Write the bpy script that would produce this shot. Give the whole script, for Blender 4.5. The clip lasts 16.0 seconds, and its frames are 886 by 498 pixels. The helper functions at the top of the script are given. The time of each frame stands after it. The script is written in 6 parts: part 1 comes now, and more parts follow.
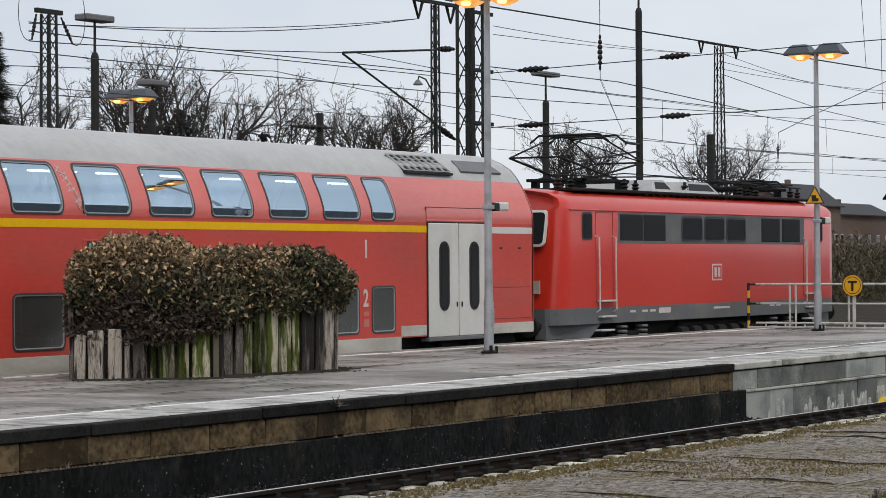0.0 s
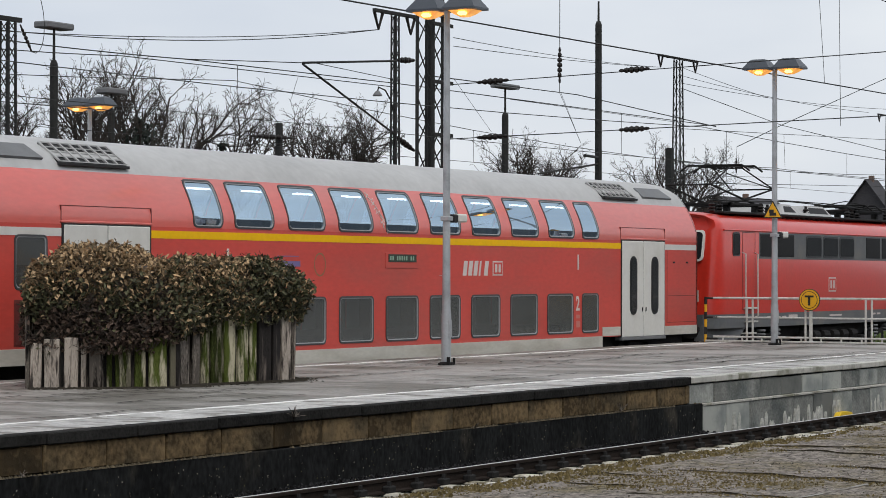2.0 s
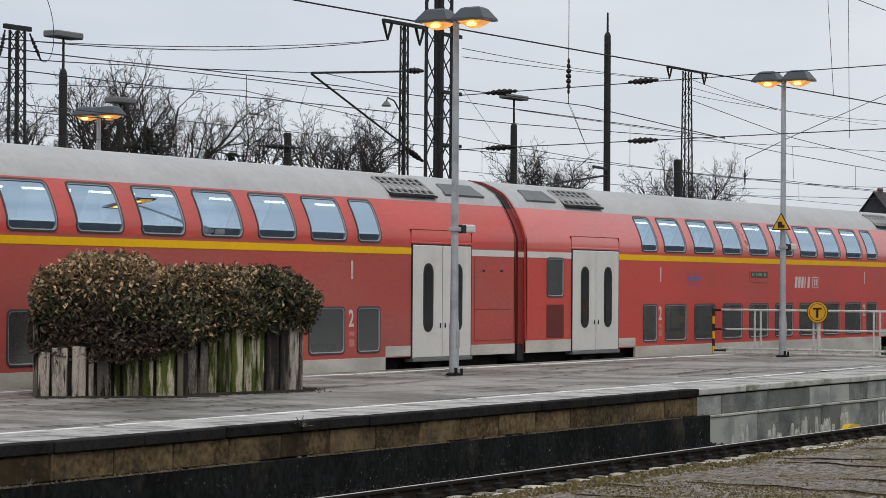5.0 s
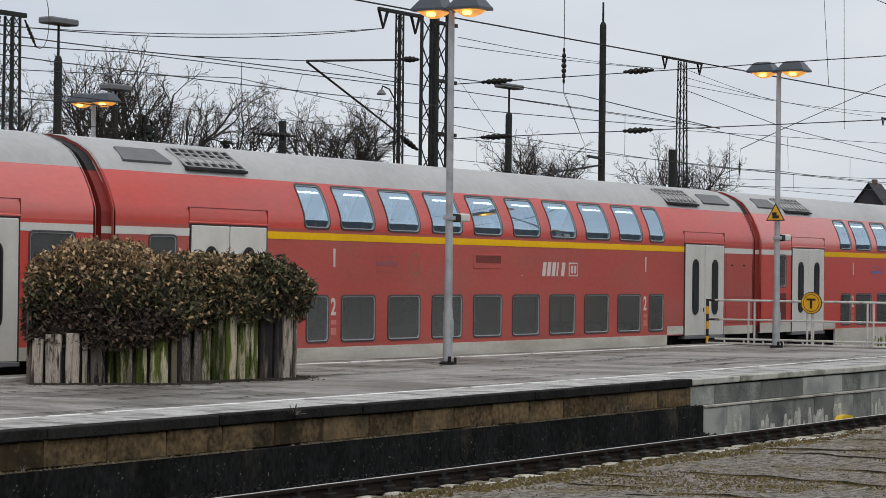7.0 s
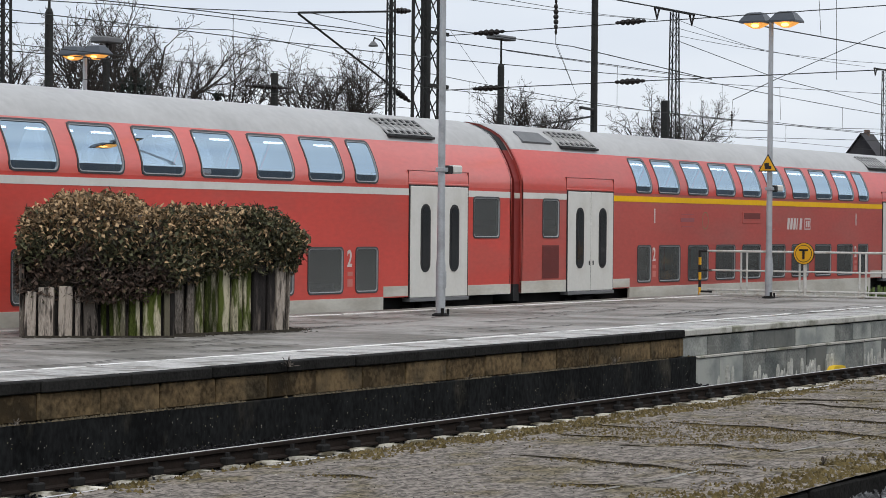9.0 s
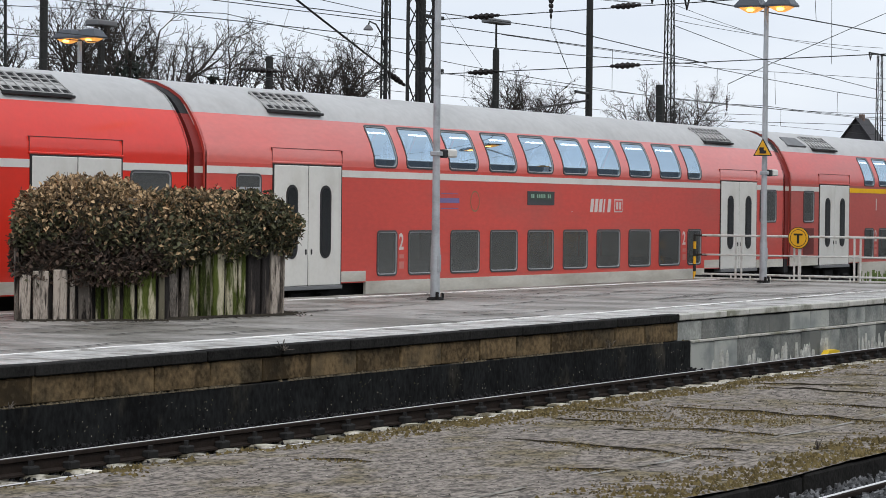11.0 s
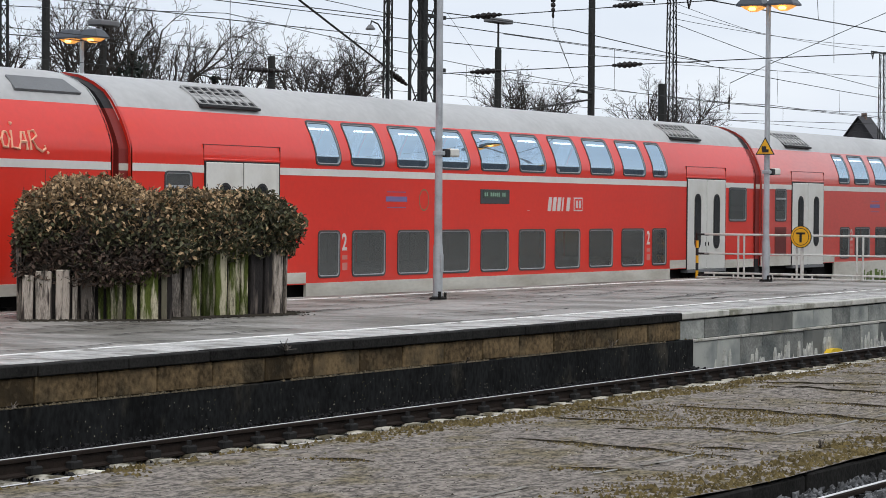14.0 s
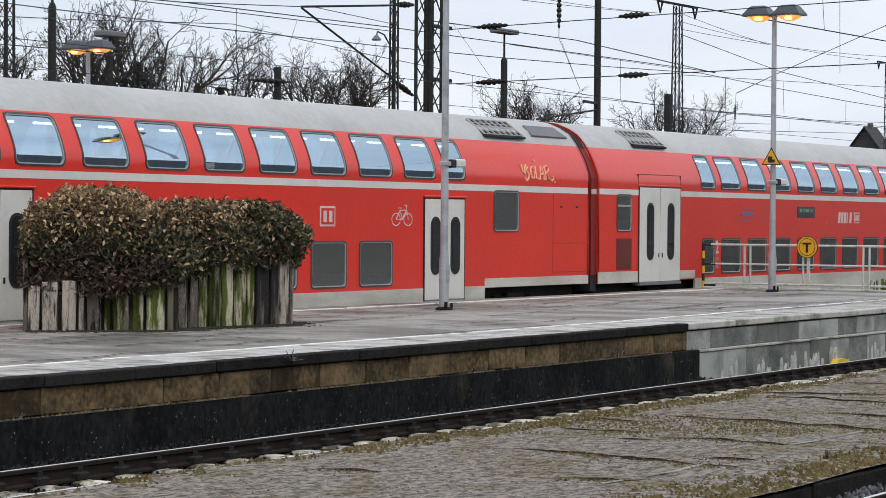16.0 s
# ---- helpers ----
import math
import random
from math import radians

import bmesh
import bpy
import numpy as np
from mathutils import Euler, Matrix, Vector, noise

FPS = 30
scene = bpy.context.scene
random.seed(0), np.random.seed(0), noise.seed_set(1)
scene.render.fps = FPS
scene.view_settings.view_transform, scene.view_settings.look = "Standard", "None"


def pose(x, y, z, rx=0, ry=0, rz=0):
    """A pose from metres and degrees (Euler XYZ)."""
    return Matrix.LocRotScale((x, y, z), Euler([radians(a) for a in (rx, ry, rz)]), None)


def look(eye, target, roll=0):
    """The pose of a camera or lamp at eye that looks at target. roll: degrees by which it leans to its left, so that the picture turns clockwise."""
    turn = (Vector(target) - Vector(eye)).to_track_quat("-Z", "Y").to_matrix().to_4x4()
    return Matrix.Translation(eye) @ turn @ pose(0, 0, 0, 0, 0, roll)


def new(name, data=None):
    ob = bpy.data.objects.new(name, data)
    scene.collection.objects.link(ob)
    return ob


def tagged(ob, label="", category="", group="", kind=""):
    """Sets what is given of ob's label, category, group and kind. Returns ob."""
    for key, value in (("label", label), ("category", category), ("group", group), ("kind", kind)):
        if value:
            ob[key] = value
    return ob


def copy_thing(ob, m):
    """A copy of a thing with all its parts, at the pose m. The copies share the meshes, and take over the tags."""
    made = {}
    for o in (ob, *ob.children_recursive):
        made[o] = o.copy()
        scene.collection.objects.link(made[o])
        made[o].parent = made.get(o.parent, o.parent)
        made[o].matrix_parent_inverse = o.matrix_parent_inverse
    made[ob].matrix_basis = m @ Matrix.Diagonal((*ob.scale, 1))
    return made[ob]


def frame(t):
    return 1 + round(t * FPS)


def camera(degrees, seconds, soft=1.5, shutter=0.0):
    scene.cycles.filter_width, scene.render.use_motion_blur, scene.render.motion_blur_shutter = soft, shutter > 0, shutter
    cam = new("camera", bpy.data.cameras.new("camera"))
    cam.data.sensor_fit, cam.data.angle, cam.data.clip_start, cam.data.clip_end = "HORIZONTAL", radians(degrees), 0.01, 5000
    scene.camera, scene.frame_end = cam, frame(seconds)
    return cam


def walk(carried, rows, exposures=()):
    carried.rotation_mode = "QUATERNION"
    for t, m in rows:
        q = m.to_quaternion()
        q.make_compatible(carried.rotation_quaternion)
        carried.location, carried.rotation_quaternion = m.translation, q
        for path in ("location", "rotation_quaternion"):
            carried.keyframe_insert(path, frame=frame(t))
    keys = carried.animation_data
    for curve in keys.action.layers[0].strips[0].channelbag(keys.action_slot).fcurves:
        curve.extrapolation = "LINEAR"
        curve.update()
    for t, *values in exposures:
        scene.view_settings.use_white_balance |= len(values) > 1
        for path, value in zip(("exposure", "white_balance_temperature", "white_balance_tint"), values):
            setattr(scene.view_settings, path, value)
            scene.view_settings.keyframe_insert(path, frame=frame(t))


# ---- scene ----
# ---- camera and its walk ----
EYE = (0.0, 0.0, 2.395)
cam = camera(20.48, 16.0, 0.7)
# seconds, heading from the track's direction, tilt up, lean to the left (degrees)
AIM = [
        (0, 31.153, 0.318, -0.368), (0.5, 30.879, 0.386, -0.12), (1, 30.588, 0.48, -0.009), (1.5, 30.386, 0.537, -0.033),
        (2, 30.176, 0.58, 0.125), (2.5, 29.972, 0.618, 0.143), (3, 29.933, 0.697, 0.144), (3.5, 29.878, 0.772, 0.346),
        (4, 30.064, 0.828, 0.322), (4.5, 30.346, 0.875, 0.312), (7, 30.232, 0.566, 0.691), (7.5, 30.136, 0.348, 0.462),
        (8, 30.1, 0.047, 0.506), (8.5, 30.057, -0.296, 0.5), (9, 30.046, -0.559, 0.511), (9.5, 29.974, -0.714, 0.522),
        (12, 29.918, -0.981, 0.618), (12.5, 29.904, -0.967, 0.654), (13, 29.904, -0.983, 0.615), (13.5, 29.938, -0.987, 0.488),
        (14, 29.978, -0.947, 0.493), (14.5, 29.981, -0.888, 0.502), (15, 29.953, -0.82, 0.535), (15.5, 29.954, -0.751, 0.569),
        (16, 30.124, -0.703, 0.437),]


def aim(heading, tilt, lean):
    a, p = radians(heading), radians(tilt)
    way = Vector((math.cos(a) * math.cos(p), math.sin(a) * math.cos(p), math.sin(p)))
    return look(EYE, Vector(EYE) + way, lean)


walk(cam, [(t, aim(h, p, r)) for t, h, p, r in AIM], [(0.0, -0.02, 6720, 10), (4.5, -0.1, 6720, 10), (7.0, -0.15, 6720, 10), (9.0, 0.08, 6600, 10), (12.0, 0.16, 6560, 10), (16.0, 0.16, 6560, 10)])

# ---- sky and light: an overcast winter day ----
world = bpy.data.worlds.new("overcast_sky")
scene.world = world
world.use_nodes = True
wn, wl = world.node_tree.nodes, world.node_tree.links
wn.clear()
sky = wn.new("ShaderNodeTexSky")
sky.sky_type, sky.sun_disc = "NISHITA", False
sky.sun_elevation, sky.sun_rotation = radians(35), radians(200)
sky_gain = wn.new("ShaderNodeMix")
sky_gain.data_type, sky_gain.blend_type = "RGBA", "MULTIPLY"
sky_gain.inputs[0].default_value = 1.0
sky_gain.inputs[7].default_value = (0.09, 0.09, 0.09, 1)
cloud = wn.new("ShaderNodeTexNoise")
cloud.inputs["Scale"].default_value, cloud.inputs["Detail"].default_value = 2.2, 5.0
place = wn.new("ShaderNodeTexCoord")
stretch = wn.new("ShaderNodeMapping")
stretch.inputs["Scale"].default_value = (1.0, 1.0, 4.0)
ramp = wn.new("ShaderNodeValToRGB")
ramp.color_ramp.elements[0].position, ramp.color_ramp.elements[0].color = 0.36, (0.66, 0.73, 0.85, 1)
ramp.color_ramp.elements[1].position, ramp.color_ramp.elements[1].color = 0.64, (0.88, 0.93, 1.0, 1)
veil = wn.new("ShaderNodeMix")
veil.data_type = "RGBA"
veil.inputs[0].default_value = 0.9
out_sky, bg = wn.new("ShaderNodeOutputWorld"), wn.new("ShaderNodeBackground")
bg.inputs[1].default_value = 1.0
wl.new(sky.outputs[0], sky_gain.inputs[6])
wl.new(place.outputs["Generated"], stretch.inputs[0])
wl.new(stretch.outputs[0], cloud.inputs["Vector"])
wl.new(cloud.outputs["Fac"], ramp.inputs[0])
wl.new(sky_gain.outputs[2], veil.inputs[6])
wl.new(ramp.outputs[0], veil.inputs[7])
wl.new(veil.outputs[2], bg.inputs[0])
wl.new(bg.outputs[0], out_sky.inputs[0])
sun = new("sun", bpy.data.lights.new("sun", "SUN"))
sun.data.energy, sun.data.angle, sun.data.color = 1.3, radians(25), (1.0, 0.97, 0.93)
sun.matrix_world = look((0, 0, 30), (12, 17, 0))


# ---- materials ----
def mat(name, base, rough=0.6, metal=0.0, vary=0.25, scale=3.0, fine=40.0, bump=0.1, dirt=None, dirt_at=(0.5, 0.7), dirt_scale=1.2,
        stretch=(1, 1, 1), island=0.0, obrand=0.0, emit=0.0, coat=0.0, spec=0.5, bump_scale=None, gain=1.0):
    m = bpy.data.materials.new(name)
    m.use_nodes = True
    n, l = m.node_tree.nodes, m.node_tree.links
    b = n["Principled BSDF"]
    b.inputs["Roughness"].default_value, b.inputs["Metallic"].default_value = rough, metal
    b.inputs["Coat Weight"].default_value, b.inputs["Specular IOR Level"].default_value = coat, spec
    b.inputs["Coat Roughness"].default_value = 0.12
    tc, mp = n.new("ShaderNodeTexCoord"), n.new("ShaderNodeMapping")
    mp.inputs["Scale"].default_value = stretch
    l.new(tc.outputs["Object"], mp.inputs[0])
    if obrand:
        shift = n.new("ShaderNodeMath")
        shift.operation = "MULTIPLY"
        shift.inputs[1].default_value = 61.0
        l.new(n.new("ShaderNodeObjectInfo").outputs["Random"], shift.inputs[0])
        l.new(shift.outputs[0], mp.inputs["Location"])

    def noise_tex(sc, detail=4.0):
        t = n.new("ShaderNodeTexNoise")
        t.inputs["Scale"].default_value, t.inputs["Detail"].default_value = sc, detail
        l.new(mp.outputs[0], t.inputs["Vector"])
        return t

    big, small = noise_tex(scale), noise_tex(fine, 3.0)
    add = n.new("ShaderNodeMath")
    add.operation = "ADD"
    l.new(big.outputs["Fac"], add.inputs[0])
    l.new(small.outputs["Fac"], add.inputs[1])
    last = add.outputs[0]
    lo, hi = 1 - 0.4 / gain, 1 + 0.4 / gain
    if island or obrand:
        src = n.new("ShaderNodeNewGeometry").outputs["Random Per Island"] if island else n.new("ShaderNodeObjectInfo").outputs["Random"]
        mr = n.new("ShaderNodeMath")
        mr.operation = "MULTIPLY_ADD"
        mr.inputs[1].default_value = 2 * (island or obrand)
        mr.inputs[2].default_value = -(island or obrand)
        l.new(src, mr.inputs[0])
        a2 = n.new("ShaderNodeMath")
        a2.operation = "ADD"
        l.new(last, a2.inputs[0])
        l.new(mr.outputs[0], a2.inputs[1])
        last = a2.outputs[0]
    rr = n.new("ShaderNodeMapRange")
    rr.inputs["From Min"].default_value, rr.inputs["From Max"].default_value = lo, hi
    rr.inputs["To Min"].default_value, rr.inputs["To Max"].default_value = 1 - vary, 1 + vary
    l.new(last, rr.inputs["Value"])
    mx = n.new("ShaderNodeMix")
    mx.data_type, mx.blend_type = "RGBA", "MULTIPLY"
    mx.inputs[0].default_value = 1.0
    mx.inputs[6].default_value = (*base, 1)
    l.new(rr.outputs[0], mx.inputs[7])
    col = mx.outputs[2]
    if dirt:
        d = noise_tex(dirt_scale, 6.0)
        dr = n.new("ShaderNodeMapRange")
        dr.inputs["From Min"].default_value, dr.inputs["From Max"].default_value = dirt_at
        l.new(d.outputs["Fac"], dr.inputs["Value"])
        dm = n.new("ShaderNodeMix")
        dm.data_type = "RGBA"
        dm.inputs[6].default_value = (*base, 1)
        dm.inputs[7].default_value = (*dirt, 1)
        l.new(dr.outputs[0], dm.inputs[0])
        l.new(dm.outputs[2], mx.inputs[6])
    l.new(col, b.inputs["Base Color"])
    if emit:
        l.new(col, b.inputs["Emission Color"])
        b.inputs["Emission Strength"].default_value = emit
    if bump:
        bp = n.new("ShaderNodeBump")
        bp.inputs["Strength"].default_value, bp.inputs["Distance"].default_value = bump, 0.02
        l.new((noise_tex(bump_scale, 5.0) if bump_scale else small).outputs["Fac"], bp.inputs["Height"])
        l.new(bp.outputs[0], b.inputs["Normal"])
    return m


def glass(name, tint, mirror, mirror_tint=(0.9, 0.95, 1.0), rough=0.02, dust=0.0):
    m = bpy.data.materials.new(name)
    m.use_nodes = True
    n, l = m.node_tree.nodes, m.node_tree.links
    n.clear()
    o, mx, g, t = n.new("ShaderNodeOutputMaterial"), n.new("ShaderNodeMixShader"), n.new("ShaderNodeBsdfGlossy"), n.new("ShaderNodeBsdfTransparent")
    g.inputs["Roughness"].default_value, g.inputs["Color"].default_value = rough, (*mirror_tint, 1)
    t.inputs["Color"].default_value = (*tint, 1)
    mx.inputs[0].default_value = mirror
    l.new(t.outputs[0], mx.inputs[1])
    l.new(g.outputs[0], mx.inputs[2])
    film, both = n.new("ShaderNodeBsdfDiffuse"), n.new("ShaderNodeMixShader")
    film.inputs["Color"].default_value, both.inputs[0].default_value = (0.34, 0.34, 0.32, 1), dust
    l.new(mx.outputs[0], both.inputs[1])
    l.new(film.outputs[0], both.inputs[2])
    l.new(both.outputs[0], o.inputs[0])
    return m


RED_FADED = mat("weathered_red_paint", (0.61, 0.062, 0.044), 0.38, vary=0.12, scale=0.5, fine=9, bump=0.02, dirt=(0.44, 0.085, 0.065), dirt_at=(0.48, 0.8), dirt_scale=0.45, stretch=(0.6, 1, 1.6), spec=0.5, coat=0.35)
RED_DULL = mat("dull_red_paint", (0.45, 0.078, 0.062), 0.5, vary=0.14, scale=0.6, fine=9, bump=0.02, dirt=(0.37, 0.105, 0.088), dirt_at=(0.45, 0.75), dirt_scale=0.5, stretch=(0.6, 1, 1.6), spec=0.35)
RED_FRESH = mat("bright_red_paint", (0.72, 0.025, 0.009), 0.35, vary=0.06, scale=0.5, fine=9, bump=0.015, dirt=(0.62, 0.030, 0.014), dirt_at=(0.55, 0.85), dirt_scale=0.4, spec=0.4, coat=0.5)
RED_LOCO = mat("locomotive_red_paint", (0.62, 0.030, 0.015), 0.36, vary=0.1, scale=0.7, fine=9, bump=0.02, dirt=(0.52, 0.036, 0.020), dirt_at=(0.5, 0.8), dirt_scale=0.7, spec=0.5, coat=0.6)
# shadow between the coaches, put into the fairing's red
FAIRING_SHADED = mat("shade_darkened_red_fairing", (0.20, 0.014, 0.010), 0.6, vary=0.15, scale=2)
RED_GRILLE = mat("dark_red_grille", (0.16, 0.025, 0.02), 0.6, vary=0.2)
ROOF_GREY = mat("grey_roof_paint", (0.44, 0.44, 0.435), 0.5, vary=0.12, scale=0.7, fine=6, bump=0.03, dirt=(0.36, 0.36, 0.355), dirt_at=(0.5, 0.75), dirt_scale=0.5)
WHITE = mat("off_white_paint", (0.66, 0.65, 0.61), 0.4, vary=0.06, scale=1.2, fine=12, bump=0.02, dirt=(0.5, 0.48, 0.42), dirt_at=(0.55, 0.8), dirt_scale=0.9)
SKIRT = mat("dirty_white_skirt", (0.56, 0.54, 0.48), 0.55, vary=0.12, scale=1.5, fine=14, bump=0.03, dirt=(0.36, 0.33, 0.27), dirt_at=(0.45, 0.75), dirt_scale=1.2, stretch=(0.5, 1, 1.5))
YELLOW = mat("yellow_stripe_paint", (0.86, 0.49, 0.002), 0.5, spec=0.2, vary=0.08, scale=1, fine=10, bump=0.01)
BLACK = mat("black_rubber", (0.012, 0.012, 0.013), 0.7, vary=0.2)
FRAME = mat("grey_window_frame", (0.045, 0.047, 0.05), 0.5, vary=0.1)
DARK = mat("dark_underframe", (0.016, 0.0155, 0.015), 0.8, vary=0.4, scale=3, fine=20, spec=0.2)
GREY_LOCO = mat("slate_grey_paint", (0.12, 0.125, 0.13), 0.5, vary=0.12, scale=1.2, fine=10, bump=0.02, dirt=(0.17, 0.16, 0.14), dirt_at=(0.5, 0.75))
HATCH = mat("dull_grey_hatch", (0.15, 0.155, 0.16), 0.6, vary=0.15)
STEEL = mat("galvanised_steel", (0.42, 0.44, 0.46), 0.45, metal=0.35, vary=0.12, scale=4, fine=30, bump=0.03, dirt=(0.30, 0.31, 0.32), dirt_at=(0.5, 0.7), dirt_scale=3)
MAST = mat("dark_painted_mast", (0.028, 0.029, 0.028), 0.75, vary=0.3, scale=2, fine=15, spec=0.2)
MAST_GREY = mat("grey_painted_mast", (0.03, 0.031, 0.03), 0.75, vary=0.3, scale=2, fine=15, spec=0.2)
WIRE = mat("weathered_copper_wire", (0.035, 0.037, 0.036), 0.7, vary=0.1, spec=0.2)
# sky sheen of the worn head, put into a pale, barely metallic colour
RAIL_SHEEN = mat("worn_head_sky_sheen", (0.66, 0.65, 0.64), 0.4, metal=0.15, vary=0.15, scale=4, fine=30)
RUST = mat("rusty_rail_web", (0.022, 0.016, 0.013), 0.85, vary=0.4, scale=5, fine=40, bump=0.1, spec=0.15)
CONCRETE = mat("pale_concrete", (0.46, 0.43, 0.36), 0.9, vary=0.4, scale=3, fine=30, bump=0.3, dirt=(0.13, 0.12, 0.055), dirt_at=(0.42, 0.56), dirt_scale=5, spec=0.2)
SLEEPER = mat("pale_concrete_sleeper", (0.50, 0.47, 0.40), 0.9, vary=0.45, scale=3, fine=30, bump=0.3, dirt=(0.12, 0.105, 0.07), dirt_at=(0.46, 0.58), dirt_scale=5, obrand=0.3, spec=0.2)
ASPHALT = mat("damp_platform_asphalt", (0.305, 0.290, 0.268), 0.55, vary=0.32, scale=4, fine=22, gain=1.5, bump=0.6, dirt=(0.15, 0.14, 0.12), dirt_at=(0.42, 0.60), dirt_scale=0.8, stretch=(1.0, 0.5, 1), spec=0.25)
EDGE_TOP = mat("pale_edge_paving", (0.46, 0.45, 0.43), 0.5, vary=0.35, scale=6, fine=24, gain=1.6, bump=0.7, dirt=(0.17, 0.16, 0.14), dirt_at=(0.50, 0.62), dirt_scale=3, stretch=(1.3, 0.5, 1), obrand=0.05, spec=0.25)
LINE = mat("worn_white_line", (0.84, 0.83, 0.80), 0.6, vary=0.25, scale=3, fine=25, dirt=(0.26, 0.25, 0.24), dirt_at=(0.54, 0.66), dirt_scale=2.8)
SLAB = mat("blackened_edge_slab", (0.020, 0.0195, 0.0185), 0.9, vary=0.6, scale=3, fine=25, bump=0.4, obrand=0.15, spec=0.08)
BROWN = mat("brown_sandstone_block", (0.128, 0.090, 0.048), 0.9, vary=0.55, scale=2.4, fine=14, gain=1.8, bump=0.8, dirt=(0.065, 0.05, 0.03), dirt_at=(0.44, 0.62), dirt_scale=1.8, obrand=0.25, spec=0.12)
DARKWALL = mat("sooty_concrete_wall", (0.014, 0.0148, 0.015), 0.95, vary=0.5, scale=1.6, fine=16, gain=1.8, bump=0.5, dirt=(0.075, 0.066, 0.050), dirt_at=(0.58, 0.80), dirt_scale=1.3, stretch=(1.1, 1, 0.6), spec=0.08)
GREYBLOCK = mat("grey_concrete_block", (0.28, 0.288, 0.268), 0.85, vary=0.42, scale=2.5, fine=25, bump=0.2, dirt=(0.15, 0.165, 0.16), dirt_at=(0.42, 0.66), dirt_scale=1.8, obrand=0.75, spec=0.2)
LIME = mat("white_lime_streak", (0.50, 0.50, 0.46), 0.85, vary=0.35, scale=6, fine=30, dirt=(0.30, 0.31, 0.29), dirt_at=(0.45, 0.65), dirt_scale=5)
CAP = mat("pale_edge_slab", (0.47, 0.46, 0.42), 0.7, vary=0.2, scale=2.5, fine=25, bump=0.1, dirt=(0.2, 0.2, 0.15), dirt_at=(0.5, 0.65), dirt_scale=2, obrand=0.15)
STRIP = mat("mossy_old_asphalt", (0.19, 0.168, 0.146), 0.9, vary=0.6, scale=8, fine=24, gain=2.4, bump=1.0, dirt=(0.145, 0.122, 0.080), dirt_at=(0.50, 0.64), dirt_scale=1.4, stretch=(0.8, 1.2, 1), bump_scale=24, spec=0.12)
MOSS = mat("yellow_green_moss", (0.112, 0.086, 0.038), 0.95, vary=0.5, scale=3, fine=30, bump=0.3, island=0.35, spec=0.08)
BALLAST = mat("grey_ballast", (0.12, 0.123, 0.128), 0.9, vary=0.5, scale=3, fine=30, bump=0.1, island=0.6, spec=0.15)
EARTH = mat("dark_earth", (0.045, 0.040, 0.032), 1.0, vary=0.4, scale=0.6, fine=12, bump=0.3, spec=0.03)
UPPER_GLASS = glass("upper_deck_window_glass", (0.6, 0.72, 0.82), 0.66, (0.68, 0.86, 1.0))
LOWER_GLASS = glass("tinted_lower_window_glass", (0.16, 0.165, 0.17), 0.24, (0.9, 0.95, 0.95), 0.22, 0.11)
LAMP_GLOW = mat("sodium_lamp_glow", (1.0, 0.50, 0.12), 0.4, vary=0.02, bump=0, emit=5.0)
TUBE_GLOW = mat("interior_tube_light", (1.0, 0.97, 0.9), 0.4, vary=0.02, bump=0, emit=4.0)
INNER = mat("interior_lining", (0.42, 0.42, 0.41), 0.6, vary=0.1)
SEAT = mat("dark_blue_seat", (0.02, 0.028, 0.06), 0.8, vary=0.3)
SHADE = mat("blue_grey_lamp_hood", (0.055, 0.064, 0.078), 0.4, vary=0.1, scale=3)
SIGN_YELLOW = mat("yellow_sign_enamel", (0.78, 0.40, 0.012), 0.5, vary=0.05, bump=0)
SIGN_BLACK = mat("black_sign_print", (0.01, 0.01, 0.01), 0.5, vary=0.05, bump=0)
RAILPAINT = mat("white_railing_paint", (0.56, 0.55, 0.52), 0.5, vary=0.15, scale=5, fine=30, dirt=(0.33, 0.3, 0.25), dirt_at=(0.52, 0.7), dirt_scale=5)
PLANK = mat("weathered_grey_plank", (0.29, 0.252, 0.215), 0.9, vary=0.6, scale=2.5, fine=20, gain=1.8, bump=0.6, stretch=(6, 6, 0.7), dirt=(0.04, 0.034, 0.03), dirt_at=(0.53, 0.62), dirt_scale=2.4, obrand=0.3, spec=0.15)
PLANK_GREEN = mat("algae_green_plank", (0.34, 0.31, 0.22), 0.9, vary=0.6, scale=2.5, fine=20, gain=1.8, bump=0.6, stretch=(6, 6, 0.8), dirt=(0.055, 0.070, 0.015), dirt_at=(0.45, 0.54), dirt_scale=1.6, obrand=0.5, spec=0.15)
PLANK_DARK = mat("near_black_plank", (0.028, 0.025, 0.024), 0.9, vary=0.5, scale=2.5, fine=30, bump=0.4, stretch=(4, 4, 0.6), dirt=(0.12, 0.10, 0.085), dirt_at=(0.56, 0.72), dirt_scale=2.5, spec=0.1)
LEAF_DARK = mat("dark_brown_leaf", (0.088, 0.062, 0.048), 0.8, vary=0.6, bump=0, island=0.6, spec=0.15)
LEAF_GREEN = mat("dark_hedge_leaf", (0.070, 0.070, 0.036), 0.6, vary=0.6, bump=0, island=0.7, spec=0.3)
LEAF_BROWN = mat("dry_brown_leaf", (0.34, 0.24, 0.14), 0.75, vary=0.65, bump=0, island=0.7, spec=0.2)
TWIG = mat("dark_twig", (0.055, 0.045, 0.039), 0.9, vary=0.4, bump=0, spec=0.15)
BARK = mat("dark_winter_bark", (0.045, 0.039, 0.035), 0.95, vary=0.3, scale=4, fine=20, bump=0.1, spec=0.1)
CONIFER = mat("dark_conifer_needles", (0.012, 0.02, 0.014), 0.8, vary=0.3, bump=0, island=0.3)
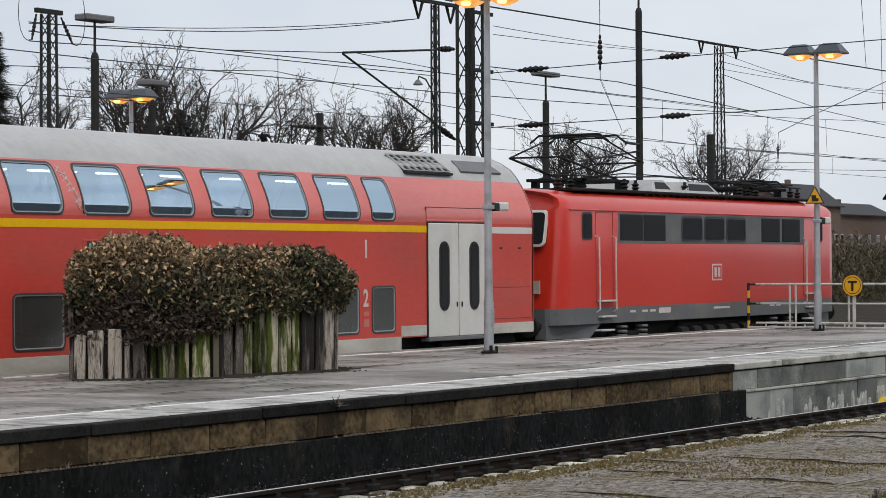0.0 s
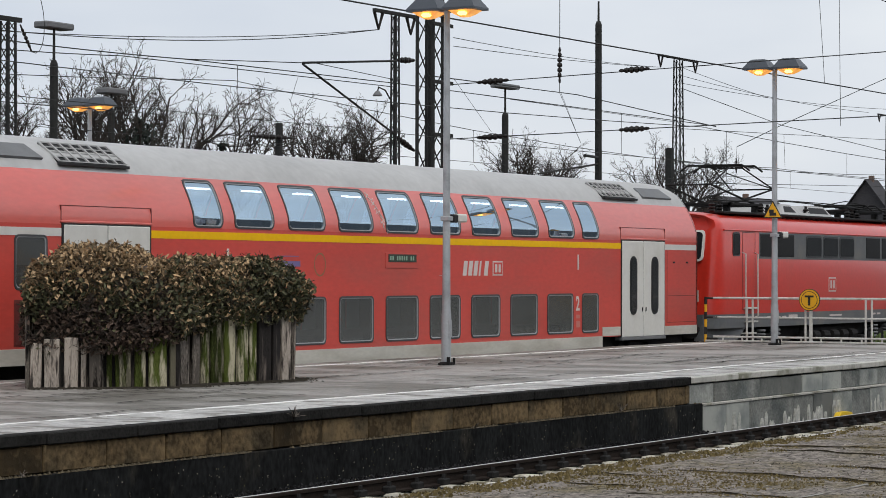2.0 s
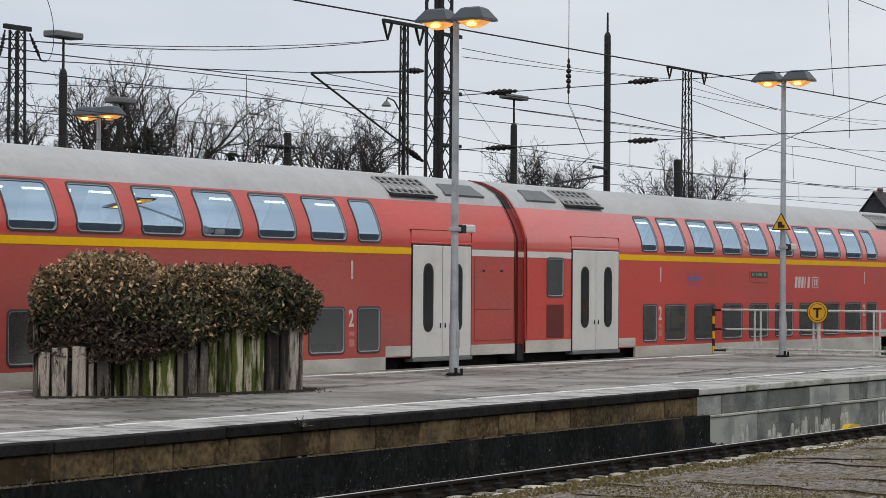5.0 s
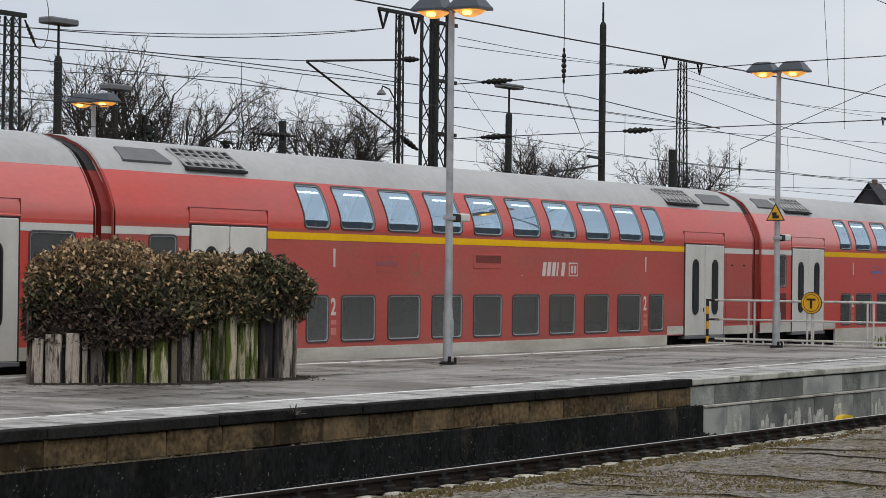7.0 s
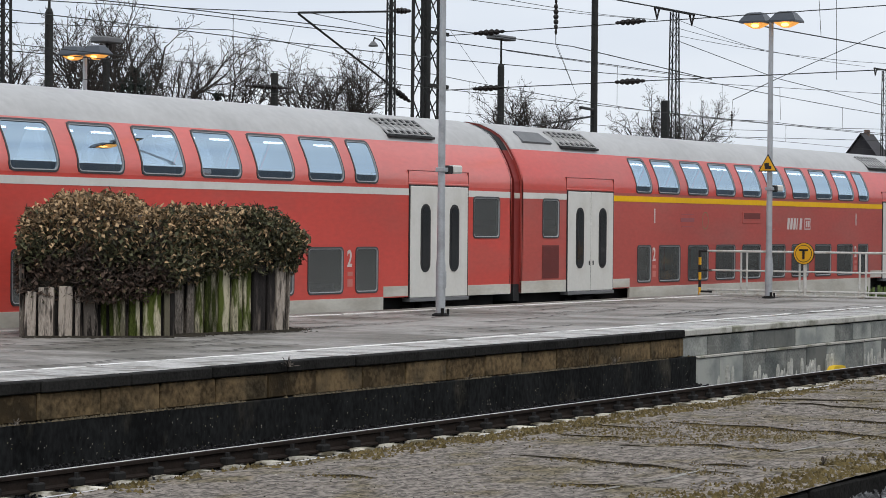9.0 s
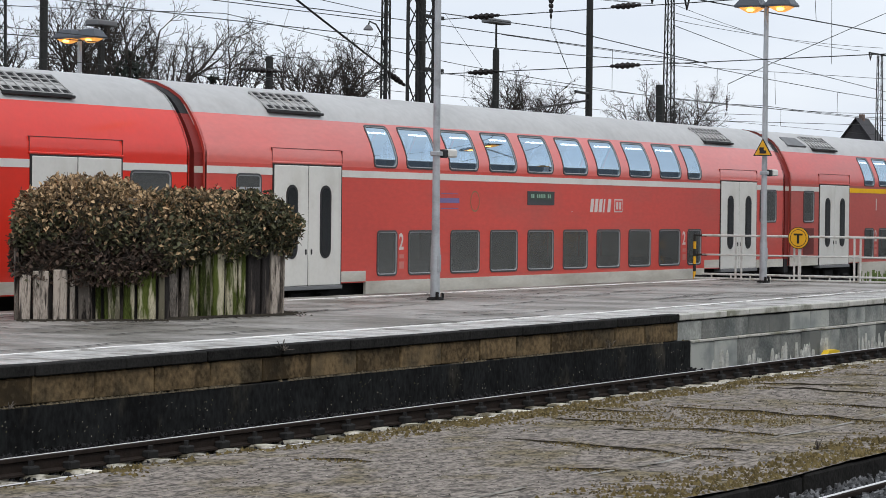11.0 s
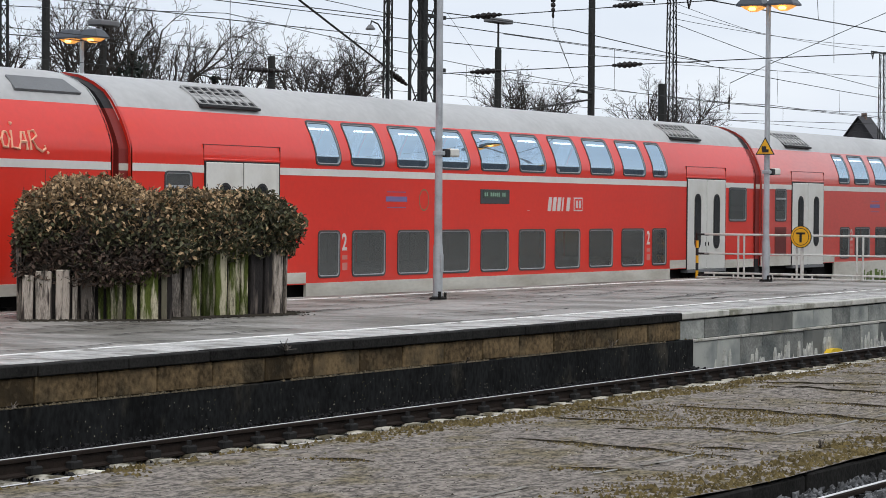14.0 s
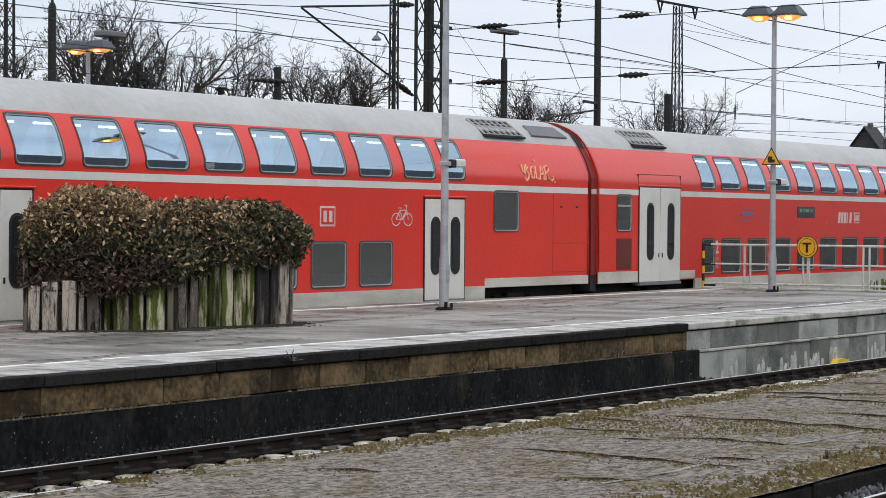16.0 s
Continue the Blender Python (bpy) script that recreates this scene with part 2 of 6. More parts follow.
ROOFTILE = mat("dark_roof_tile", (0.04, 0.038, 0.042), 0.8, vary=0.3, scale=2, fine=8, bump=0.2)
BRICK = mat("dark_brick_facade", (0.15, 0.10, 0.08), 0.85, vary=0.3, scale=2, fine=12, bump=0.15)
REFLECT_WALL = mat("grey_reflection_wall", (0.36, 0.35, 0.33), 0.85, vary=0.15, scale=1, fine=8)
SCRUB = mat("winter_scrub", (0.085, 0.068, 0.040), 0.95, vary=0.4, bump=0, island=0.4)
GRASS = mat("grass_tuft", (0.11, 0.16, 0.035), 0.9, vary=0.3, bump=0, island=0.3)
DISPLAY = mat("destination_display", (0.03, 0.05, 0.035), 0.3, vary=0.2)
DISPLAY_TEXT = mat("green_display_segments", (0.25, 0.4, 0.3), 0.5, vary=0.1, bump=0)
PRINT_PALE = mat("pale_print", (0.62, 0.55, 0.52), 0.5, vary=0.1, bump=0)
PRINT_FADED = mat("faded_pink_print", (0.55, 0.18, 0.15), 0.5, vary=0.1, bump=0)
PRINT_BLUE = mat("faded_blue_print", (0.16, 0.13, 0.30), 0.5, vary=0.1, bump=0)
PRINT_VIOLET = mat("washed_out_violet_print", (0.30, 0.075, 0.085), 0.5, vary=0.1, bump=0)
PRINT_OLIVE = mat("olive_print", (0.25, 0.16, 0.07), 0.5, vary=0.1, bump=0)
SPRAY = mat("orange_spray_paint", (0.86, 0.46, 0.30), 0.6, vary=0.15, bump=0)
INSULATOR = mat("brown_glazed_insulator", (0.016, 0.013, 0.012), 0.5, vary=0.2, spec=0.25)
YELLOW_BIT = mat("yellow_plastic", (0.75, 0.50, 0.02), 0.5, vary=0.1)
FRAME_LIGHT = mat("pale_window_bead", (0.30, 0.31, 0.32), 0.5, vary=0.1)
FADED_LINE = mat("faded_line_paint", (0.34, 0.33, 0.30), 0.8, vary=0.4, scale=3, fine=30, dirt=(0.16, 0.145, 0.12), dirt_at=(0.42, 0.55), dirt_scale=3, spec=0.2)
CRACK = mat("dark_open_crack", (0.028, 0.023, 0.015), 0.95, vary=0.5, bump=0, spec=0.05)
DARK_STONE = mat("black_ballast", (0.022, 0.022, 0.023), 0.95, vary=0.6, bump=0.1, island=0.8, spec=0.08)
# chalky upper-side paint, its pink partly sky sheen put into the base colour
RED_CHALKY_SHEEN = mat("chalky_red_with_sky_sheen", (0.69, 0.125, 0.100), 0.33, vary=0.1, scale=0.5, fine=9, bump=0.02, dirt=(0.58, 0.17, 0.145), dirt_at=(0.48, 0.8), dirt_scale=0.4, stretch=(0.5, 1, 1.6), spec=0.6, coat=0.6)


# ---- mesh helpers ----
class Geo:
    def __init__(self):
        self.v, self.f = [], []

    def quad(self, a, b, c, d):
        i = len(self.v)
        self.v += [tuple(a), tuple(b), tuple(c), tuple(d)]
        self.f.append((i, i + 1, i + 2, i + 3))

    def box(self, x0, x1, y0, y1, z0, z1, c=0.0):
        """A box with edges chamfered by c."""
        bm = bmesh.new()
        bmesh.ops.create_cube(bm, size=1.0)
        for v in bm.verts:
            v.co = ((x0 + x1) / 2 + v.co.x * (x1 - x0), (y0 + y1) / 2 + v.co.y * (y1 - y0), (z0 + z1) / 2 + v.co.z * (z1 - z0))
        if c > 0:
            bmesh.ops.bevel(bm, geom=bm.edges[:], offset=c, segments=1, affect="EDGES")
        self.take(bm)
        return self

    def take(self, bm):
        i = len(self.v)
        bm.verts.index_update()
        self.v += [tuple(v.co) for v in bm.verts]
        self.f += [tuple(i + v.index for v in f.verts) for f in bm.faces]
        bm.free()

    def tube(self, a, b, r0, r1=None, n=6, caps=True):
        a, b = Vector(a), Vector(b)
        r1 = r0 if r1 is None else r1
        w = (b - a).normalized()
        u = w.orthogonal().normalized()
        q = w.cross(u)
        i = len(self.v)
        for p, r in ((a, r0), (b, r1)):
            for k in range(n):
                t = 2 * math.pi * k / n
                self.v.append(tuple(p + u * (r * math.cos(t)) + q * (r * math.sin(t))))
        for k in range(n):
            j = (k + 1) % n
            self.f.append((i + k, i + j, i + n + j, i + n + k))
        if caps:
            self.f.append(tuple(i + k for k in reversed(range(n))))
            self.f.append(tuple(i + n + k for k in range(n)))
        return self

    def path(self, pts, r, n=5):
        """One bent tube through the points."""
        pts = [Vector(q) for q in pts]
        i = len(self.v)
        for s, q in enumerate(pts):
            w = (pts[min(s + 1, len(pts) - 1)] - pts[max(s - 1, 0)]).normalized()
            u = Vector((0, 0, 1)) if abs(w.z) < 0.9 else Vector((0, 1, 0))
            u = (u - w * u.dot(w)).normalized()
            v = w.cross(u)
            for k in range(n):
                t = 2 * math.pi * k / n
                self.v.append(tuple(q + u * (r * math.cos(t)) + v * (r * math.sin(t))))
        for s in range(len(pts) - 1):
            for k in range(n):
                j = (k + 1) % n
                self.f.append((i + s * n + k, i + s * n + j, i + (s + 1) * n + j, i + (s + 1) * n + k))
        self.f.append(tuple(i + k for k in reversed(range(n))))
        self.f.append(tuple(i + (len(pts) - 1) * n + k for k in range(n)))
        return self

    def lathe(self, x, y, rings, n=14):
        """Rings of (radius, z) round an upright axis."""
        i = len(self.v)
        for r, z in rings:
            for k in range(n):
                t = 2 * math.pi * k / n
                self.v.append((x + r * math.cos(t), y + r * math.sin(t), z))
        for s in range(len(rings) - 1):
            for k in range(n):
                j = (k + 1) % n
                self.f.append((i + s * n + k, i + s * n + j, i + (s + 1) * n + j, i + (s + 1) * n + k))
        self.f.append(tuple(i + k for k in reversed(range(n))))
        self.f.append(tuple(i + (len(rings) - 1) * n + k for k in range(n)))
        return self

    def extrude(self, loop, way):
        """A prism: a flat loop of points carried along way."""
        i, n, way = len(self.v), len(loop), Vector(way)
        self.v += [tuple(Vector(p)) for p in loop] + [tuple(Vector(p) + way) for p in loop]
        self.f += [tuple(i + k for k in range(n)), tuple(i + n + k for k in reversed(range(n)))]
        self.f += [(i + k, i + n + k, i + n + (k + 1) % n, i + (k + 1) % n) for k in range(n)]
        return self

    def mesh(self, name):
        me = bpy.data.meshes.new(name)
        me.from_pydata(self.v, [], self.f)
        bm = bmesh.new()
        bm.from_mesh(me)
        bmesh.ops.remove_doubles(bm, verts=bm.verts[:], dist=1e-5)
        bmesh.ops.recalc_face_normals(bm, faces=bm.faces[:])
        bm.to_mesh(me)
        bm.free()
        return me


def part(name, geo, material, parent=None, label="", smooth=False):
    """One mesh object under a thing or a part."""
    me = geo.mesh(name) if isinstance(geo, Geo) else geo
    if not me.materials:
        me.materials.append(material)
    if smooth:
        me.shade_smooth()
        me.set_sharp_from_angle(angle=radians(40))
    ob = new(name, me)
    if parent:
        ob.parent = parent
    return tagged(ob, label=label) if label else ob


def thing(name, label, category, group="", at=None):
    ob = new(name)
    if at is not None:
        ob.matrix_basis = at
    return tagged(ob, label=label, category=category, group=group)


def rounded(x0, x1, z0, z1, r, n=4):
    """A rounded rectangle of (x, z)."""
    pts = []
    for cx, cz, a in ((x1 - r, z1 - r, 0), (x0 + r, z1 - r, 90), (x0 + r, z0 + r, 180), (x1 - r, z0 + r, 270)):
        for k in range(n + 1):
            t = radians(a + 90 * k / n)
            pts.append((cx + r * math.cos(t), cz + r * math.sin(t)))
    return pts


def words(text, size, material, parent, m, name="lettering", width=1.0, bold=0.0):
    cu = bpy.data.curves.new(name, "FONT")
    cu.body, cu.size, cu.extrude, cu.offset = text, size, 0.003, bold
    tmp = bpy.data.objects.new(name, cu)
    me = bpy.data.meshes.new_from_object(tmp)
    bpy.data.objects.remove(tmp)
    for v in me.vertices:
        v.co.x *= width
    me.materials.clear()
    me.materials.append(material)
    ob = new(name, me)
    ob.parent = parent
    ob.matrix_basis = m
    return ob


# ---- the platform, tracks and ground ----
PLAT_Z, PLAT_NEAR, PLAT_FAR = 0.777, 16.0, 24.42
PLAT_END, PLAT_START = 54.4, -45.0
SIDE = 24.63                       # the near side of the train
STRIP_Z, STRIP_FAR, STRIP_NEAR = 0.25, 12.2, 7.62


def build_ground():
    g = Geo()
    nx, ny = 60, 24
    for i in range(nx):
        for j in range(ny):
            x0, x1 = -300 + 1500 * i / nx, -300 + 1500 * (i + 1) / nx
            y0, y1 = -300 + 1200 * j / ny, -300 + 1200 * (j + 1) / ny
            g.quad((x0, y0, -0.33), (x1, y0, -0.33), (x1, y1, -0.33), (x0, y1, -0.33))
    ground = part("ground", g, EARTH)
    tagged(ground, "dark trodden earth and cinders between the tracks", "ground", kind="structure")


def build_platform():
    body = Geo().box(PLAT_START, PLAT_END, PLAT_NEAR + 0.14, PLAT_FAR, -0.32, PLAT_Z - 0.012)
    top = Geo()
    nx, ny = 200, 18
    for i in range(nx):
        for j in range(ny):
            x0, x1 = PLAT_START + (PLAT_END - PLAT_START) * i / nx, PLAT_START + (PLAT_END - PLAT_START) * (i + 1) / nx
            y0, y1 = 17.2 + (PLAT_FAR - 17.2) * j / ny, 17.2 + (PLAT_FAR - 17.2) * (j + 1) / ny
            f = lambda x, y: (x, y, PLAT_Z - 0.008 + 0.008 * noise.noise((x * 0.35, y * 0.5, 0)))
            top.quad(f(x0, y0), f(x1, y0), f(x1, y1), f(x0, y1))
    plat = tagged(part("platform", body, ASPHALT), "wide island platform of damp grey asphalt", "platform", kind="structure")
    part("surface", top, ASPHALT, plat)
    line = Geo()
    x = PLAT_START
    while x < PLAT_END - 1:
        w = 0.9 + 1.6 * random.random()
        y0 = 17.16 + (max(0.0, x - 34) * 0.035) + 0.02 * random.random()
        line.box(x, min(x + w, PLAT_END), y0, y0 + 0.10 + 0.03 * random.random(), PLAT_Z - 0.004, PLAT_Z + 0.004)
        x += w + (0.02 if random.random() < 0.8 else 0.25)
    part("safety_line", line, LINE, plat, "worn white safety line")
    line2 = Geo().box(PLAT_START, PLAT_END, 23.62, 23.74, PLAT_Z - 0.01, PLAT_Z + 0.004)
    part("far_safety_line", line2, LINE, plat, "worn white safety line")
    # cracks and tar seams across the asphalt
    rnd = random.Random(4)
    seams = Geo()
    for k in range(90):
        x, y = rnd.uniform(16, 54), rnd.uniform(17.4, 23.4)
        pts = [(x, y)]
        for s in range(rnd.randint(3, 8)):
            x += rnd.uniform(0.25, 0.7)
            y += rnd.uniform(-0.12, 0.12)
            pts.append((x, min(max(y, 17.4), 23.5)))
        for (xa, ya), (xb, yb) in zip(pts, pts[1:]):
            seams.quad((xa, ya - 0.02, PLAT_Z + 0.006), (xb, yb - 0.02, PLAT_Z + 0.006), (xb, yb + 0.02, PLAT_Z + 0.006), (xa, ya + 0.02, PLAT_Z + 0.006))
    tagged(part("seam", seams, SLAB, plat), kind="stuff")
    return plat


def build_wall_pieces(plat):
    """The retaining wall under the platform's edge, block by block."""
    rnd = random.Random(11)
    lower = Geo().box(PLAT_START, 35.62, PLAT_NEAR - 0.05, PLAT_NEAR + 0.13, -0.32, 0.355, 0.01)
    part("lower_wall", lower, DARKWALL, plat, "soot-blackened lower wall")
    back = Geo().box(PLAT_START, PLAT_END, PLAT_NEAR + 0.10, PLAT_NEAR + 0.14, 0.3, PLAT_Z - 0.03)
    part("joint_filling", back, BLACK, plat)
    back2 = Geo().box(35.62, PLAT_END, PLAT_NEAR + 0.07, PLAT_NEAR + 0.14, -0.32, 0.31)
    part("joint_filling", back2, DARK, plat)
    shapes = {}

    def piece(name, w, y0, y1, z0, z1, x, material, c=0.012):
        key = (name, round(w, 2))
        if key not in shapes:
            shapes[key] = Geo().box(0, w - 0.022, y0, y1, z0, z1, c).mesh(name)
            shapes[key].materials.append(material)
        ob = new(name, shapes[key])
        ob.parent = plat
        ob.location = (x, rnd.uniform(-0.006, 0.006), rnd.uniform(-0.004, 0.004))

    x = PLAT_START
    while x < 35.2:
        w = min(1.04, 35.24 - x)
        piece("sandstone_block", w, PLAT_NEAR + 0.0, PLAT_NEAR + 0.12, 0.365, 0.648, x, BROWN)
        x += w
    x = PLAT_START
    while x < 35.2:
        w = min(1.5, 35.24 - x)
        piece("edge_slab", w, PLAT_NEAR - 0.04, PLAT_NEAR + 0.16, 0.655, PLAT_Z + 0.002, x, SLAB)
        x += w
    x = 35.24
    while x < PLAT_END - 0.3:
        w = min(0.94, PLAT_END - x)
        piece("grey_block", w, PLAT_NEAR + 0.0, PLAT_NEAR + 0.10, 0.352, 0.655, x, GREYBLOCK)
        piece("cap_slab", w, PLAT_NEAR - 0.03, PLAT_NEAR + 0.16, 0.68, PLAT_Z + 0.002, x, CAP)
        x += w
    x = 35.62
    while x < PLAT_END - 0.3:
        w = min(0.94, PLAT_END - x)
        piece("base_block", w, PLAT_NEAR - 0.06, PLAT_NEAR + 0.10, -0.32, 0.315, x, GREYBLOCK)
        piece("ledge_slab", w, PLAT_NEAR - 0.08, PLAT_NEAR + 0.10, 0.315, 0.352, x, CAP, 0.006)
        x += w
    # paving of the platform's edge
    x = PLAT_START
    while x < PLAT_END - 0.3:
        w = min(1.0, PLAT_END - x)
        piece("paving_slab", w, PLAT_NEAR + 0.16, 17.17, PLAT_Z - 0.05, PLAT_Z + 0.001, x, EDGE_TOP, 0.004)
        x += w
    # pale chips and flecks on the sooty wall
    fleck = Geo()
    for k in range(900):
        cx, cz = rnd.uniform(14, 35.4), -0.25 + 0.55 * rnd.random() ** 2.2
        s = rnd.uniform(0.003, 0.008)
        fleck.quad((cx - s, PLAT_NEAR - 0.054, cz - s), (cx + s * 0.8, PLAT_NEAR - 0.054, cz - s * 0.6), (cx + s, PLAT_NEAR - 0.054, cz + s * 1.5), (cx - s * 0.5, PLAT_NEAR - 0.054, cz + s))
    tagged(part("wall_fleck", fleck, CONCRETE, plat), kind="stuff")
    # moss and debris on the ledge of the lower wall
    debris = Geo()
    for k in range(2600):
        cx = rnd.uniform(13, 35.5)
        if noise.noise((cx * 0.7, 0, 4)) + 0.4 * rnd.random() < 0.05:
            continue
        cy, s = PLAT_NEAR - 0.045 + 0.04 * rnd.random(), rnd.uniform(0.006, 0.022)
        i = len(debris.v)
        debris.v += [(cx - s * 1.5, cy - s, 0.352), (cx + s * 1.3, cy - s, 0.352), (cx + s, cy + s, 0.352), (cx - s, cy + s, 0.352), (cx + rnd.uniform(-s, s), cy, 0.356 + s * rnd.uniform(0.6, 1.6))]
        debris.f += [(i, i + 1, i + 4), (i + 1, i + 2, i + 4), (i + 2, i + 3, i + 4), (i + 3, i, i + 4)]
    tagged(part("ledge_moss", debris, SCRUB, plat, "brown moss and debris on the ledge"), kind="stuff")
    # lime streaks on the lowest course
    streaks = Geo()
    for k in range(60):
        cx = rnd.choice((36.9, 38.0, 39.2, 39.5, 40.3, 40.7, 41.3, 43.4, 43.8, 44.3, 46.0, 47.2)) + rnd.gauss(0, 0.16)
        h = rnd.uniform(0.02, 0.24)
        w = rnd.uniform(0.02, 0.075)
        y = PLAT_NEAR - 0.066 - 0.0007 * k
        streaks.extrude([(cx - w, y, -0.3), (cx + w, y, -0.3), (cx + w * 0.6, y, -0.15 + h), (cx + w * 0.1, y, -0.10 + h * 1.15), (cx - w * 0.7, y, -0.17 + h)], (0, 0.0065 + 0.0007 * k, 0))
    tagged(part("lime_streak", streaks, LIME, plat), kind="stuff")


def rail_geo(y, z, x0, x1):
    """A flat-bottomed rail, its head's top at z."""
    prof = [(-0.085, -0.175), (0.085, -0.175), (0.085, -0.155), (0.014, -0.14), (0.012, -0.05), (0.036, -0.04), (0.036, -0.01), (0.028, 0.0), (-0.028, 0.0),
            (-0.036, -0.01), (-0.036, -0.04), (-0.012, -0.05), (-0.014, -0.14), (-0.085, -0.155)]
    return Geo().extrude([(x0, y + a, z + b) for a, b in prof], (x1 - x0, 0, 0))


def build_track(y, z, x0, x1, label, sleepers=None, step=0.63):
    tr = thing("railway_track", label, "railway track", "tracks of the station")
    for dy in (-0.7175, 0.7175):
        r = part("rail", rail_geo(y + dy, z, x0, x1), RUST, tr, "rust-brown rail with a worn head")
        part("rail_head", Geo().box(x0, x1, y + dy - 0.022, y + dy + 0.022, z - 0.002, z + 0.003), RAIL_SHEEN, r)
    if sleepers:
        me = Geo().box(-0.10, 0.10, y - 1.3, y + 1.3, z - 0.36, z - 0.165, 0.03)
        me = me.mesh("sleeper")
        me.materials.append(SLEEPER)
        clip = Geo().box(-0.085, 0.085, -0.05, 0.05, z - 0.17, z - 0.085, 0.015).tube((0, 0, z - 0.11), (0, 0, z - 0.035), 0.034, 0.026, 6).mesh("fastening")
        clip.materials.append(DARK)
        x = sleepers[0]
        while x < sleepers[1]:
            s = new("sleeper", me)
            s.parent, s.location = tr, (x + random.uniform(-0.015, 0.015), 0, 0)
            for dy in (-0.8025, -0.6325, 0.6325, 0.8025):
                f = new("fastening", clip)
                f.parent, f.location = s, (0, y + dy, 0)
            x += step
    return tr


def build_ballast(name, x0, x1, y0, y1, z, count, label, size=0.035, stone=None):
    rnd = random.Random(int(y0 * 10))
    g = Geo()
    base = [(1, 0, 0), (-1, 0, 0), (0, 1, 0), (0, -1, 0), (0, 0, 1), (0, 0, -1)]
    faces = [(0, 2, 4), (2, 1, 4), (1, 3, 4), (3, 0, 4), (2, 0, 5), (1, 2, 5), (3, 1, 5), (0, 3, 5)]
    for k in range(count):
        c = Vector((rnd.uniform(x0, x1), rnd.uniform(y0, y1), z + rnd.uniform(-0.02, 0.02)))
        e = Euler((rnd.uniform(0, 6), rnd.uniform(0, 6), rnd.uniform(0, 6))).to_matrix()
        i = len(g.v)
        for b in base:
            q = e @ Vector((b[0] * rnd.uniform(0.8, 1.5), b[1] * rnd.uniform(0.7, 1.2), b[2] * rnd.uniform(0.6, 1.0))) * size
            g.v.append(tuple(c + q))
        g.f += [tuple(i + a for a in f) for f in faces]
    me = bpy.data.meshes.new(name)
    me.from_pydata(g.v, [], g.f)
    me.materials.append(stone or BALLAST)
    tagged(new(name, me), label, "ballast", kind="stuff")


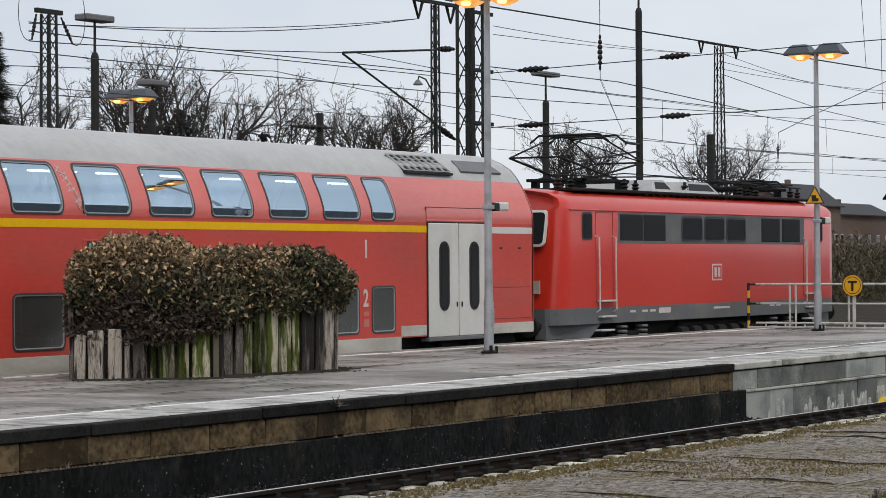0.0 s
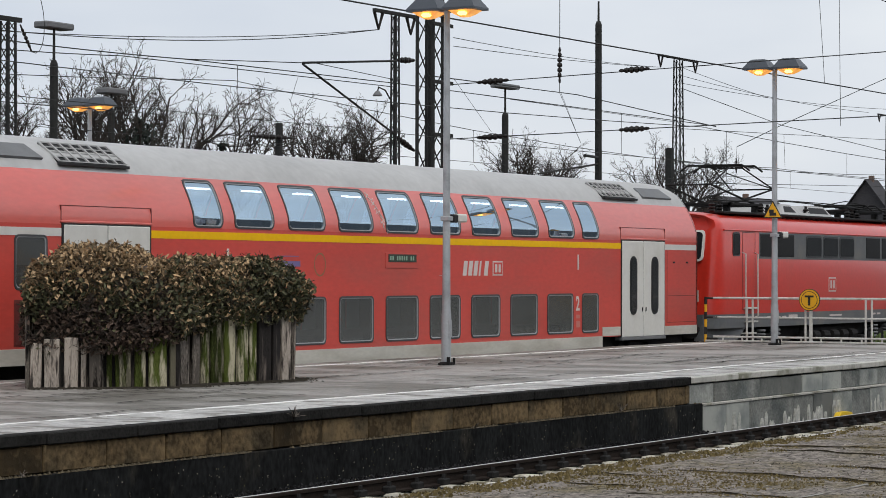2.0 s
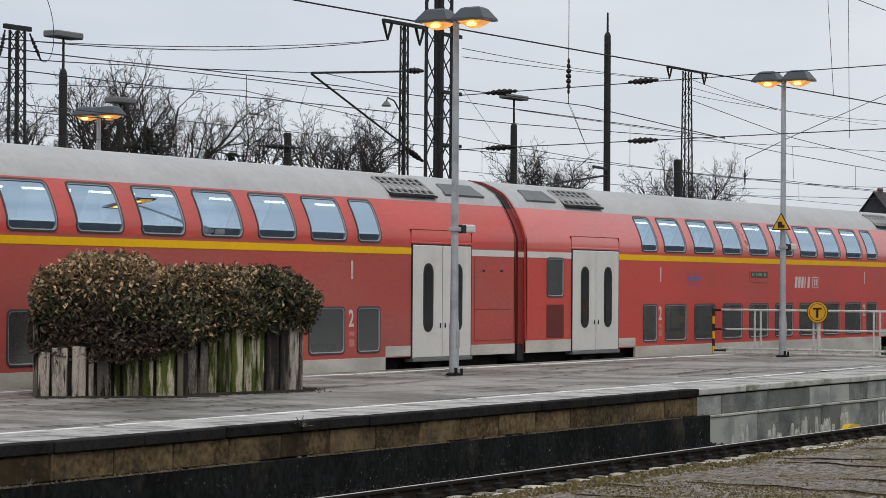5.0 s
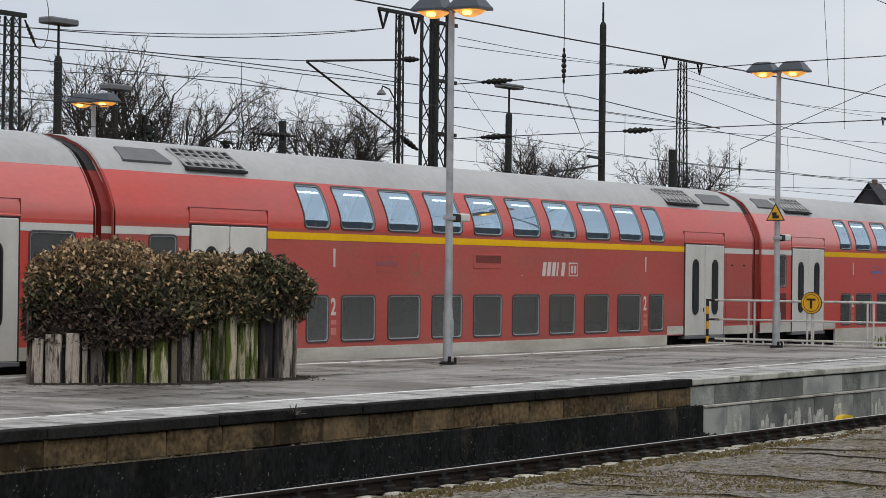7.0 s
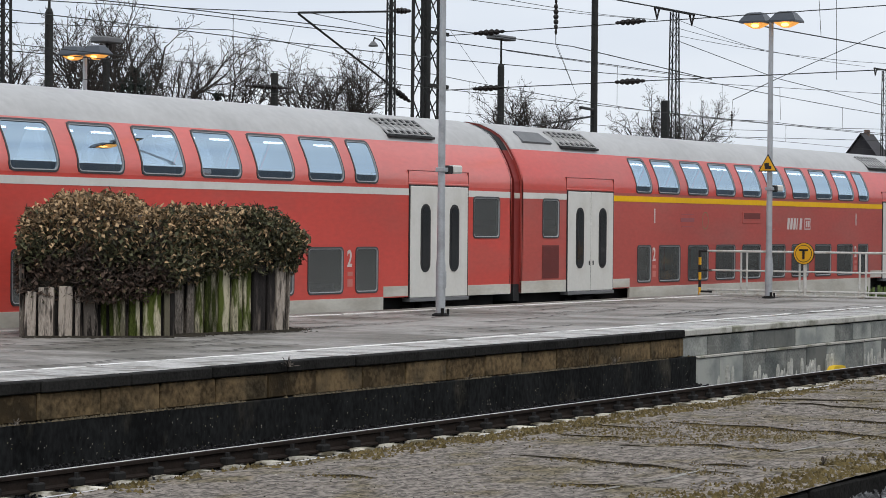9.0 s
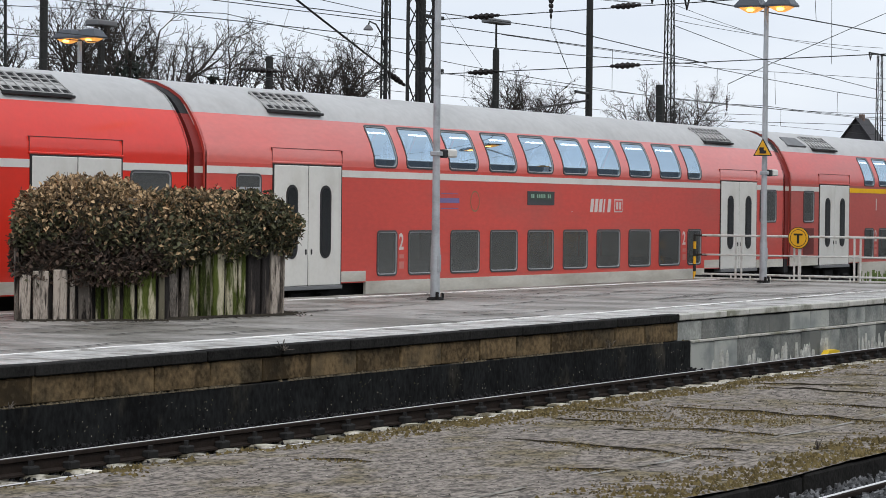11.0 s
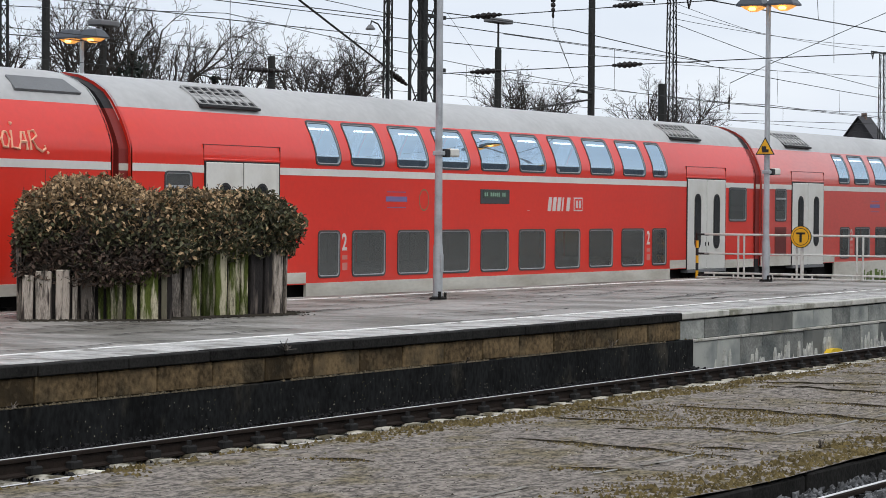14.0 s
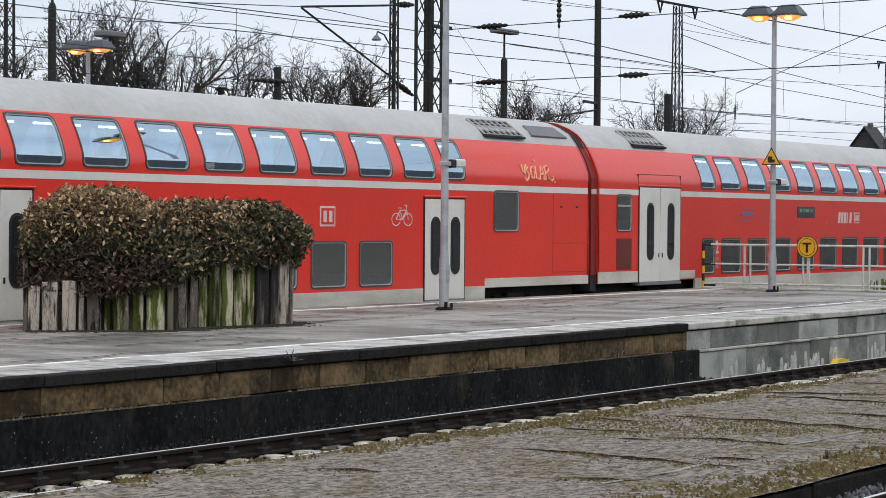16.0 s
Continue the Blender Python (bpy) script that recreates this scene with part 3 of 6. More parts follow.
def build_strip():
    """The low mossy platform between the two nearer tracks."""
    g = Geo()
    xs = [-25 + 0.45 * i for i in range(240)]
    ys = [STRIP_NEAR + (STRIP_FAR - STRIP_NEAR) * j / 18 for j in range(19)]

    def h(x, y):
        edge = min(1.0, (y - STRIP_NEAR) / 0.4)
        return STRIP_Z + 0.03 * noise.noise((x * 0.5, y * 0.6, 3)) + 0.012 * noise.noise((x * 2.2, y * 2.6, 7)) - 0.03 * (1 - edge) + 0.004 * max(0.0, 1 - (STRIP_FAR - y) / 0.3)

    for xa, xb in zip(xs, xs[1:]):
        for ya, yb in zip(ys, ys[1:]):
            g.quad((xa, ya, h(xa, ya)), (xb, ya, h(xb, ya)), (xb, yb, h(xb, yb)), (xa, yb, h(xa, yb)))
    strip = tagged(part("low_platform", g, STRIP), "low disused platform of cracked mossy asphalt", "platform", kind="structure")
    body = Geo().box(-25, 82, STRIP_NEAR + 0.14, STRIP_FAR, -0.32, STRIP_Z - 0.075)
    part("core", body, DARKWALL, strip)
    x = -25.0
    rnd = random.Random(8)
    kerb = Geo().box(0, 1.18, 0, 0.16, -0.40, 0.0, 0.02).mesh("kerb_stone")
    kerb.materials.append(SLAB)
    while x < 80:
        k = new("kerb_stone", kerb)
        k.parent, k.location, k.rotation_euler = strip, (x, STRIP_NEAR + rnd.uniform(-0.012, 0.012), STRIP_Z - 0.062 + rnd.uniform(-0.012, 0.008)), (0, 0, rnd.uniform(-0.01, 0.01))
        x += 1.2
    # a faint painted line
    line = Geo()
    x = 2.0
    while x < 45:
        w = rnd.uniform(0.3, 1.6)
        if rnd.random() < 0.75:
            for s in range(int(w / 0.2)):
                xa, xb = x + 0.2 * s, x + 0.2 * s + 0.2
                y = 8.83 + 0.012 * rnd.random()
                line.quad((xa, y, h(xa, y) + 0.006), (xb, y, h(xb, y) + 0.006), (xb, y + 0.055, h(xb, y + 0.055) + 0.006), (xa, y + 0.055, h(xa, y + 0.055) + 0.006))
        x += w + 0.1
    part("faded_line", line, FADED_LINE, strip, "faded white painted line")
    # cracks across the old asphalt, each with a heaved lip: (x, from y, to y, bend)
    crack, lip = Geo(), Geo()
    seam = []
    for cx, ya, yb, bend in ((20.1, 10.9, 8.5, -0.10), (22.1, 10.2, 8.9, -0.15), (21.7, 10.6, 10.1, 0.0), (24.5, 11.3, 8.4, -0.12), (28.0, 11.5, 9.7, -0.12), (28.5, 12.0, 10.4, 0.35),
                             (25.9, 10.0, 8.9, -0.2), (20.4, 9.1, 8.6, 0.2), (23.7, 12.0, 11.1, 0.3), (22.5, 11.6, 10.7, 0.3), (17.6, 11.4, 10.8, 0.1), (31.2, 11.8, 9.4, -0.1), (33.8, 11.6, 9.0, -0.1), (36.5, 11.8, 9.2, 0.1), (18.2, 9.3, 8.8, 0.2)):
        y, n = ya, int((ya - yb) / 0.07)
        row = []
        for k in range(n + 1):
            u = k / n
            x = cx + bend * (ya - y) ** 2 * 0.5 + 0.10 * noise.noise((cx * 3, y * 2.3, 0)) + 0.03 * noise.noise((cx, y * 9, 5))
            size = (0.35 + 0.65 * math.sin(math.pi * min(1.0, max(0.02, u)))) * (0.75 + 0.6 * noise.noise((cx * 5, y * 5, 9)))
            row.append((x, y, max(0.1, size)))
            y -= (ya - yb) / n
        for (xa, y0, sa), (xb, y1, sb) in zip(row, row[1:]):
            za, zb = h(xa, y0), h(xb, y1)
            wa, wb, ta, tb = 0.075 * sa, 0.075 * sb, 0.020 * sa, 0.020 * sb
            crack.quad((xa - wa, y0, h(xa - wa, y0) + 0.004), (xb - wb, y1, h(xb - wb, y1) + 0.004), (xb, y1, zb + 0.003), (xa, y0, za + 0.003))
            crack.quad((xa, y0, za + 0.003), (xb, y1, zb + 0.003), (xb + 0.01, y1, zb + tb), (xa + 0.01, y0, za + ta))
            lip.quad((xa + 0.01, y0, za + ta), (xb + 0.01, y1, zb + tb), (xb + 0.5, y1, h(xb + 0.5, y1) - 0.004), (xa + 0.5, y0, h(xa + 0.5, y0) - 0.004))
            seam.append((xa, y0))
    tagged(part("crack", crack, CRACK, strip), kind="stuff")
    tagged(part("heaved_lip", lip, STRIP, strip), kind="stuff")
    # moss tufts along the edges, and loose grit
    moss = Geo()

    def tuft(x, y, r):
        z = h(x, y)
        i, n = len(moss.v), 5
        moss.v.append((x, y, z + r * rnd.uniform(0.3, 1.3)))
        for k in range(n):
            t = 6.283 * k / n + rnd.random()
            moss.v.append((x + r * math.cos(t) * rnd.uniform(0.6, 1.4), y + r * math.sin(t) * rnd.uniform(0.6, 1.2), z - 0.004))
        for k in range(n):
            moss.f.append((i, i + 1 + k, i + 1 + (k + 1) % n))

    tries = 0
    while len(moss.f) < 200000 and tries < 170000:
        tries += 1
        x, y = rnd.uniform(7, 60), rnd.uniform(STRIP_NEAR + 0.02, STRIP_FAR - 0.02)
        d = min(y - STRIP_NEAR, STRIP_FAR - y)
        p = 0.30 * noise.noise((x * 0.45, y * 0.75, 11)) + 0.25 * noise.noise((x * 2.5, y * 2.5, 4)) + 0.62 * math.exp(-d / 0.34) + (0.30 if y < 8.5 else 0.0) + (0.25 if y > 11.75 and 19 < x < 31 else 0.0)
        p += 0.62 * math.exp(-((x - 23.4) / 1.7) ** 2 - ((y - 10.6) / 1.7) ** 2)
        if p > 0.30 + 0.45 * rnd.random():
            tuft(x, y, rnd.uniform(0.006, 0.022) * (1.5 if d < 0.5 else 1.0))
    for sx, sy in seam:
        if noise.noise((sx * 0.5, sy * 0.6, 21)) > -0.25:
            for k in range(16):
                tx, ty = sx - 0.06 + rnd.gauss(0, 0.12), sy + rnd.gauss(0, 0.05)
                if STRIP_NEAR + 0.05 < ty < STRIP_FAR - 0.05:
                    tuft(tx, ty, rnd.uniform(0.006, 0.020))
    me = bpy.data.meshes.new("moss")
    me.from_pydata(moss.v, [], moss.f)
    tagged(part("moss", me, MOSS, strip, "dry yellow-green moss"), kind="stuff")
    # pale grit and dark crumbs strewn over the asphalt
    for nm, material, count, text in (("grit", CONCRETE, 5000, "pale grit"), ("crumb", EARTH, 7000, "dark crumbs of asphalt")):
        grit = Geo()
        for k in range(count):
            x, y = 8 + 34 * rnd.random() ** 0.8, rnd.uniform(STRIP_NEAR + 0.1, STRIP_FAR - 0.05)
            r = rnd.uniform(0.004, 0.013) * (1.6 if rnd.random() < 0.05 else 1.0)
            z, i, t0 = h(x, y) - 0.003, len(grit.v), rnd.uniform(0, 6.28)
            grit.v += [(x + r * math.cos(t0 + 1.571 * q), y + r * math.sin(t0 + 1.571 * q), z) for q in range(4)]
            grit.v.append((x + rnd.uniform(-r, r) * 0.5, y, z + r * rnd.uniform(0.4, 1.0)))
            grit.f += [(i + q, i + (q + 1) % 4, i + 4) for q in range(4)]
        me = bpy.data.meshes.new(nm)
        me.from_pydata(grit.v, [], grit.f)
        tagged(part(nm, me, material, strip, text), kind="stuff")


# ---- the train ----
WIDE = 2.78                         # body width
CAR_LONG, CAR_STEP = 26.35, 26.8
PROFILE = [(0.0, 0.98), (0.0, 2.985), (0.0, 3.105), (0.0, 3.17), (0.0, 3.22), (0.0, 3.37), (0.024, 3.46), (0.066, 3.58), (0.120, 3.71), (0.184, 3.84), (0.250, 3.955), (0.300, 4.035), (0.385, 4.16), (0.52, 4.31), (0.75, 4.45), (1.05, 4.57), (1.39, 4.625)]
UPPER = [(5.62, 6.46)] + [(6.84 + 1.68 * k, 8.03 + 1.68 * k) for k in range(8)] + [(20.2, 21.0)]
LOWER = [(5.72, 6.44)] + [(6.9 + 1.665 * k, 8.08 + 1.665 * k) for k in range(8)] + [(20.2, 20.98)]
WIN_LOW, WIN_HIGH = 3.195, 3.985
SHARED = {}


def inset(z):
    """How far the side leans in at the height z."""
    for (ya, za), (yb, zb) in zip(PROFILE, PROFILE[1:]):
        if z <= zb:
            return ya + (yb - ya) * max(0.0, (z - za)) / (zb - za)
    return PROFILE[-1][0]


def sheet(g, xs, prof, holes=(), mirror=False, push=0.0):
    """A side skin along x, following the profile, with openings (x0, x1, z0, z1) left out."""
    xs = sorted(set(xs) | {e for h in holes for e in h[:2]})
    zs = sorted({z for _, z in prof} | {e for h in holes for e in h[2:]})
    lo, hi = prof[0][1], prof[-1][1]
    zs = [z for z in zs if lo - 1e-6 <= z <= hi + 1e-6]
    side = lambda y: (WIDE - y) if mirror else y
    for za, zb in zip(zs, zs[1:]):
        for xa, xb in zip(xs, xs[1:]):
            cx, cz = (xa + xb) / 2, (za + zb) / 2
            if any(h[0] < cx < h[1] and h[2] < cz < h[3] for h in holes):
                continue
            ya, yb = side(inset(za) + push), side(inset(zb) + push)
            g.quad((xa, ya, za), (xb, ya, za), (xb, yb, zb), (xa, yb, zb))
    return g


def window_meshes(kind, w, z0, z1, r, glassy):
    """Rounded frame and pane of a window, its left lower corner at x = 0."""
    key = (kind, round(w, 2))
    if key in SHARED:
        return SHARED[key]
    out, inn = rounded(-0.022, w + 0.022, z0 - 0.022, z1 + 0.022, r + 0.02), rounded(0.008, w - 0.008, z0 + 0.008, z1 - 0.008, r)
    bead = rounded(0.026, w - 0.026, z0 + 0.026, z1 - 0.026, r - 0.01)
    g, gb, n = Geo(), Geo(), len(out)
    on = lambda p, q: (p[0], inset(p[1]) + q, p[1])

    def dense(loop):
        pts = []
        for k in range(len(loop)):
            a, b = loop[k], loop[(k + 1) % len(loop)]
            s = 6 if abs(b[1] - a[1]) > 0.3 else 1
            pts += [(a[0] + (b[0] - a[0]) * i / s, a[1] + (b[1] - a[1]) * i / s) for i in range(s)]
        return pts

    out, inn, bead = dense(out), dense(inn), dense(bead)
    n = len(out)
    for k in range(n):
        j = (k + 1) % n
        a, b, c, d = out[k], out[j], inn[j], inn[k]
        g.quad(on(a, -0.012), on(b, -0.012), on(c, -0.014), on(d, -0.014))
        g.quad(on(a, 0.004), on(b, 0.004), on(b, -0.012), on(a, -0.012))
        g.quad(on(d, -0.014), on(c, -0.014), on(c, 0.03), on(d, 0.03))
        gb.quad(on(inn[k], -0.010), on(inn[j], -0.010), on(bead[j], -0.006), on(bead[k], -0.006))
        gb.quad(on(bead[k], -0.006), on(bead[j], -0.006), on(bead[j], 0.016), on(bead[k], 0.016))
    pane = Geo()
    levels = sorted({z0 + 0.012, z1 - 0.012, 3.37} | {z0 + 0.012 + (z1 - z0 - 0.024) * k / 14 for k in range(15)})
    levels = [z for z in levels if z0 <= z <= z1]

    def reach(z):
        c = max(0.0, (z0 + r) - z, z - (z1 - r))
        return 0.012 + r - math.sqrt(max(0.0, r * r - min(c, r) ** 2))

    for za, zb in zip(levels, levels[1:]):
        xa, xb = reach(za), reach(zb)
        pane.quad((xa, inset(za) + 0.01, za), (w - xa, inset(za) + 0.01, za), (w - xb, inset(zb) + 0.01, zb), (xb, inset(zb) + 0.01, zb))
    fm, pm, bm_ = g.mesh("window"), pane.mesh("pane"), gb.mesh("bead")
    pm.shade_smooth()
    fm.materials.append(FRAME)
    pm.materials.append(glassy)
    bm_.materials.append(FRAME_LIGHT)
    fm = (fm, bm_)
    SHARED[key] = (fm, pm)
    return SHARED[key]


def add_window(car, name, x0, x1, z0, z1, r, glassy, far=False):
    fm, pm = window_meshes(name, x1 - x0, z0, z1, r, glassy)
    w = new(name, fm[0])
    new("bead", fm[1]).parent = w
    w.parent = car
    w.location = (x0, WIDE if far else 0, 0)
    w.scale = (1, -1 if far else 1, 1)
    p = new("pane", pm)
    p.parent = w
    p.visible_shadow = False
    return w


def add_door(car, x0, x1, z0, z1):
    """A pair of white plug-door leaves, each with a slot window."""
    leaf = (x1 - x0) / 2
    key = ("door", round(leaf, 2), round(z0, 2), round(z1, 2))
    if key not in SHARED:
        g = Geo().box(0.012, leaf - 0.012, -0.03, 0.02, z0 + 0.06, z1 - 0.01, 0.012).mesh("door_leaf")
        g.materials.append(WHITE)
        cx, hw = leaf * 0.5, 0.155
        zc0, zc1 = z0 + 0.56, z1 - 0.36
        f, p = Geo(), Geo()
        f.extrude([(a, -0.044, b) for a, b in rounded(cx - hw - 0.03, cx + hw + 0.03, zc0, zc1, 0.18, 6)], (0, 0.016, 0))
        p.extrude([(a, -0.049, b) for a, b in rounded(cx - hw + 0.02, cx + hw - 0.02, zc0 + 0.05, zc1 - 0.05, 0.13, 6)], (0, 0.006, 0))
        fm, pm = f.mesh("door_window"), p.mesh("pane")
        fm.materials.append(BLACK)
        pm.materials.append(DOOR_GLASS)
        btn = Geo().box(0, 0.05, -0.045, -0.028, z0 + 0.63, z0 + 0.73, 0.01).mesh("door_button")
        btn.materials.append(BLACK)
        SHARED[key] = (g, fm, pm, btn)
    gm, fm, pm, btn = SHARED[key]
    part("door_surround", Geo().box(x0 - 0.03, x1 + 0.03, -0.016, 0.02, z0 + 0.05, z1 + 0.012), BLACK, car)
    part("door_step", Geo().box(x0 - 0.02, x1 + 0.02, -0.05, 0.15, z0 - 0.02, z0 + 0.055, 0.008), HATCH, car, "grey door step")
    for k in range(2):
        d = new("door_leaf", gm)
        d.parent, d.location = car, (x0 + k * leaf, 0, 0)
        w = new("door_window", fm)
        w.parent = d
        p = new("pane", pm)
        p.parent = d
        b = new("door_button", btn)
        b.parent, b.location = d, (leaf - 0.12 if k == 0 else 0.07, 0, 0)


DOOR_GLASS = mat("dark_door_glass", (0.02, 0.022, 0.024), 0.12, vary=0.1, bump=0)


def roof_panel(x0, x1, ya, za, yb, zb, lift, slant=0.0):
    """A flat panel lying on the roof's shoulder."""
    n = Vector((0, -(zb - za), (yb - ya))).normalized() * lift
    lo, hi = Vector((0, ya, za)), Vector((0, yb, zb))
    loop = [lo + Vector((x0, 0, 0)), lo + Vector((x1, 0, 0)), hi + Vector((x1 - slant, 0, 0)), hi + Vector((x0 + slant, 0, 0))]
    g = Geo()
    g.extrude([p - n * 2 for p in loop], n * 3)
    return g


def add_roof_grille(car, x0, x1):
    base = part("roof_grille", roof_panel(x0, x1, 0.36, 4.16, 0.80, 4.475, 0.02), BLACK, car, "black roof ventilation grille")
    lo, hi = Vector((0, 0.345, 4.175)), Vector((0, 0.785, 4.49))
    bars = Geo()
    n = Vector((0, -0.582, 0.813)) * 0.015
    for k in range(8):
        x = x0 + (x1 - x0) * k / 7
        bars.tube(lo + n + Vector((x, 0, 0)), hi + n + Vector((x, 0, 0)), 0.02, 0.02, 4)
    for k in range(5):
        p = lo.lerp(hi, k / 4)
        bars.tube(p + n + Vector((x0, 0, 0)), p + n + Vector((x1, 0, 0)), 0.013, 0.013, 4)
    part("grille_grid", bars, ROOF_GREY, base)
    part("grille_lip", Geo().box(x0 - 0.02, x1 + 0.02, 0.28, 0.37, 4.115, 4.165, 0.008), BLACK, base)


def wheel_geo(r=0.46):
    g = Geo()
    rings = [(r + 0.03, 0.0), (r + 0.03, 0.03), (r, 0.035), (r, 0.13), (r - 0.07, 0.13), (r - 0.08, 0.09), (0.14, 0.07), (0.12, 0.16), (0.02, 0.16)]
    g.lathe(0, 0, rings, 20)
    g.box(-0.03, 0.03, -(r - 0.1), r - 0.1, 0.085, 0.105, 0.005)
    g.v = [(a, -c, b) for a, b, c in g.v]
    return g


WHEELS = []


def add_bogie(car, x, r=0.46, base=2.5):
    """A bogie; its wheels turn."""
    b = part("bogie", Geo().box(x - 1.8, x + 1.8, 0.12, 0.3, 0.35, 0.62, 0.04).box(x - 0.35, x + 0.35, 0.1, 0.5, 0.5, 0.86, 0.04)
             .box(x - 1.5, x - 1.05, 0.08, 0.34, 0.2, 0.7, 0.03).box(x + 1.05, x + 1.5, 0.08, 0.34, 0.2, 0.7, 0.03).tube((x - 0.8, 0.2, 0.2), (x - 0.8, 0.2, 0.8), 0.1)
             .tube((x + 0.8, 0.2, 0.2), (x + 0.8, 0.2, 0.8), 0.1), DARK, car)
    if ("wheel", r) not in SHARED:
        SHARED[("wheel", r)] = wheel_geo(r).mesh("wheel")
        SHARED[("wheel", r)].materials.append(DARK)
    for dx in (-base / 2, base / 2):
        for y in (0.72, 2.06):
            w = new("wheel", SHARED[("wheel", r)])
            w.parent = b
            WHEELS.append((w, x + dx, y, r))


def oval(cx, cz, rx, rz, w=0.03, n=20):
    g = Geo()
    for k in range(n):
        t0, t1 = 6.2832 * k / n, 6.2832 * (k + 1) / n
        p = lambda t, s: (cx + (rx - s) * math.cos(t), -0.006, cz + (rz - s) * math.sin(t))
        g.quad(p(t0, 0), p(t1, 0), p(t1, w), p(t0, w))
    return g


def add_emblem(car, x, z, s, red):
    """A pale framed square with two dark upright shapes."""
    e = part("emblem", Geo().box(x, x + s, -0.008, 0.002, z, z + s * 0.72, 0.003), PRINT_PALE, car, "pale framed emblem")
    g = Geo().box(x + 0.07 * s, x + 0.93 * s, -0.012, -0.004, z + 0.07 * s, z + 0.65 * s)
    part("emblem_field", g, red, e)
    p = Geo()
    for k in (0.2, 0.56):
        p.box(x + k * s, x + (k + 0.22) * s, -0.016, -0.008, z + 0.16 * s, z + 0.56 * s)
    part("emblem_mark", p, PRINT_PALE, e)


def add_brand(car, x, z, h=0.30):
    """Five slanting upright marks for the lettering that names the service."""
    g = Geo()
    w = h * 0.62
    for k in range(5):
        x0, lean = x + k * w * 1.18, h * 0.2
        ww = w * 0.8 if k != 3 else w * 0.35
        g.extrude([(x0, -0.006, z), (x0 + ww, -0.006, z), (x0 + ww + lean, -0.006, z + h), (x0 + lean, -0.006, z + h)], (0, 0.008, 0))
    part("service_mark", g, PRINT_PALE, car, "pale slanting marks")


def build_car(label, red_low, red_up, stripe, end_window, bike=False, tag=False, right_window=False, display=True, faded=True, slide=0.0, slide_low=0.0, squeeze=0.0):
    car = thing("double_deck_coach", label, "railway coach", "coaches of the train")
    xs = [0.0] + [1.0 * k for k in range(1, 26)] + [CAR_LONG]
    doors = [(5.6, 7.15, 0.72, 2.80), (19.13, 20.71, 0.72, 2.80)] if bike else [(2.12, 4.38, 0.90, 3.17), (22.16, 24.45, 0.90, 3.17)]
    lower = [(a + slide_low, b + slide_low) for a, b in LOWER if not bike or 8.0 < a < 18.5]
    upper = [(a + slide + squeeze * (20.2 - a), b + slide + squeeze * (20.2 - a)) for a, b in UPPER]
    low_holes = [(a, b, 1.11, 1.95) for a, b in lower]
    ends = []
    if end_window:
        ends.append((0.97, 1.72, 2.15, 2.97))
    if bike:
        ends += [(21.98, 23.05, 2.15, 2.98), (3.1, 4.15, 2.15, 2.98)]
    elif right_window:
        ends.append((24.72, 25.82, 2.15, 2.97))
    up_holes = [(a, b, WIN_LOW, WIN_HIGH) for a, b in upper]
    roof = Geo()
    for mir in (False, True):
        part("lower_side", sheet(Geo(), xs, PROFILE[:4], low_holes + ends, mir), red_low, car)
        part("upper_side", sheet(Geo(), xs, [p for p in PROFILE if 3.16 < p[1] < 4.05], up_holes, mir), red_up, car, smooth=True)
    sheet(roof, xs, [p for p in PROFILE if p[1] > 4.0])
    sheet(roof, xs, [p for p in PROFILE if p[1] > 4.0], (), True)
    # end walls with the curve of the roof
    loop = [(0.0, 0.98)] + PROFILE[1:]
    loop = loop + [(WIDE - y, z) for y, z in reversed(loop[:-1])]
    for x in (0.02, CAR_LONG - 0.06):
        part("end_wall", Geo().extrude([(x, y, z) for y, z in loop], (0.04, 0, 0)), DARK if x > 1 else red_low, car)
    part("roof", roof, ROOF_GREY, car, "grey curved roof", smooth=True)
    low = [(y, z) for y, z in PROFILE[1:] if z < 4.05]
    ring = lambda pts, z0: [(0.05, z0)] + [(y + 0.05, z - 0.04) for y, z in pts]
    side_loop = ring(low, 1.16)
    side_loop += [(WIDE - y, z) for y, z in reversed(side_loop)]
    # coach end fairing: darkened red and a greyed stripe stand for its shade
    seal = part("gangway_seal", Geo().extrude([(-0.24, y, z) for y, z in side_loop], (0.27, 0, 0)), FAIRING_SHADED, car, "red end fairing, darkened for the shade between coaches")
    crown = [(y + 0.05, z - 0.036) for y, z in PROFILE if z > 4.0]
    crown += [(WIDE - y, z) for y, z in reversed(crown[:-1])]
    part("seal_top", Geo().extrude([(-0.24, y, z) for y, z in crown], (0.27, 0, 0)), BLACK, seal, "black rubber seal top")
    part("seal_foot", Geo().box(-0.24, 0.03, 0.06, WIDE - 0.06, 0.80, 1.156), BLACK, seal)
    part("seal_stripe", Geo().box(-0.238, 0.018, 0.046, 0.06, 2.975, 3.09), SKIRT, seal, "white stripe, greyed for the shade between coaches")
    # inner lining, floors, seats and tube lights
    lining = Geo()
    for mir in (False, True):
        sheet(lining, xs, [p for p in PROFILE if p[1] < 4.2], low_holes + ends + up_holes, mir, 0.07)
    part("lining", lining, INNER, car)
    part("lower_ceiling", Geo().box(0.3, 26.0, 0.08, WIDE - 0.08, 2.40, 2.449), DARK, car)
    part("upper_floor", Geo().box(0.3, 26.0, 0.08, WIDE - 0.08, 2.45, 2.52), DARK, car)
    part("inner_ceiling", Geo().box(0.3, 26.0, 0.42, WIDE - 0.42, 4.08, 4.12), INNER, car)
    part("lower_floor", Geo().box(4.9, 21.6, 0.08, WIDE - 0.08, 0.36, 0.42), DARK, car)
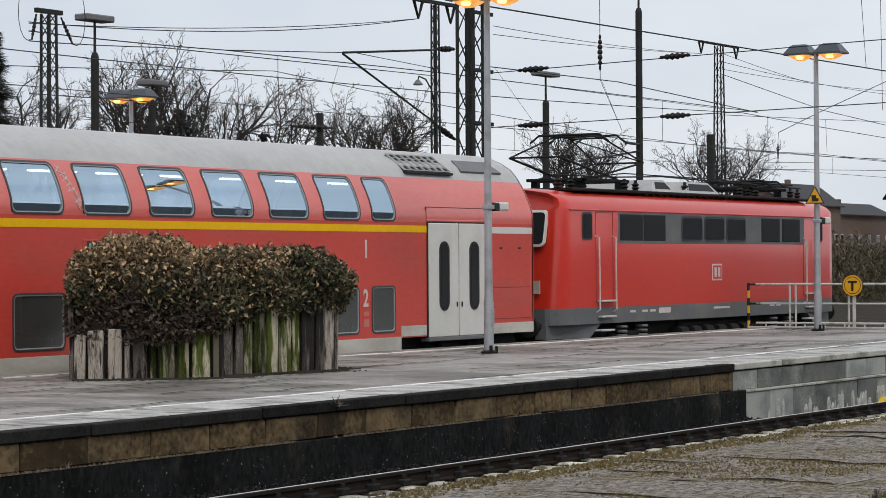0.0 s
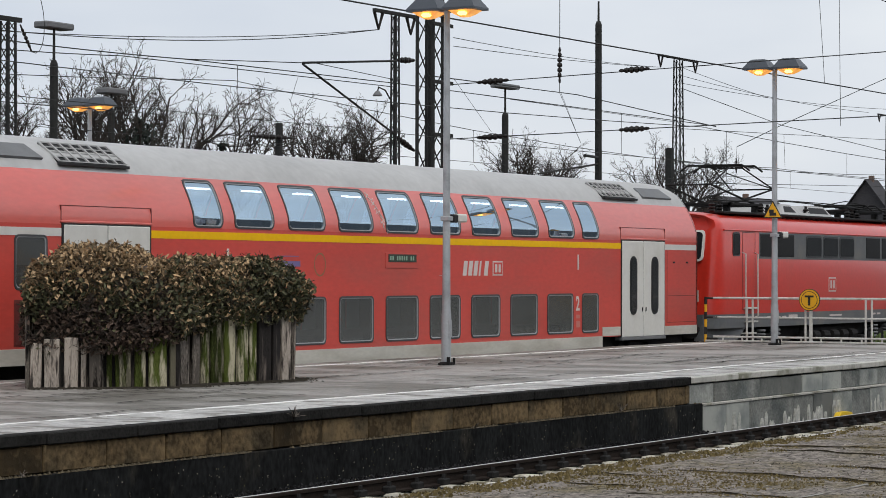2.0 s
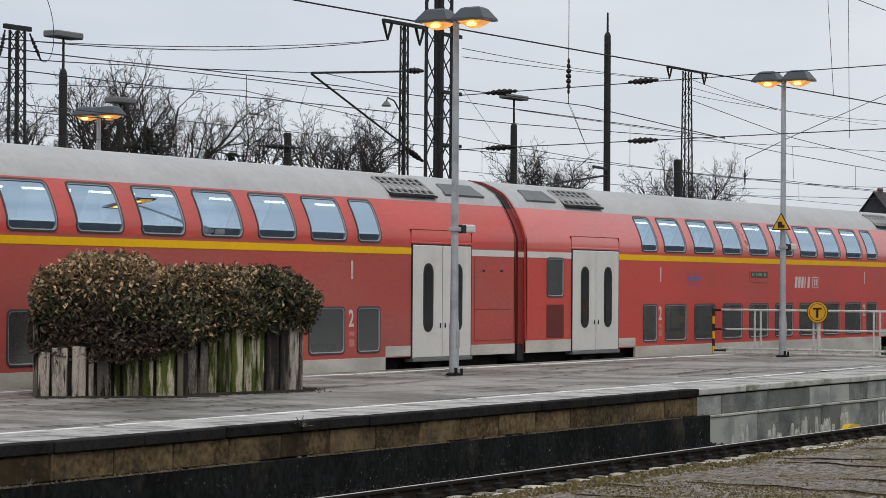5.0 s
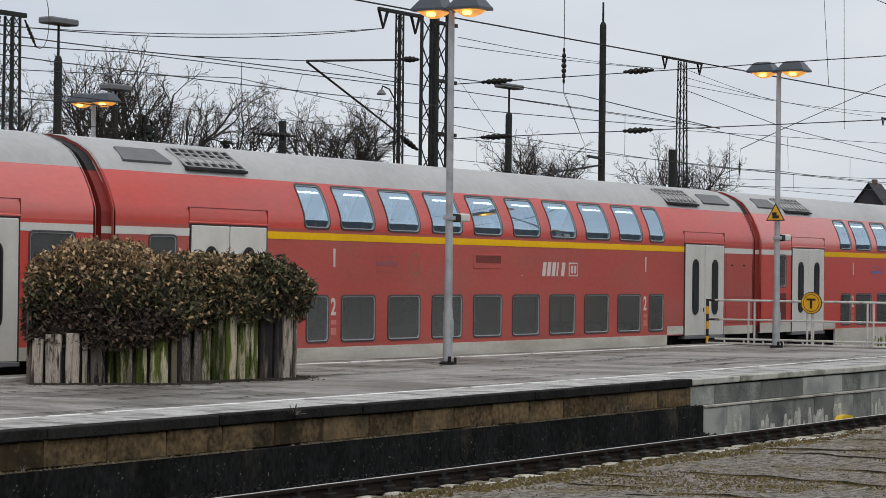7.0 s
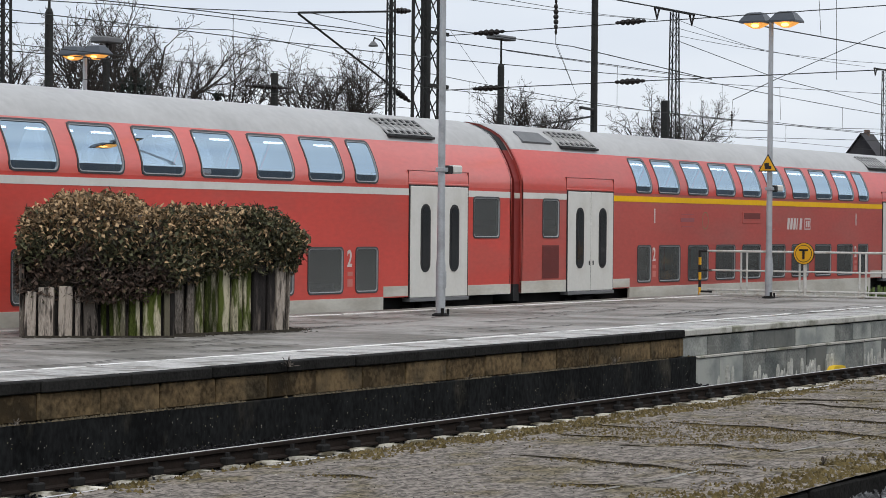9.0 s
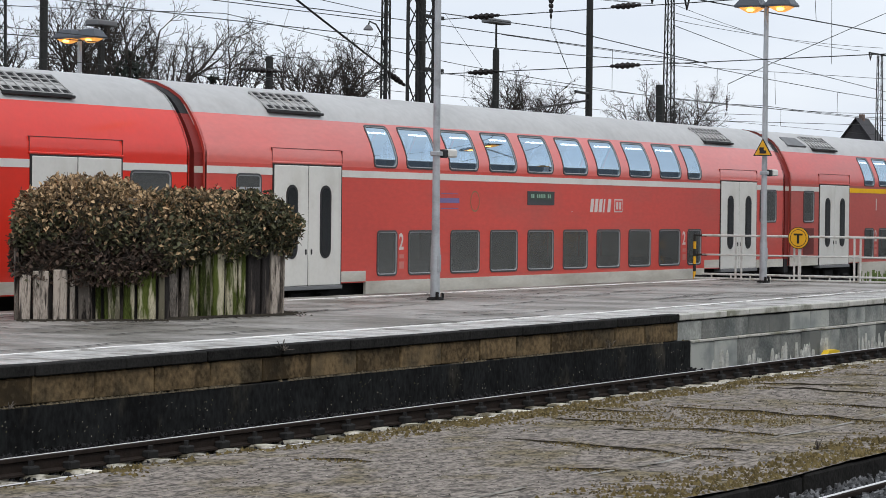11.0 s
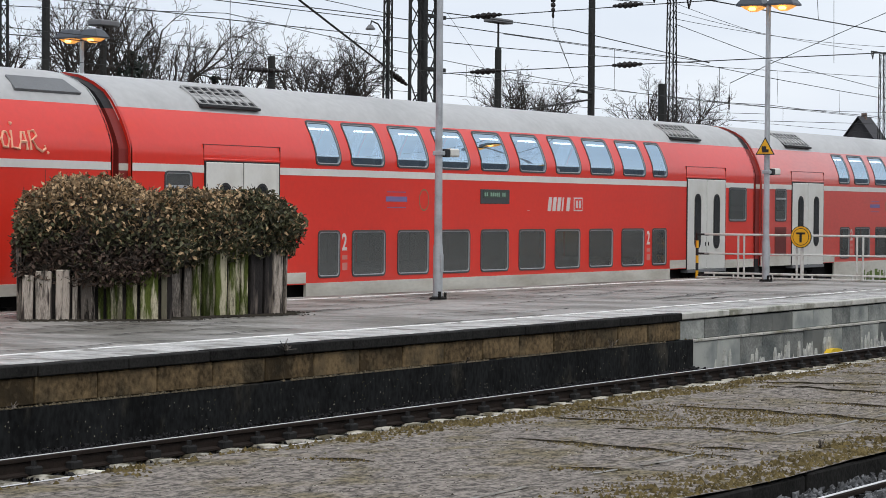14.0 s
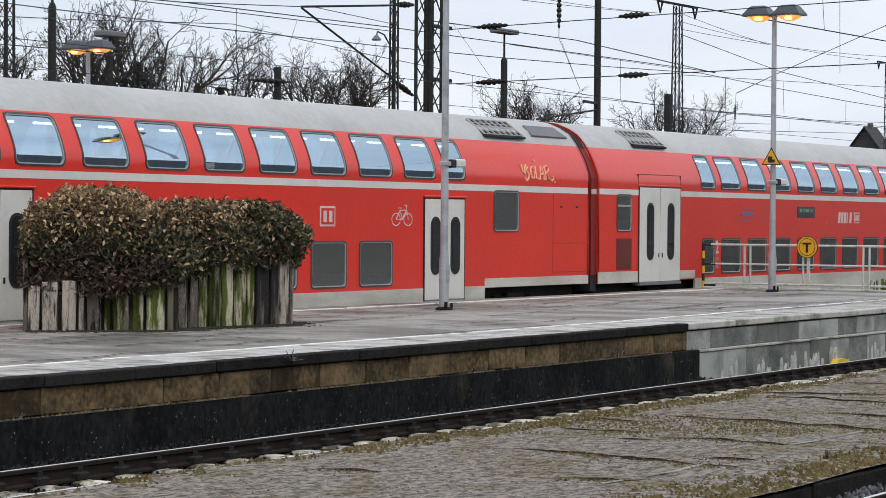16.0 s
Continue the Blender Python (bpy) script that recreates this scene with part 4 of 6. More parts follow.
    if "seat" not in SHARED:
        SHARED["seat"] = Geo().box(0, 0.14, 0, 1.0, 0.0, 0.86, 0.04).box(0.1, 0.5, 0, 1.0, 0.0, 0.4, 0.04).mesh("seat")
        SHARED["seat"].materials.append(SEAT)
        SHARED["tube"] = Geo().box(0, 1.15, 0, 0.06, 0, 0.035).mesh("tube_light")
        SHARED["tube"].materials.append(TUBE_GLOW)
    for k in range(19):
        for y in (0.2, 1.58):
            s = new("seat", SHARED["seat"])
            s.parent, s.location = car, (5.4 + 0.84 * k, y, 2.52)
            if 0 < k < 18:
                s = new("seat", SHARED["seat"])
                s.parent, s.location = car, (5.4 + 0.84 * k, y, 0.42)
    for k in range(9):
        s = new("tube_light", SHARED["tube"])
        s.parent, s.location = car, (6.3 + 1.68 * k, 0.62, 3.86)
    # stripe, skirt and side fittings
    (sx0, sx1) = (doors[0][1], doors[1][0]) if not bike else (0.03, CAR_LONG - 0.03)
    pieces = [(sx0, sx1, stripe)]
    if not bike:
        pieces += [(0.03, doors[0][0], WHITE), (doors[1][1], CAR_LONG - 0.03, WHITE)]
    for a, b, m in pieces:
        part("side_stripe", Geo().box(a + 0.035, b - 0.035, -0.006, 0.002, 2.975, 3.105), m, car, "yellow first-class stripe" if m is YELLOW else "white side stripe")
    if bike:
        skirt = [(0.02, 4.6, 0.98, 1.17), (4.6, 21.6, 0.40, 1.02), (21.6, CAR_LONG - 0.02, 0.98, 1.17)]
    else:
        skirt = [(0.02, doors[0][0] - 0.04, 0.96, 1.22), (doors[0][1] + 0.04, 5.3, 1.0, 1.20), (5.3, 21.2, 0.40, 1.0), (21.2, doors[1][0] - 0.04, 1.0, 1.20), (doors[1][1] + 0.04, CAR_LONG - 0.02, 0.96, 1.17)]
    for a, b, z0, z1 in skirt:
        part("skirt", Geo().box(a, b, -0.007, 0.05, z0, z1, 0.004), SKIRT, car, "dirty white skirt panel")
    for a, b, z0, z1 in doors:
        add_door(car, a, b, z0, z1)
        part("door_canopy", Geo().box(a - 0.06, b + 0.06, -0.02 if not bike else -0.05, 0.04, z1 + 0.02, z1 + 0.055, 0.008), red_up, car)
        if not bike:
            seam = Geo()
            for xx0, xx1, zz0, zz1 in ((a - 0.05, b + 0.05, 3.46, 3.472), (a - 0.05, a - 0.038, 3.2, 3.47), (b + 0.038, b + 0.05, 3.2, 3.47)):
                y = inset((zz0 + zz1) / 2) - 0.004
                seam.box(xx0, xx1, y - 0.003, y + 0.05, zz0, zz1)
            part("panel_seam", seam, RED_GRILLE, car)
    for a, b in upper:
        add_window(car, "upper_window", a, b, WIN_LOW, WIN_HIGH, 0.10, UPPER_GLASS)
        add_window(car, "upper_window", a, b, WIN_LOW, WIN_HIGH, 0.10, UPPER_GLASS, True)
    for a, b in lower:
        add_window(car, "lower_window", a, b, 1.11, 1.95, 0.08, LOWER_GLASS)
        add_window(car, "lower_window", a, b, 1.11, 1.95, 0.08, LOWER_GLASS, True)
    for a, b, z0, z1 in ends:
        add_window(car, "end_window", a, b, z0, z1, 0.08, LOWER_GLASS)
        add_window(car, "end_window", a, b, z0, z1, 0.08, LOWER_GLASS, True)
    if end_window and stripe is WHITE:
        part("vent_bar", Geo().box(0.99, 1.70, -0.012, 0.012, 2.70, 2.75, 0.006), FRAME_LIGHT, car, "pale bar under the vent pane")
    if end_window:
        gr = part("ventilation_louvre", Geo().box(0.95, 1.74, -0.008, 0.01, 1.26, 1.98, 0.004), RED_GRILLE, car, "dark red louvre panel")
        sl = Geo()
        for k in range(14):
            sl.box(0.98, 1.71, -0.018, -0.004, 1.29 + 0.048 * k, 1.305 + 0.048 * k)
        part("louvre_slats", sl, RED_GRILLE, gr)
    if not right_window:
        seam = Geo()
        for a, b, z0, z1 in ((24.62, 26.2, 1.88, 1.892), (24.62, 24.634, 1.25, 2.95), (24.62, 26.2, 1.25, 1.262)):
            seam.box(a, b, -0.004, 0.002, z0, z1)
        part("panel_seam", seam, RED_GRILLE, car)
        hooks = Geo().box(24.95, 25.05, -0.012, 0.0, 2.66, 2.70, 0.004).box(25.7, 25.8, -0.012, 0.0, 2.66, 2.70, 0.004)
        part("latch", hooks, BLACK, car)
    # roof fittings at both ends
    add_roof_grille(car, 2.45, 4.2)
    add_roof_grille(car, 22.15 if bike else 21.9, 23.85 if bike else 23.6)
    for a, b in ((0.75, 2.1), (24.1, 25.7)) if (not right_window and not bike) else (((24.35, 26.0),) if bike else ((24.1, 25.5),) if faded else ()):
        part("roof_hatch", roof_panel(a, b, 0.40, 4.195, 0.70, 4.42, 0.035, 0.12), HATCH, car, "dull grey roof hatch")
    # class figures, display and marks
    fig = PRINT_PALE
    for x, big in ((6.52, True), (21.05 - 0.93, False)):
        xx = x if big else 19.88
        xl = xx + slide_low
        if stripe is YELLOW:
            words("1", 0.46, fig, car, pose(xx + slide, -0.007, 2.50, 90), "class_figure", 0.9, 0.012)
        words("2", 0.44, fig, car, pose(xl, -0.007, 1.60, 90), "class_figure", 0.8, 0.010)
        part("notice", Geo().box(xl + 0.02, xl + 0.2, -0.006, 0.0, 1.42, 1.50).box(xl + 0.02, xl + 0.2, -0.006, 0.0, 1.22, 1.36), PRINT_FADED, car)
    if display:
        d = part("destination_display", Geo().box(11.85, 13.1, -0.012, 0.004, 2.50, 2.80, 0.006), red_low if stripe is YELLOW else FRAME, car, "recessed destination display")
        part("display_glass", Geo().box(11.95, 13.0, -0.018, -0.006, 2.62, 2.77), RED_GRILLE if red_low is RED_DULL else DISPLAY, d)
        for k in range(11):
            if k not in (2, 8) and red_low is not RED_DULL:
                part("display_segment", Geo().box(12.0 + 0.085 * k, 12.05 + 0.085 * k, -0.021, -0.014, 2.655, 2.735), DISPLAY_TEXT, d)
        add_brand(car, 14.85, 2.36)
        add_emblem(car, 16.1, 2.36, 0.42, red_low)
        part("line_mark", Geo().box(8.1, 8.9, -0.006, 0.0, 2.52, 2.62, 0.002).box(8.15, 8.85, -0.006, 0.0, 2.70, 2.715).box(8.15, 8.85, -0.006, 0.0, 2.40, 2.415), PRINT_VIOLET if red_low is RED_DULL else PRINT_BLUE, car, "faded blue line mark")
        part("ring_mark", oval(9.55, 2.56, 0.2, 0.22), PRINT_OLIVE, car, "faded ring emblem")
        part("small_lamp", Geo().lathe(0, 0, [(0.03, 0), (0.03, 0.01)], 8), PRINT_PALE, car).location = (13.95, -0.004, 2.36)
    if bike:
        add_emblem(car, 15.35, 2.24, 0.52, red_low)
        bk = Geo()
        for cx in (18.05, 18.5):
            o = oval(cx, 2.38, 0.17, 0.13, 0.022)
            i = len(bk.v)
            bk.v += o.v
            bk.f += [tuple(i + a for a in f) for f in o.f]
        for a, b in (((18.05, 2.38), (18.2, 2.56)), ((18.2, 2.56), (18.45, 2.56)), ((18.2, 2.56), (18.28, 2.38)), ((18.28, 2.38), (18.45, 2.58)), ((18.5, 2.38), (18.42, 2.64)), ((18.36, 2.66), (18.46, 2.64)), ((18.14, 2.6), (18.24, 2.6)), ((18.05, 2.38), (18.28, 2.38))):
            bk.tube((a[0], -0.006, a[1]), (b[0], -0.006, b[1]), 0.012, 0.012, 4)
        part("bicycle_sign", bk, PRINT_PALE, car, "pale bicycle pictogram")
        part("line_mark", Geo().box(5.0, 5.5, -0.006, 0.0, 2.45, 2.55), PRINT_BLUE, car)
    if tag:
        tg = Geo()
        strokes = [[(-.12, 1.0), (-.08, .55), (.05, .35), (.12, .75), (.3, 1.0), (.42, .85), (.22, .62), (.40, .35), (.38, .05), (.18, -.12), (.10, .08)],
                   [(.72, .85), (.58, .5), (.66, .12), (.86, .1), (.94, .5), (.86, .85), (.72, .85)], [(1.08, .95), (1.06, .1), (1.34, .05)],
                   [(1.38, .0), (1.55, .9), (1.66, .9), (1.76, .0)], [(1.46, .4), (1.72, .4)], [(1.92, .0), (1.90, .95), (2.15, 1.0), (2.22, .72), (1.98, .5), (2.2, .1), (2.45, -.05), (2.6, .1), (2.55, .25)],
                   [(1.12, 1.28), (1.2, 1.32)], [(1.12, 1.34), (1.2, 1.28)], [(2.68, -.12), (2.74, -.12)]]
        for st in strokes:
            pts = []
            for x, z in st:
                zz = 3.25 + 0.31 * z
                pts.append((23.27 + 0.52 * x, inset(zz) - 0.008, zz))
            tg.path(pts, 0.024, 5)
        part("graffiti", tg, SPRAY, car, "orange sprayed graffiti")
        part("small_lamp", Geo().box(24.9, 25.15, 0.03, 0.1, 3.40, 3.46, 0.01), WHITE, car)
    if stripe is YELLOW and red_low is RED_FADED:
        sc = Geo()
        rs = random.Random(3)
        for k in range(9):
            x, z = 11.46 + 0.04 * k, 3.90 - 0.085 * k
            pts = [(x + rs.uniform(-0.04, 0.16), inset(z + d) - 0.006, z + d) for d in (0.05, -0.02, 0.04, -0.03, 0.02, -0.06)]
            sc.path(pts, 0.008, 4)
        part("graffiti", sc, PRINT_PALE, car, "faint pale scribble")
    # undergear
    part("underframe", Geo().box(0.3, CAR_LONG - 0.3, 0.25, WIDE - 0.25, 0.6, 1.0, 0.03), DARK, car)
    for x in (3.2, 23.15):
        add_bogie(car, x)
    part("coupler", Geo().box(-0.4, 0.3, 1.2, 1.58, 0.75, 1.1, 0.03).tube((-0.25, 0.5, 1.0), (0.3, 0.5, 1.0), 0.12).tube((-0.25, 2.28, 1.0), (0.3, 2.28, 1.0), 0.12), DARK, car)
    return car


LOCO_AT = 27.45                     # the locomotive's rear, from the first coach's left end


def build_loco():
    lo = thing("electric_locomotive", "red electric locomotive with a grey skirt and window band", "locomotive")
    L = 15.5
    prof = [(0.0, 1.40), (0.0, 3.50), (0.05, 3.66), (0.16, 3.78), (0.42, 3.90), (0.9, 3.97), (1.39, 3.99)]
    full = prof + [(WIDE - y, z) for y, z in reversed(prof[:-1])]
    g = Geo()
    # body with slanted, rounded noses: rings of shrinking section
    rings = [(0.0, 0.34), (0.05, 0.24), (0.16, 0.12), (0.34, 0.035), (0.6, 0.0), (L - 0.6, 0.0), (L - 0.34, 0.035), (L - 0.16, 0.12), (L - 0.05, 0.24), (L, 0.34)]
    idx = []
    for x, s in rings:
        row = []
        for y, z in full:
            yy = min(max(y, s), WIDE - s)
            back = 0.34 * max(0.0, (z - 2.35) / 1.5) * (1 if s > 0 else 0) * (s / 0.34)
            zz = z - (0.12 * s / 0.34 if z > 3.6 else 0)
            row.append((x + back if x < L / 2 else x - back, yy, zz))
        idx.append(len(g.v))
        g.v += row
    n = len(full)
    for a, b in zip(idx, idx[1:]):
        for k in range(n - 1):
            g.f.append((a + k, b + k, b + k + 1, a + k + 1))
    g.f.append(tuple(idx[0] + k for k in range(n)))
    g.f.append(tuple(idx[-1] + k for k in reversed(range(n))))
    part("body", g, RED_LOCO, lo, "red painted body", smooth=True)
    # grey skirt
    sk = Geo()
    for (xa, sa), (xb, sb) in zip(rings, rings[1:]):
        for y0, y1 in ((sa, sb), (WIDE - sa, WIDE - sb)):
            sk.quad((xa, y0, 1.05), (xb, y1, 1.05), (xb, y1, 1.40), (xa, y0, 1.40))
    sk.quad((0, 0.34, 1.05), (0, WIDE - 0.34, 1.05), (0, WIDE - 0.34, 1.40), (0, 0.34, 1.40))
    sk.quad((L, 0.34, 1.05), (L, WIDE - 0.34, 1.05), (L, WIDE - 0.34, 1.40), (L, 0.34, 1.40))
    part("skirt", sk, GREY_LOCO, lo, "slate grey skirt")
    apron = Geo().extrude([(-0.05, 0.3, 0.75), (1.5, 0.06, 0.75), (2.0, 0.05, 1.05), (-0.02, 0.3, 1.05)], (0, 0.25, 0))
    part("end_apron", apron, GREY_LOCO, lo)
    apron = Geo().extrude([(L + 0.05, 0.3, 0.75), (L - 1.5, 0.06, 0.75), (L - 2.0, 0.05, 1.05), (L + 0.02, 0.3, 1.05)], (0, 0.25, 0))
    part("end_apron", apron, GREY_LOCO, lo)
    part("frame", Geo().box(0.4, L - 0.4, 0.3, WIDE - 0.3, 0.7, 1.2, 0.03), DARK, lo)
    part("cornice", Geo().box(0.5, L - 0.5, -0.025, 0.03, 3.49, 3.525, 0.008), RED_LOCO, lo)
    # window band
    part("window_band", Geo().box(2.75, L - 2.3, -0.008, 0.02, 2.80, 3.475, 0.004), GREY_LOCO, lo, "grey window band")
    for x in (2.82, 3.98, 10.5, 11.78):
        gr = part("air_intake", Geo().box(x, x + 1.12, -0.02, 0.0, 2.86, 3.44, 0.012), BLACK, lo, "black louvred air intake")
        sl = Geo()
        for k in range(12):
            sl.box(x + 0.05, x + 1.07, -0.028, -0.016, 2.90 + 0.043 * k, 2.918 + 0.043 * k)
        part("louvre_slats", sl, BLACK, gr)
    for x in (5.95, 7.18, 8.42):
        w = part("side_window", Geo().extrude([(a, -0.022, b) for a, b in rounded(x, x + 1.12, 2.85, 3.44, 0.1)], (0, 0.02, 0)), FRAME, lo)
        part("pane", Geo().extrude([(a, -0.03, b) for a, b in rounded(x + 0.05, x + 1.07, 2.90, 3.39, 0.08)], (0, 0.006, 0)), DOOR_GLASS, w)
    # cab side windows, doors with handrails
    for x, d in ((1.05, 1.75), (L - 1.55, L - 2.2)):
        w = part("cab_window", Geo().extrude([(a, -0.014, b) for a, b in rounded(x, x + 0.46, 2.86, 3.46, 0.08)], (0, 0.02, 0)), FRAME, lo)
        part("pane", Geo().extrude([(a, -0.022, b) for a, b in rounded(x + 0.04, x + 0.42, 2.90, 3.42, 0.06)], (0, 0.006, 0)), DOOR_GLASS, w)
    for x in (1.68, L - 2.35):
        seam = Geo()
        for a, b, z0, z1 in ((x, x + 0.012, 1.5, 3.46), (x + 0.8, x + 0.812, 1.5, 3.46), (x, x + 0.81, 3.455, 3.467), (x, x + 0.81, 1.5, 1.512)):
            seam.box(a, b, -0.006, 0.004, z0, z1)
        d = part("cab_door", seam, RED_GRILLE, lo, "red cab door with pale handrails")
        for dx in (0.0, 0.78):
            r = Geo().path([(x + dx, 0.0, 2.95), (x + dx, -0.09, 2.92), (x + dx + 0.02, -0.09, 1.35), (x + dx + 0.02, 0.0, 1.30)], 0.02, 6)
            part("handrail", r, RAILPAINT, d, "pale handrail")
        st = Geo().box(x + 0.08, x + 0.76, -0.12, 0.0, 1.52, 1.56, 0.008).box(x + 0.08, x + 0.76, -0.12, 0.0, 1.18, 1.22, 0.008).box(x + 0.08, x + 0.7, -0.1, 0.1, 0.88, 0.92, 0.008)
        part("footstep", st, RAILPAINT, d)
    # windscreens on both noses, with pale rubber frames
    for s in (0, 1):
        def nose(y, z, off):
            back = 0.34 * max(0.0, (z - 2.35) / 1.5)
            x = back - off
            return (x, y, z) if s == 0 else (L - x, y, z)
        for y0, y1 in ((0.38, 1.32), (1.46, 2.40)):
            out, inn = rounded(y0, y1, 2.72, 3.5, 0.12), rounded(y0 + 0.05, y1 - 0.05, 2.77, 3.45, 0.09)
            g2 = Geo()
            for k in range(len(out)):
                j = (k + 1) % len(out)
                g2.quad(nose(*out[k], 0.02), nose(*out[j], 0.02), nose(*inn[j], 0.03), nose(*inn[k], 0.03))
                g2.quad(nose(*out[k], -0.03), nose(*out[j], -0.03), nose(*out[j], 0.02), nose(*out[k], 0.02))
            w = part("windscreen", g2, WHITE, lo, "windscreen in a pale rubber frame")
            pn = Geo()
            pn.v, pn.f = [nose(a, b, 0.015) for a, b in inn], [tuple(range(len(inn)))]
            part("pane", pn, DOOR_GLASS, w)
        bx = -0.03 if s == 0 else L + 0.01
        part("number_panel", Geo().box(bx, bx + 0.03, 0.45, 0.95, 1.72, 2.0), SKIRT, lo)
        for y in (0.5, 2.28):
            x0 = 0.0 if s == 0 else L
            sgn = -1 if s == 0 else 1
            part("buffer", Geo().tube((x0, y, 1.02), (x0 + sgn * 0.4, y, 1.02), 0.09, 0.09, 10).tube((x0 + sgn * 0.38, y, 1.02), (x0 + sgn * 0.44, y, 1.02), 0.23, 0.22, 14), DARK, lo)
    # plates and writing bars on skirt
    part("plate", Geo().box(4.75, 5.35, -0.008, 0.0, 1.22, 1.34), PRINT_PALE, lo)
    for x in (3.3, 3.9, 4.3, 7.7, 11.0, 11.4, 13.4):
        part("small_print", Geo().box(x, x + (0.9 if x == 7.7 else 0.28), -0.006, 0.0, 1.26, 1.31), PRINT_PALE, lo)
    add_emblem(lo, 7.62, 1.93, 0.55, RED_LOCO)
    # roof gear
    part("roof_walkway", Geo().box(1.2, L - 1.2, 0.3, WIDE - 0.3, 3.93, 4.0, 0.02), DARK, lo)
    for a, b in ((5.2, 6.5), (7.0, 8.9)):
        box = Geo()
        lo_, hi_ = [(a, 0.35, 3.98), (b, 0.35, 3.98), (b, 2.4, 3.98), (a, 2.4, 3.98)], [(a + 0.35, 0.55, 4.28), (b - 0.35, 0.55, 4.28), (b - 0.35, 2.2, 4.28), (a + 0.35, 2.2, 4.28)]
        i = len(box.v)
        box.v += lo_ + hi_
        box.f += [(i, i + 1, i + 5, i + 4), (i + 1, i + 2, i + 6, i + 5), (i + 2, i + 3, i + 7, i + 6), (i + 3, i, i + 4, i + 7), (i + 4, i + 5, i + 6, i + 7)]
        part("roof_box", box, ROOF_GREY, lo, "grey roof equipment box")
        part("roof_vent", Geo().extrude([(a + 0.25, 0.42, 4.06), (b - 0.25, 0.42, 4.06), (b - 0.4, 0.52, 4.22), (a + 0.4, 0.52, 4.22)], (0, -0.02, 0.008)), BLACK, lo)
    for k in range(14):
        x = 4.8 + 0.36 * k
        part("roof_bolt", Geo().box(x, x + 0.16, 0.34, 0.46, 3.88, 3.97, 0.02), DARK, lo)
    for k in range(14):
        x = 0.9 + 1.05 * k
        y = 0.5 + 0.25 * (k % 3)
        part("roof_insulator", Geo().lathe(x, y, [(0.05, 3.95), (0.10, 4.0), (0.06, 4.04), (0.10, 4.08), (0.06, 4.12), (0.10, 4.16), (0.04, 4.2), (0.04, 4.26)], 8), INSULATOR, lo)
    bus = Geo().path([(0.9, 0.6, 4.27), (4.0, 0.7, 4.3), (6.0, 0.5, 4.36), (9.0, 0.6, 4.33), (14.4, 0.6, 4.27)], 0.018).path([(2.0, 0.9, 4.2), (5.0, 1.0, 4.42), (10.2, 0.9, 4.4), (13.8, 1.1, 4.2)], 0.014)
    bus.path([(9.4, 0.8, 4.35), (11.0, 0.8, 4.5), (12.9, 0.8, 4.42)], 0.014)
    part("roof_conductor", bus, DARK, lo)

    def panto(x, up):
        p = part("pantograph", Geo().box(x - 1.1, x + 1.1, 0.65, 0.72, 4.18, 4.25, 0.01).box(x - 1.1, x + 1.1, 2.05, 2.12, 4.18, 4.25, 0.01)
                 .box(x - 1.1, x - 1.0, 0.65, 2.12, 4.18, 4.25, 0.01).box(x + 1.0, x + 1.1, 0.65, 2.12, 4.18, 4.25, 0.01)
                 .box(x - 1.0, x - 0.85, 0.75, 0.9, 3.98, 4.2).box(x + 0.85, x + 1.0, 0.75, 0.9, 3.98, 4.2).box(x - 1.0, x - 0.85, 1.9, 2.05, 3.98, 4.2).box(x + 0.85, x + 1.0, 1.9, 2.05, 3.98, 4.2), DARK, lo, "black diamond pantograph" if up else "folded black pantograph")
        top, knee, kz = (5.24, 2.05, 4.68) if up else (4.42, 1.75, 4.36)
        bar = lambda a, b, r0, r1=None, n=6, name="scissor_arm": part(name, Geo().tube(a, b, r0, r1, n), DARK, p)
        for y in (0.72, 2.05):
            for s in (-1, 1):
                bar((x + s * 0.62, y, 4.25), (x - s * knee, y + (0.05 if y < 1 else -0.05), kz), 0.03, 0.025, 6)
                bar((x - s * knee, y + (0.05 if y < 1 else -0.05), kz), (x - s * 0.42, y + (0.25 if y < 1 else -0.25), top - 0.05), 0.022, 0.02, 6)
        for s in (-1, 1):
            bar((x - s * knee, 0.77, kz), (x - s * knee, 2.0, kz), 0.022)
            bar((x - s * knee, 0.77, kz), (x - s * 0.42, 1.8, top - 0.05), 0.014)
            bar((x - s * 0.42, 0.95, top - 0.05), (x - s * 0.42, 1.85, top - 0.05), 0.02)
        for s in (-0.42, 0.42):
            head = Geo().path([(x + s, 0.40, top - 0.16), (x + s, 0.62, top), (x + s, 2.16, top), (x + s, 2.38, top - 0.16)], 0.026, 6)
            part("contact_strip", head, DARK, p)
        for y in (1.0, 1.8):
            bar((x - 0.5, y, top - 0.03), (x + 0.5, y, top - 0.03), 0.018, name="head_bar")

    panto(3.5, True)
    panto(L - 3.0, False)
    # undergear
    for x in (3.6, L - 3.6):
        add_bogie(lo, x, 0.62, 3.4)
        sp = Geo()
        for dx in (-0.5, 0.5):
            for k in range(6):
                sp.lathe(x + dx, 0.12, [(0.13, 0.42 + 0.1 * k), (0.15, 0.45 + 0.1 * k), (0.13, 0.48 + 0.1 * k)], 10)
        part("coil_spring", sp, HATCH, lo)
    eq = Geo().box(6.2, 9.4, 0.2, 1.0, 0.45, 1.0, 0.05)
    for k in range(6):
        eq.tube((5.9 + 0.7 * k, 0.1, 0.75), (6.3 + 0.7 * k, 0.1, 0.75), 0.14, 0.14, 8)
    part("underfloor_equipment", eq, DARK, lo)
    return lo


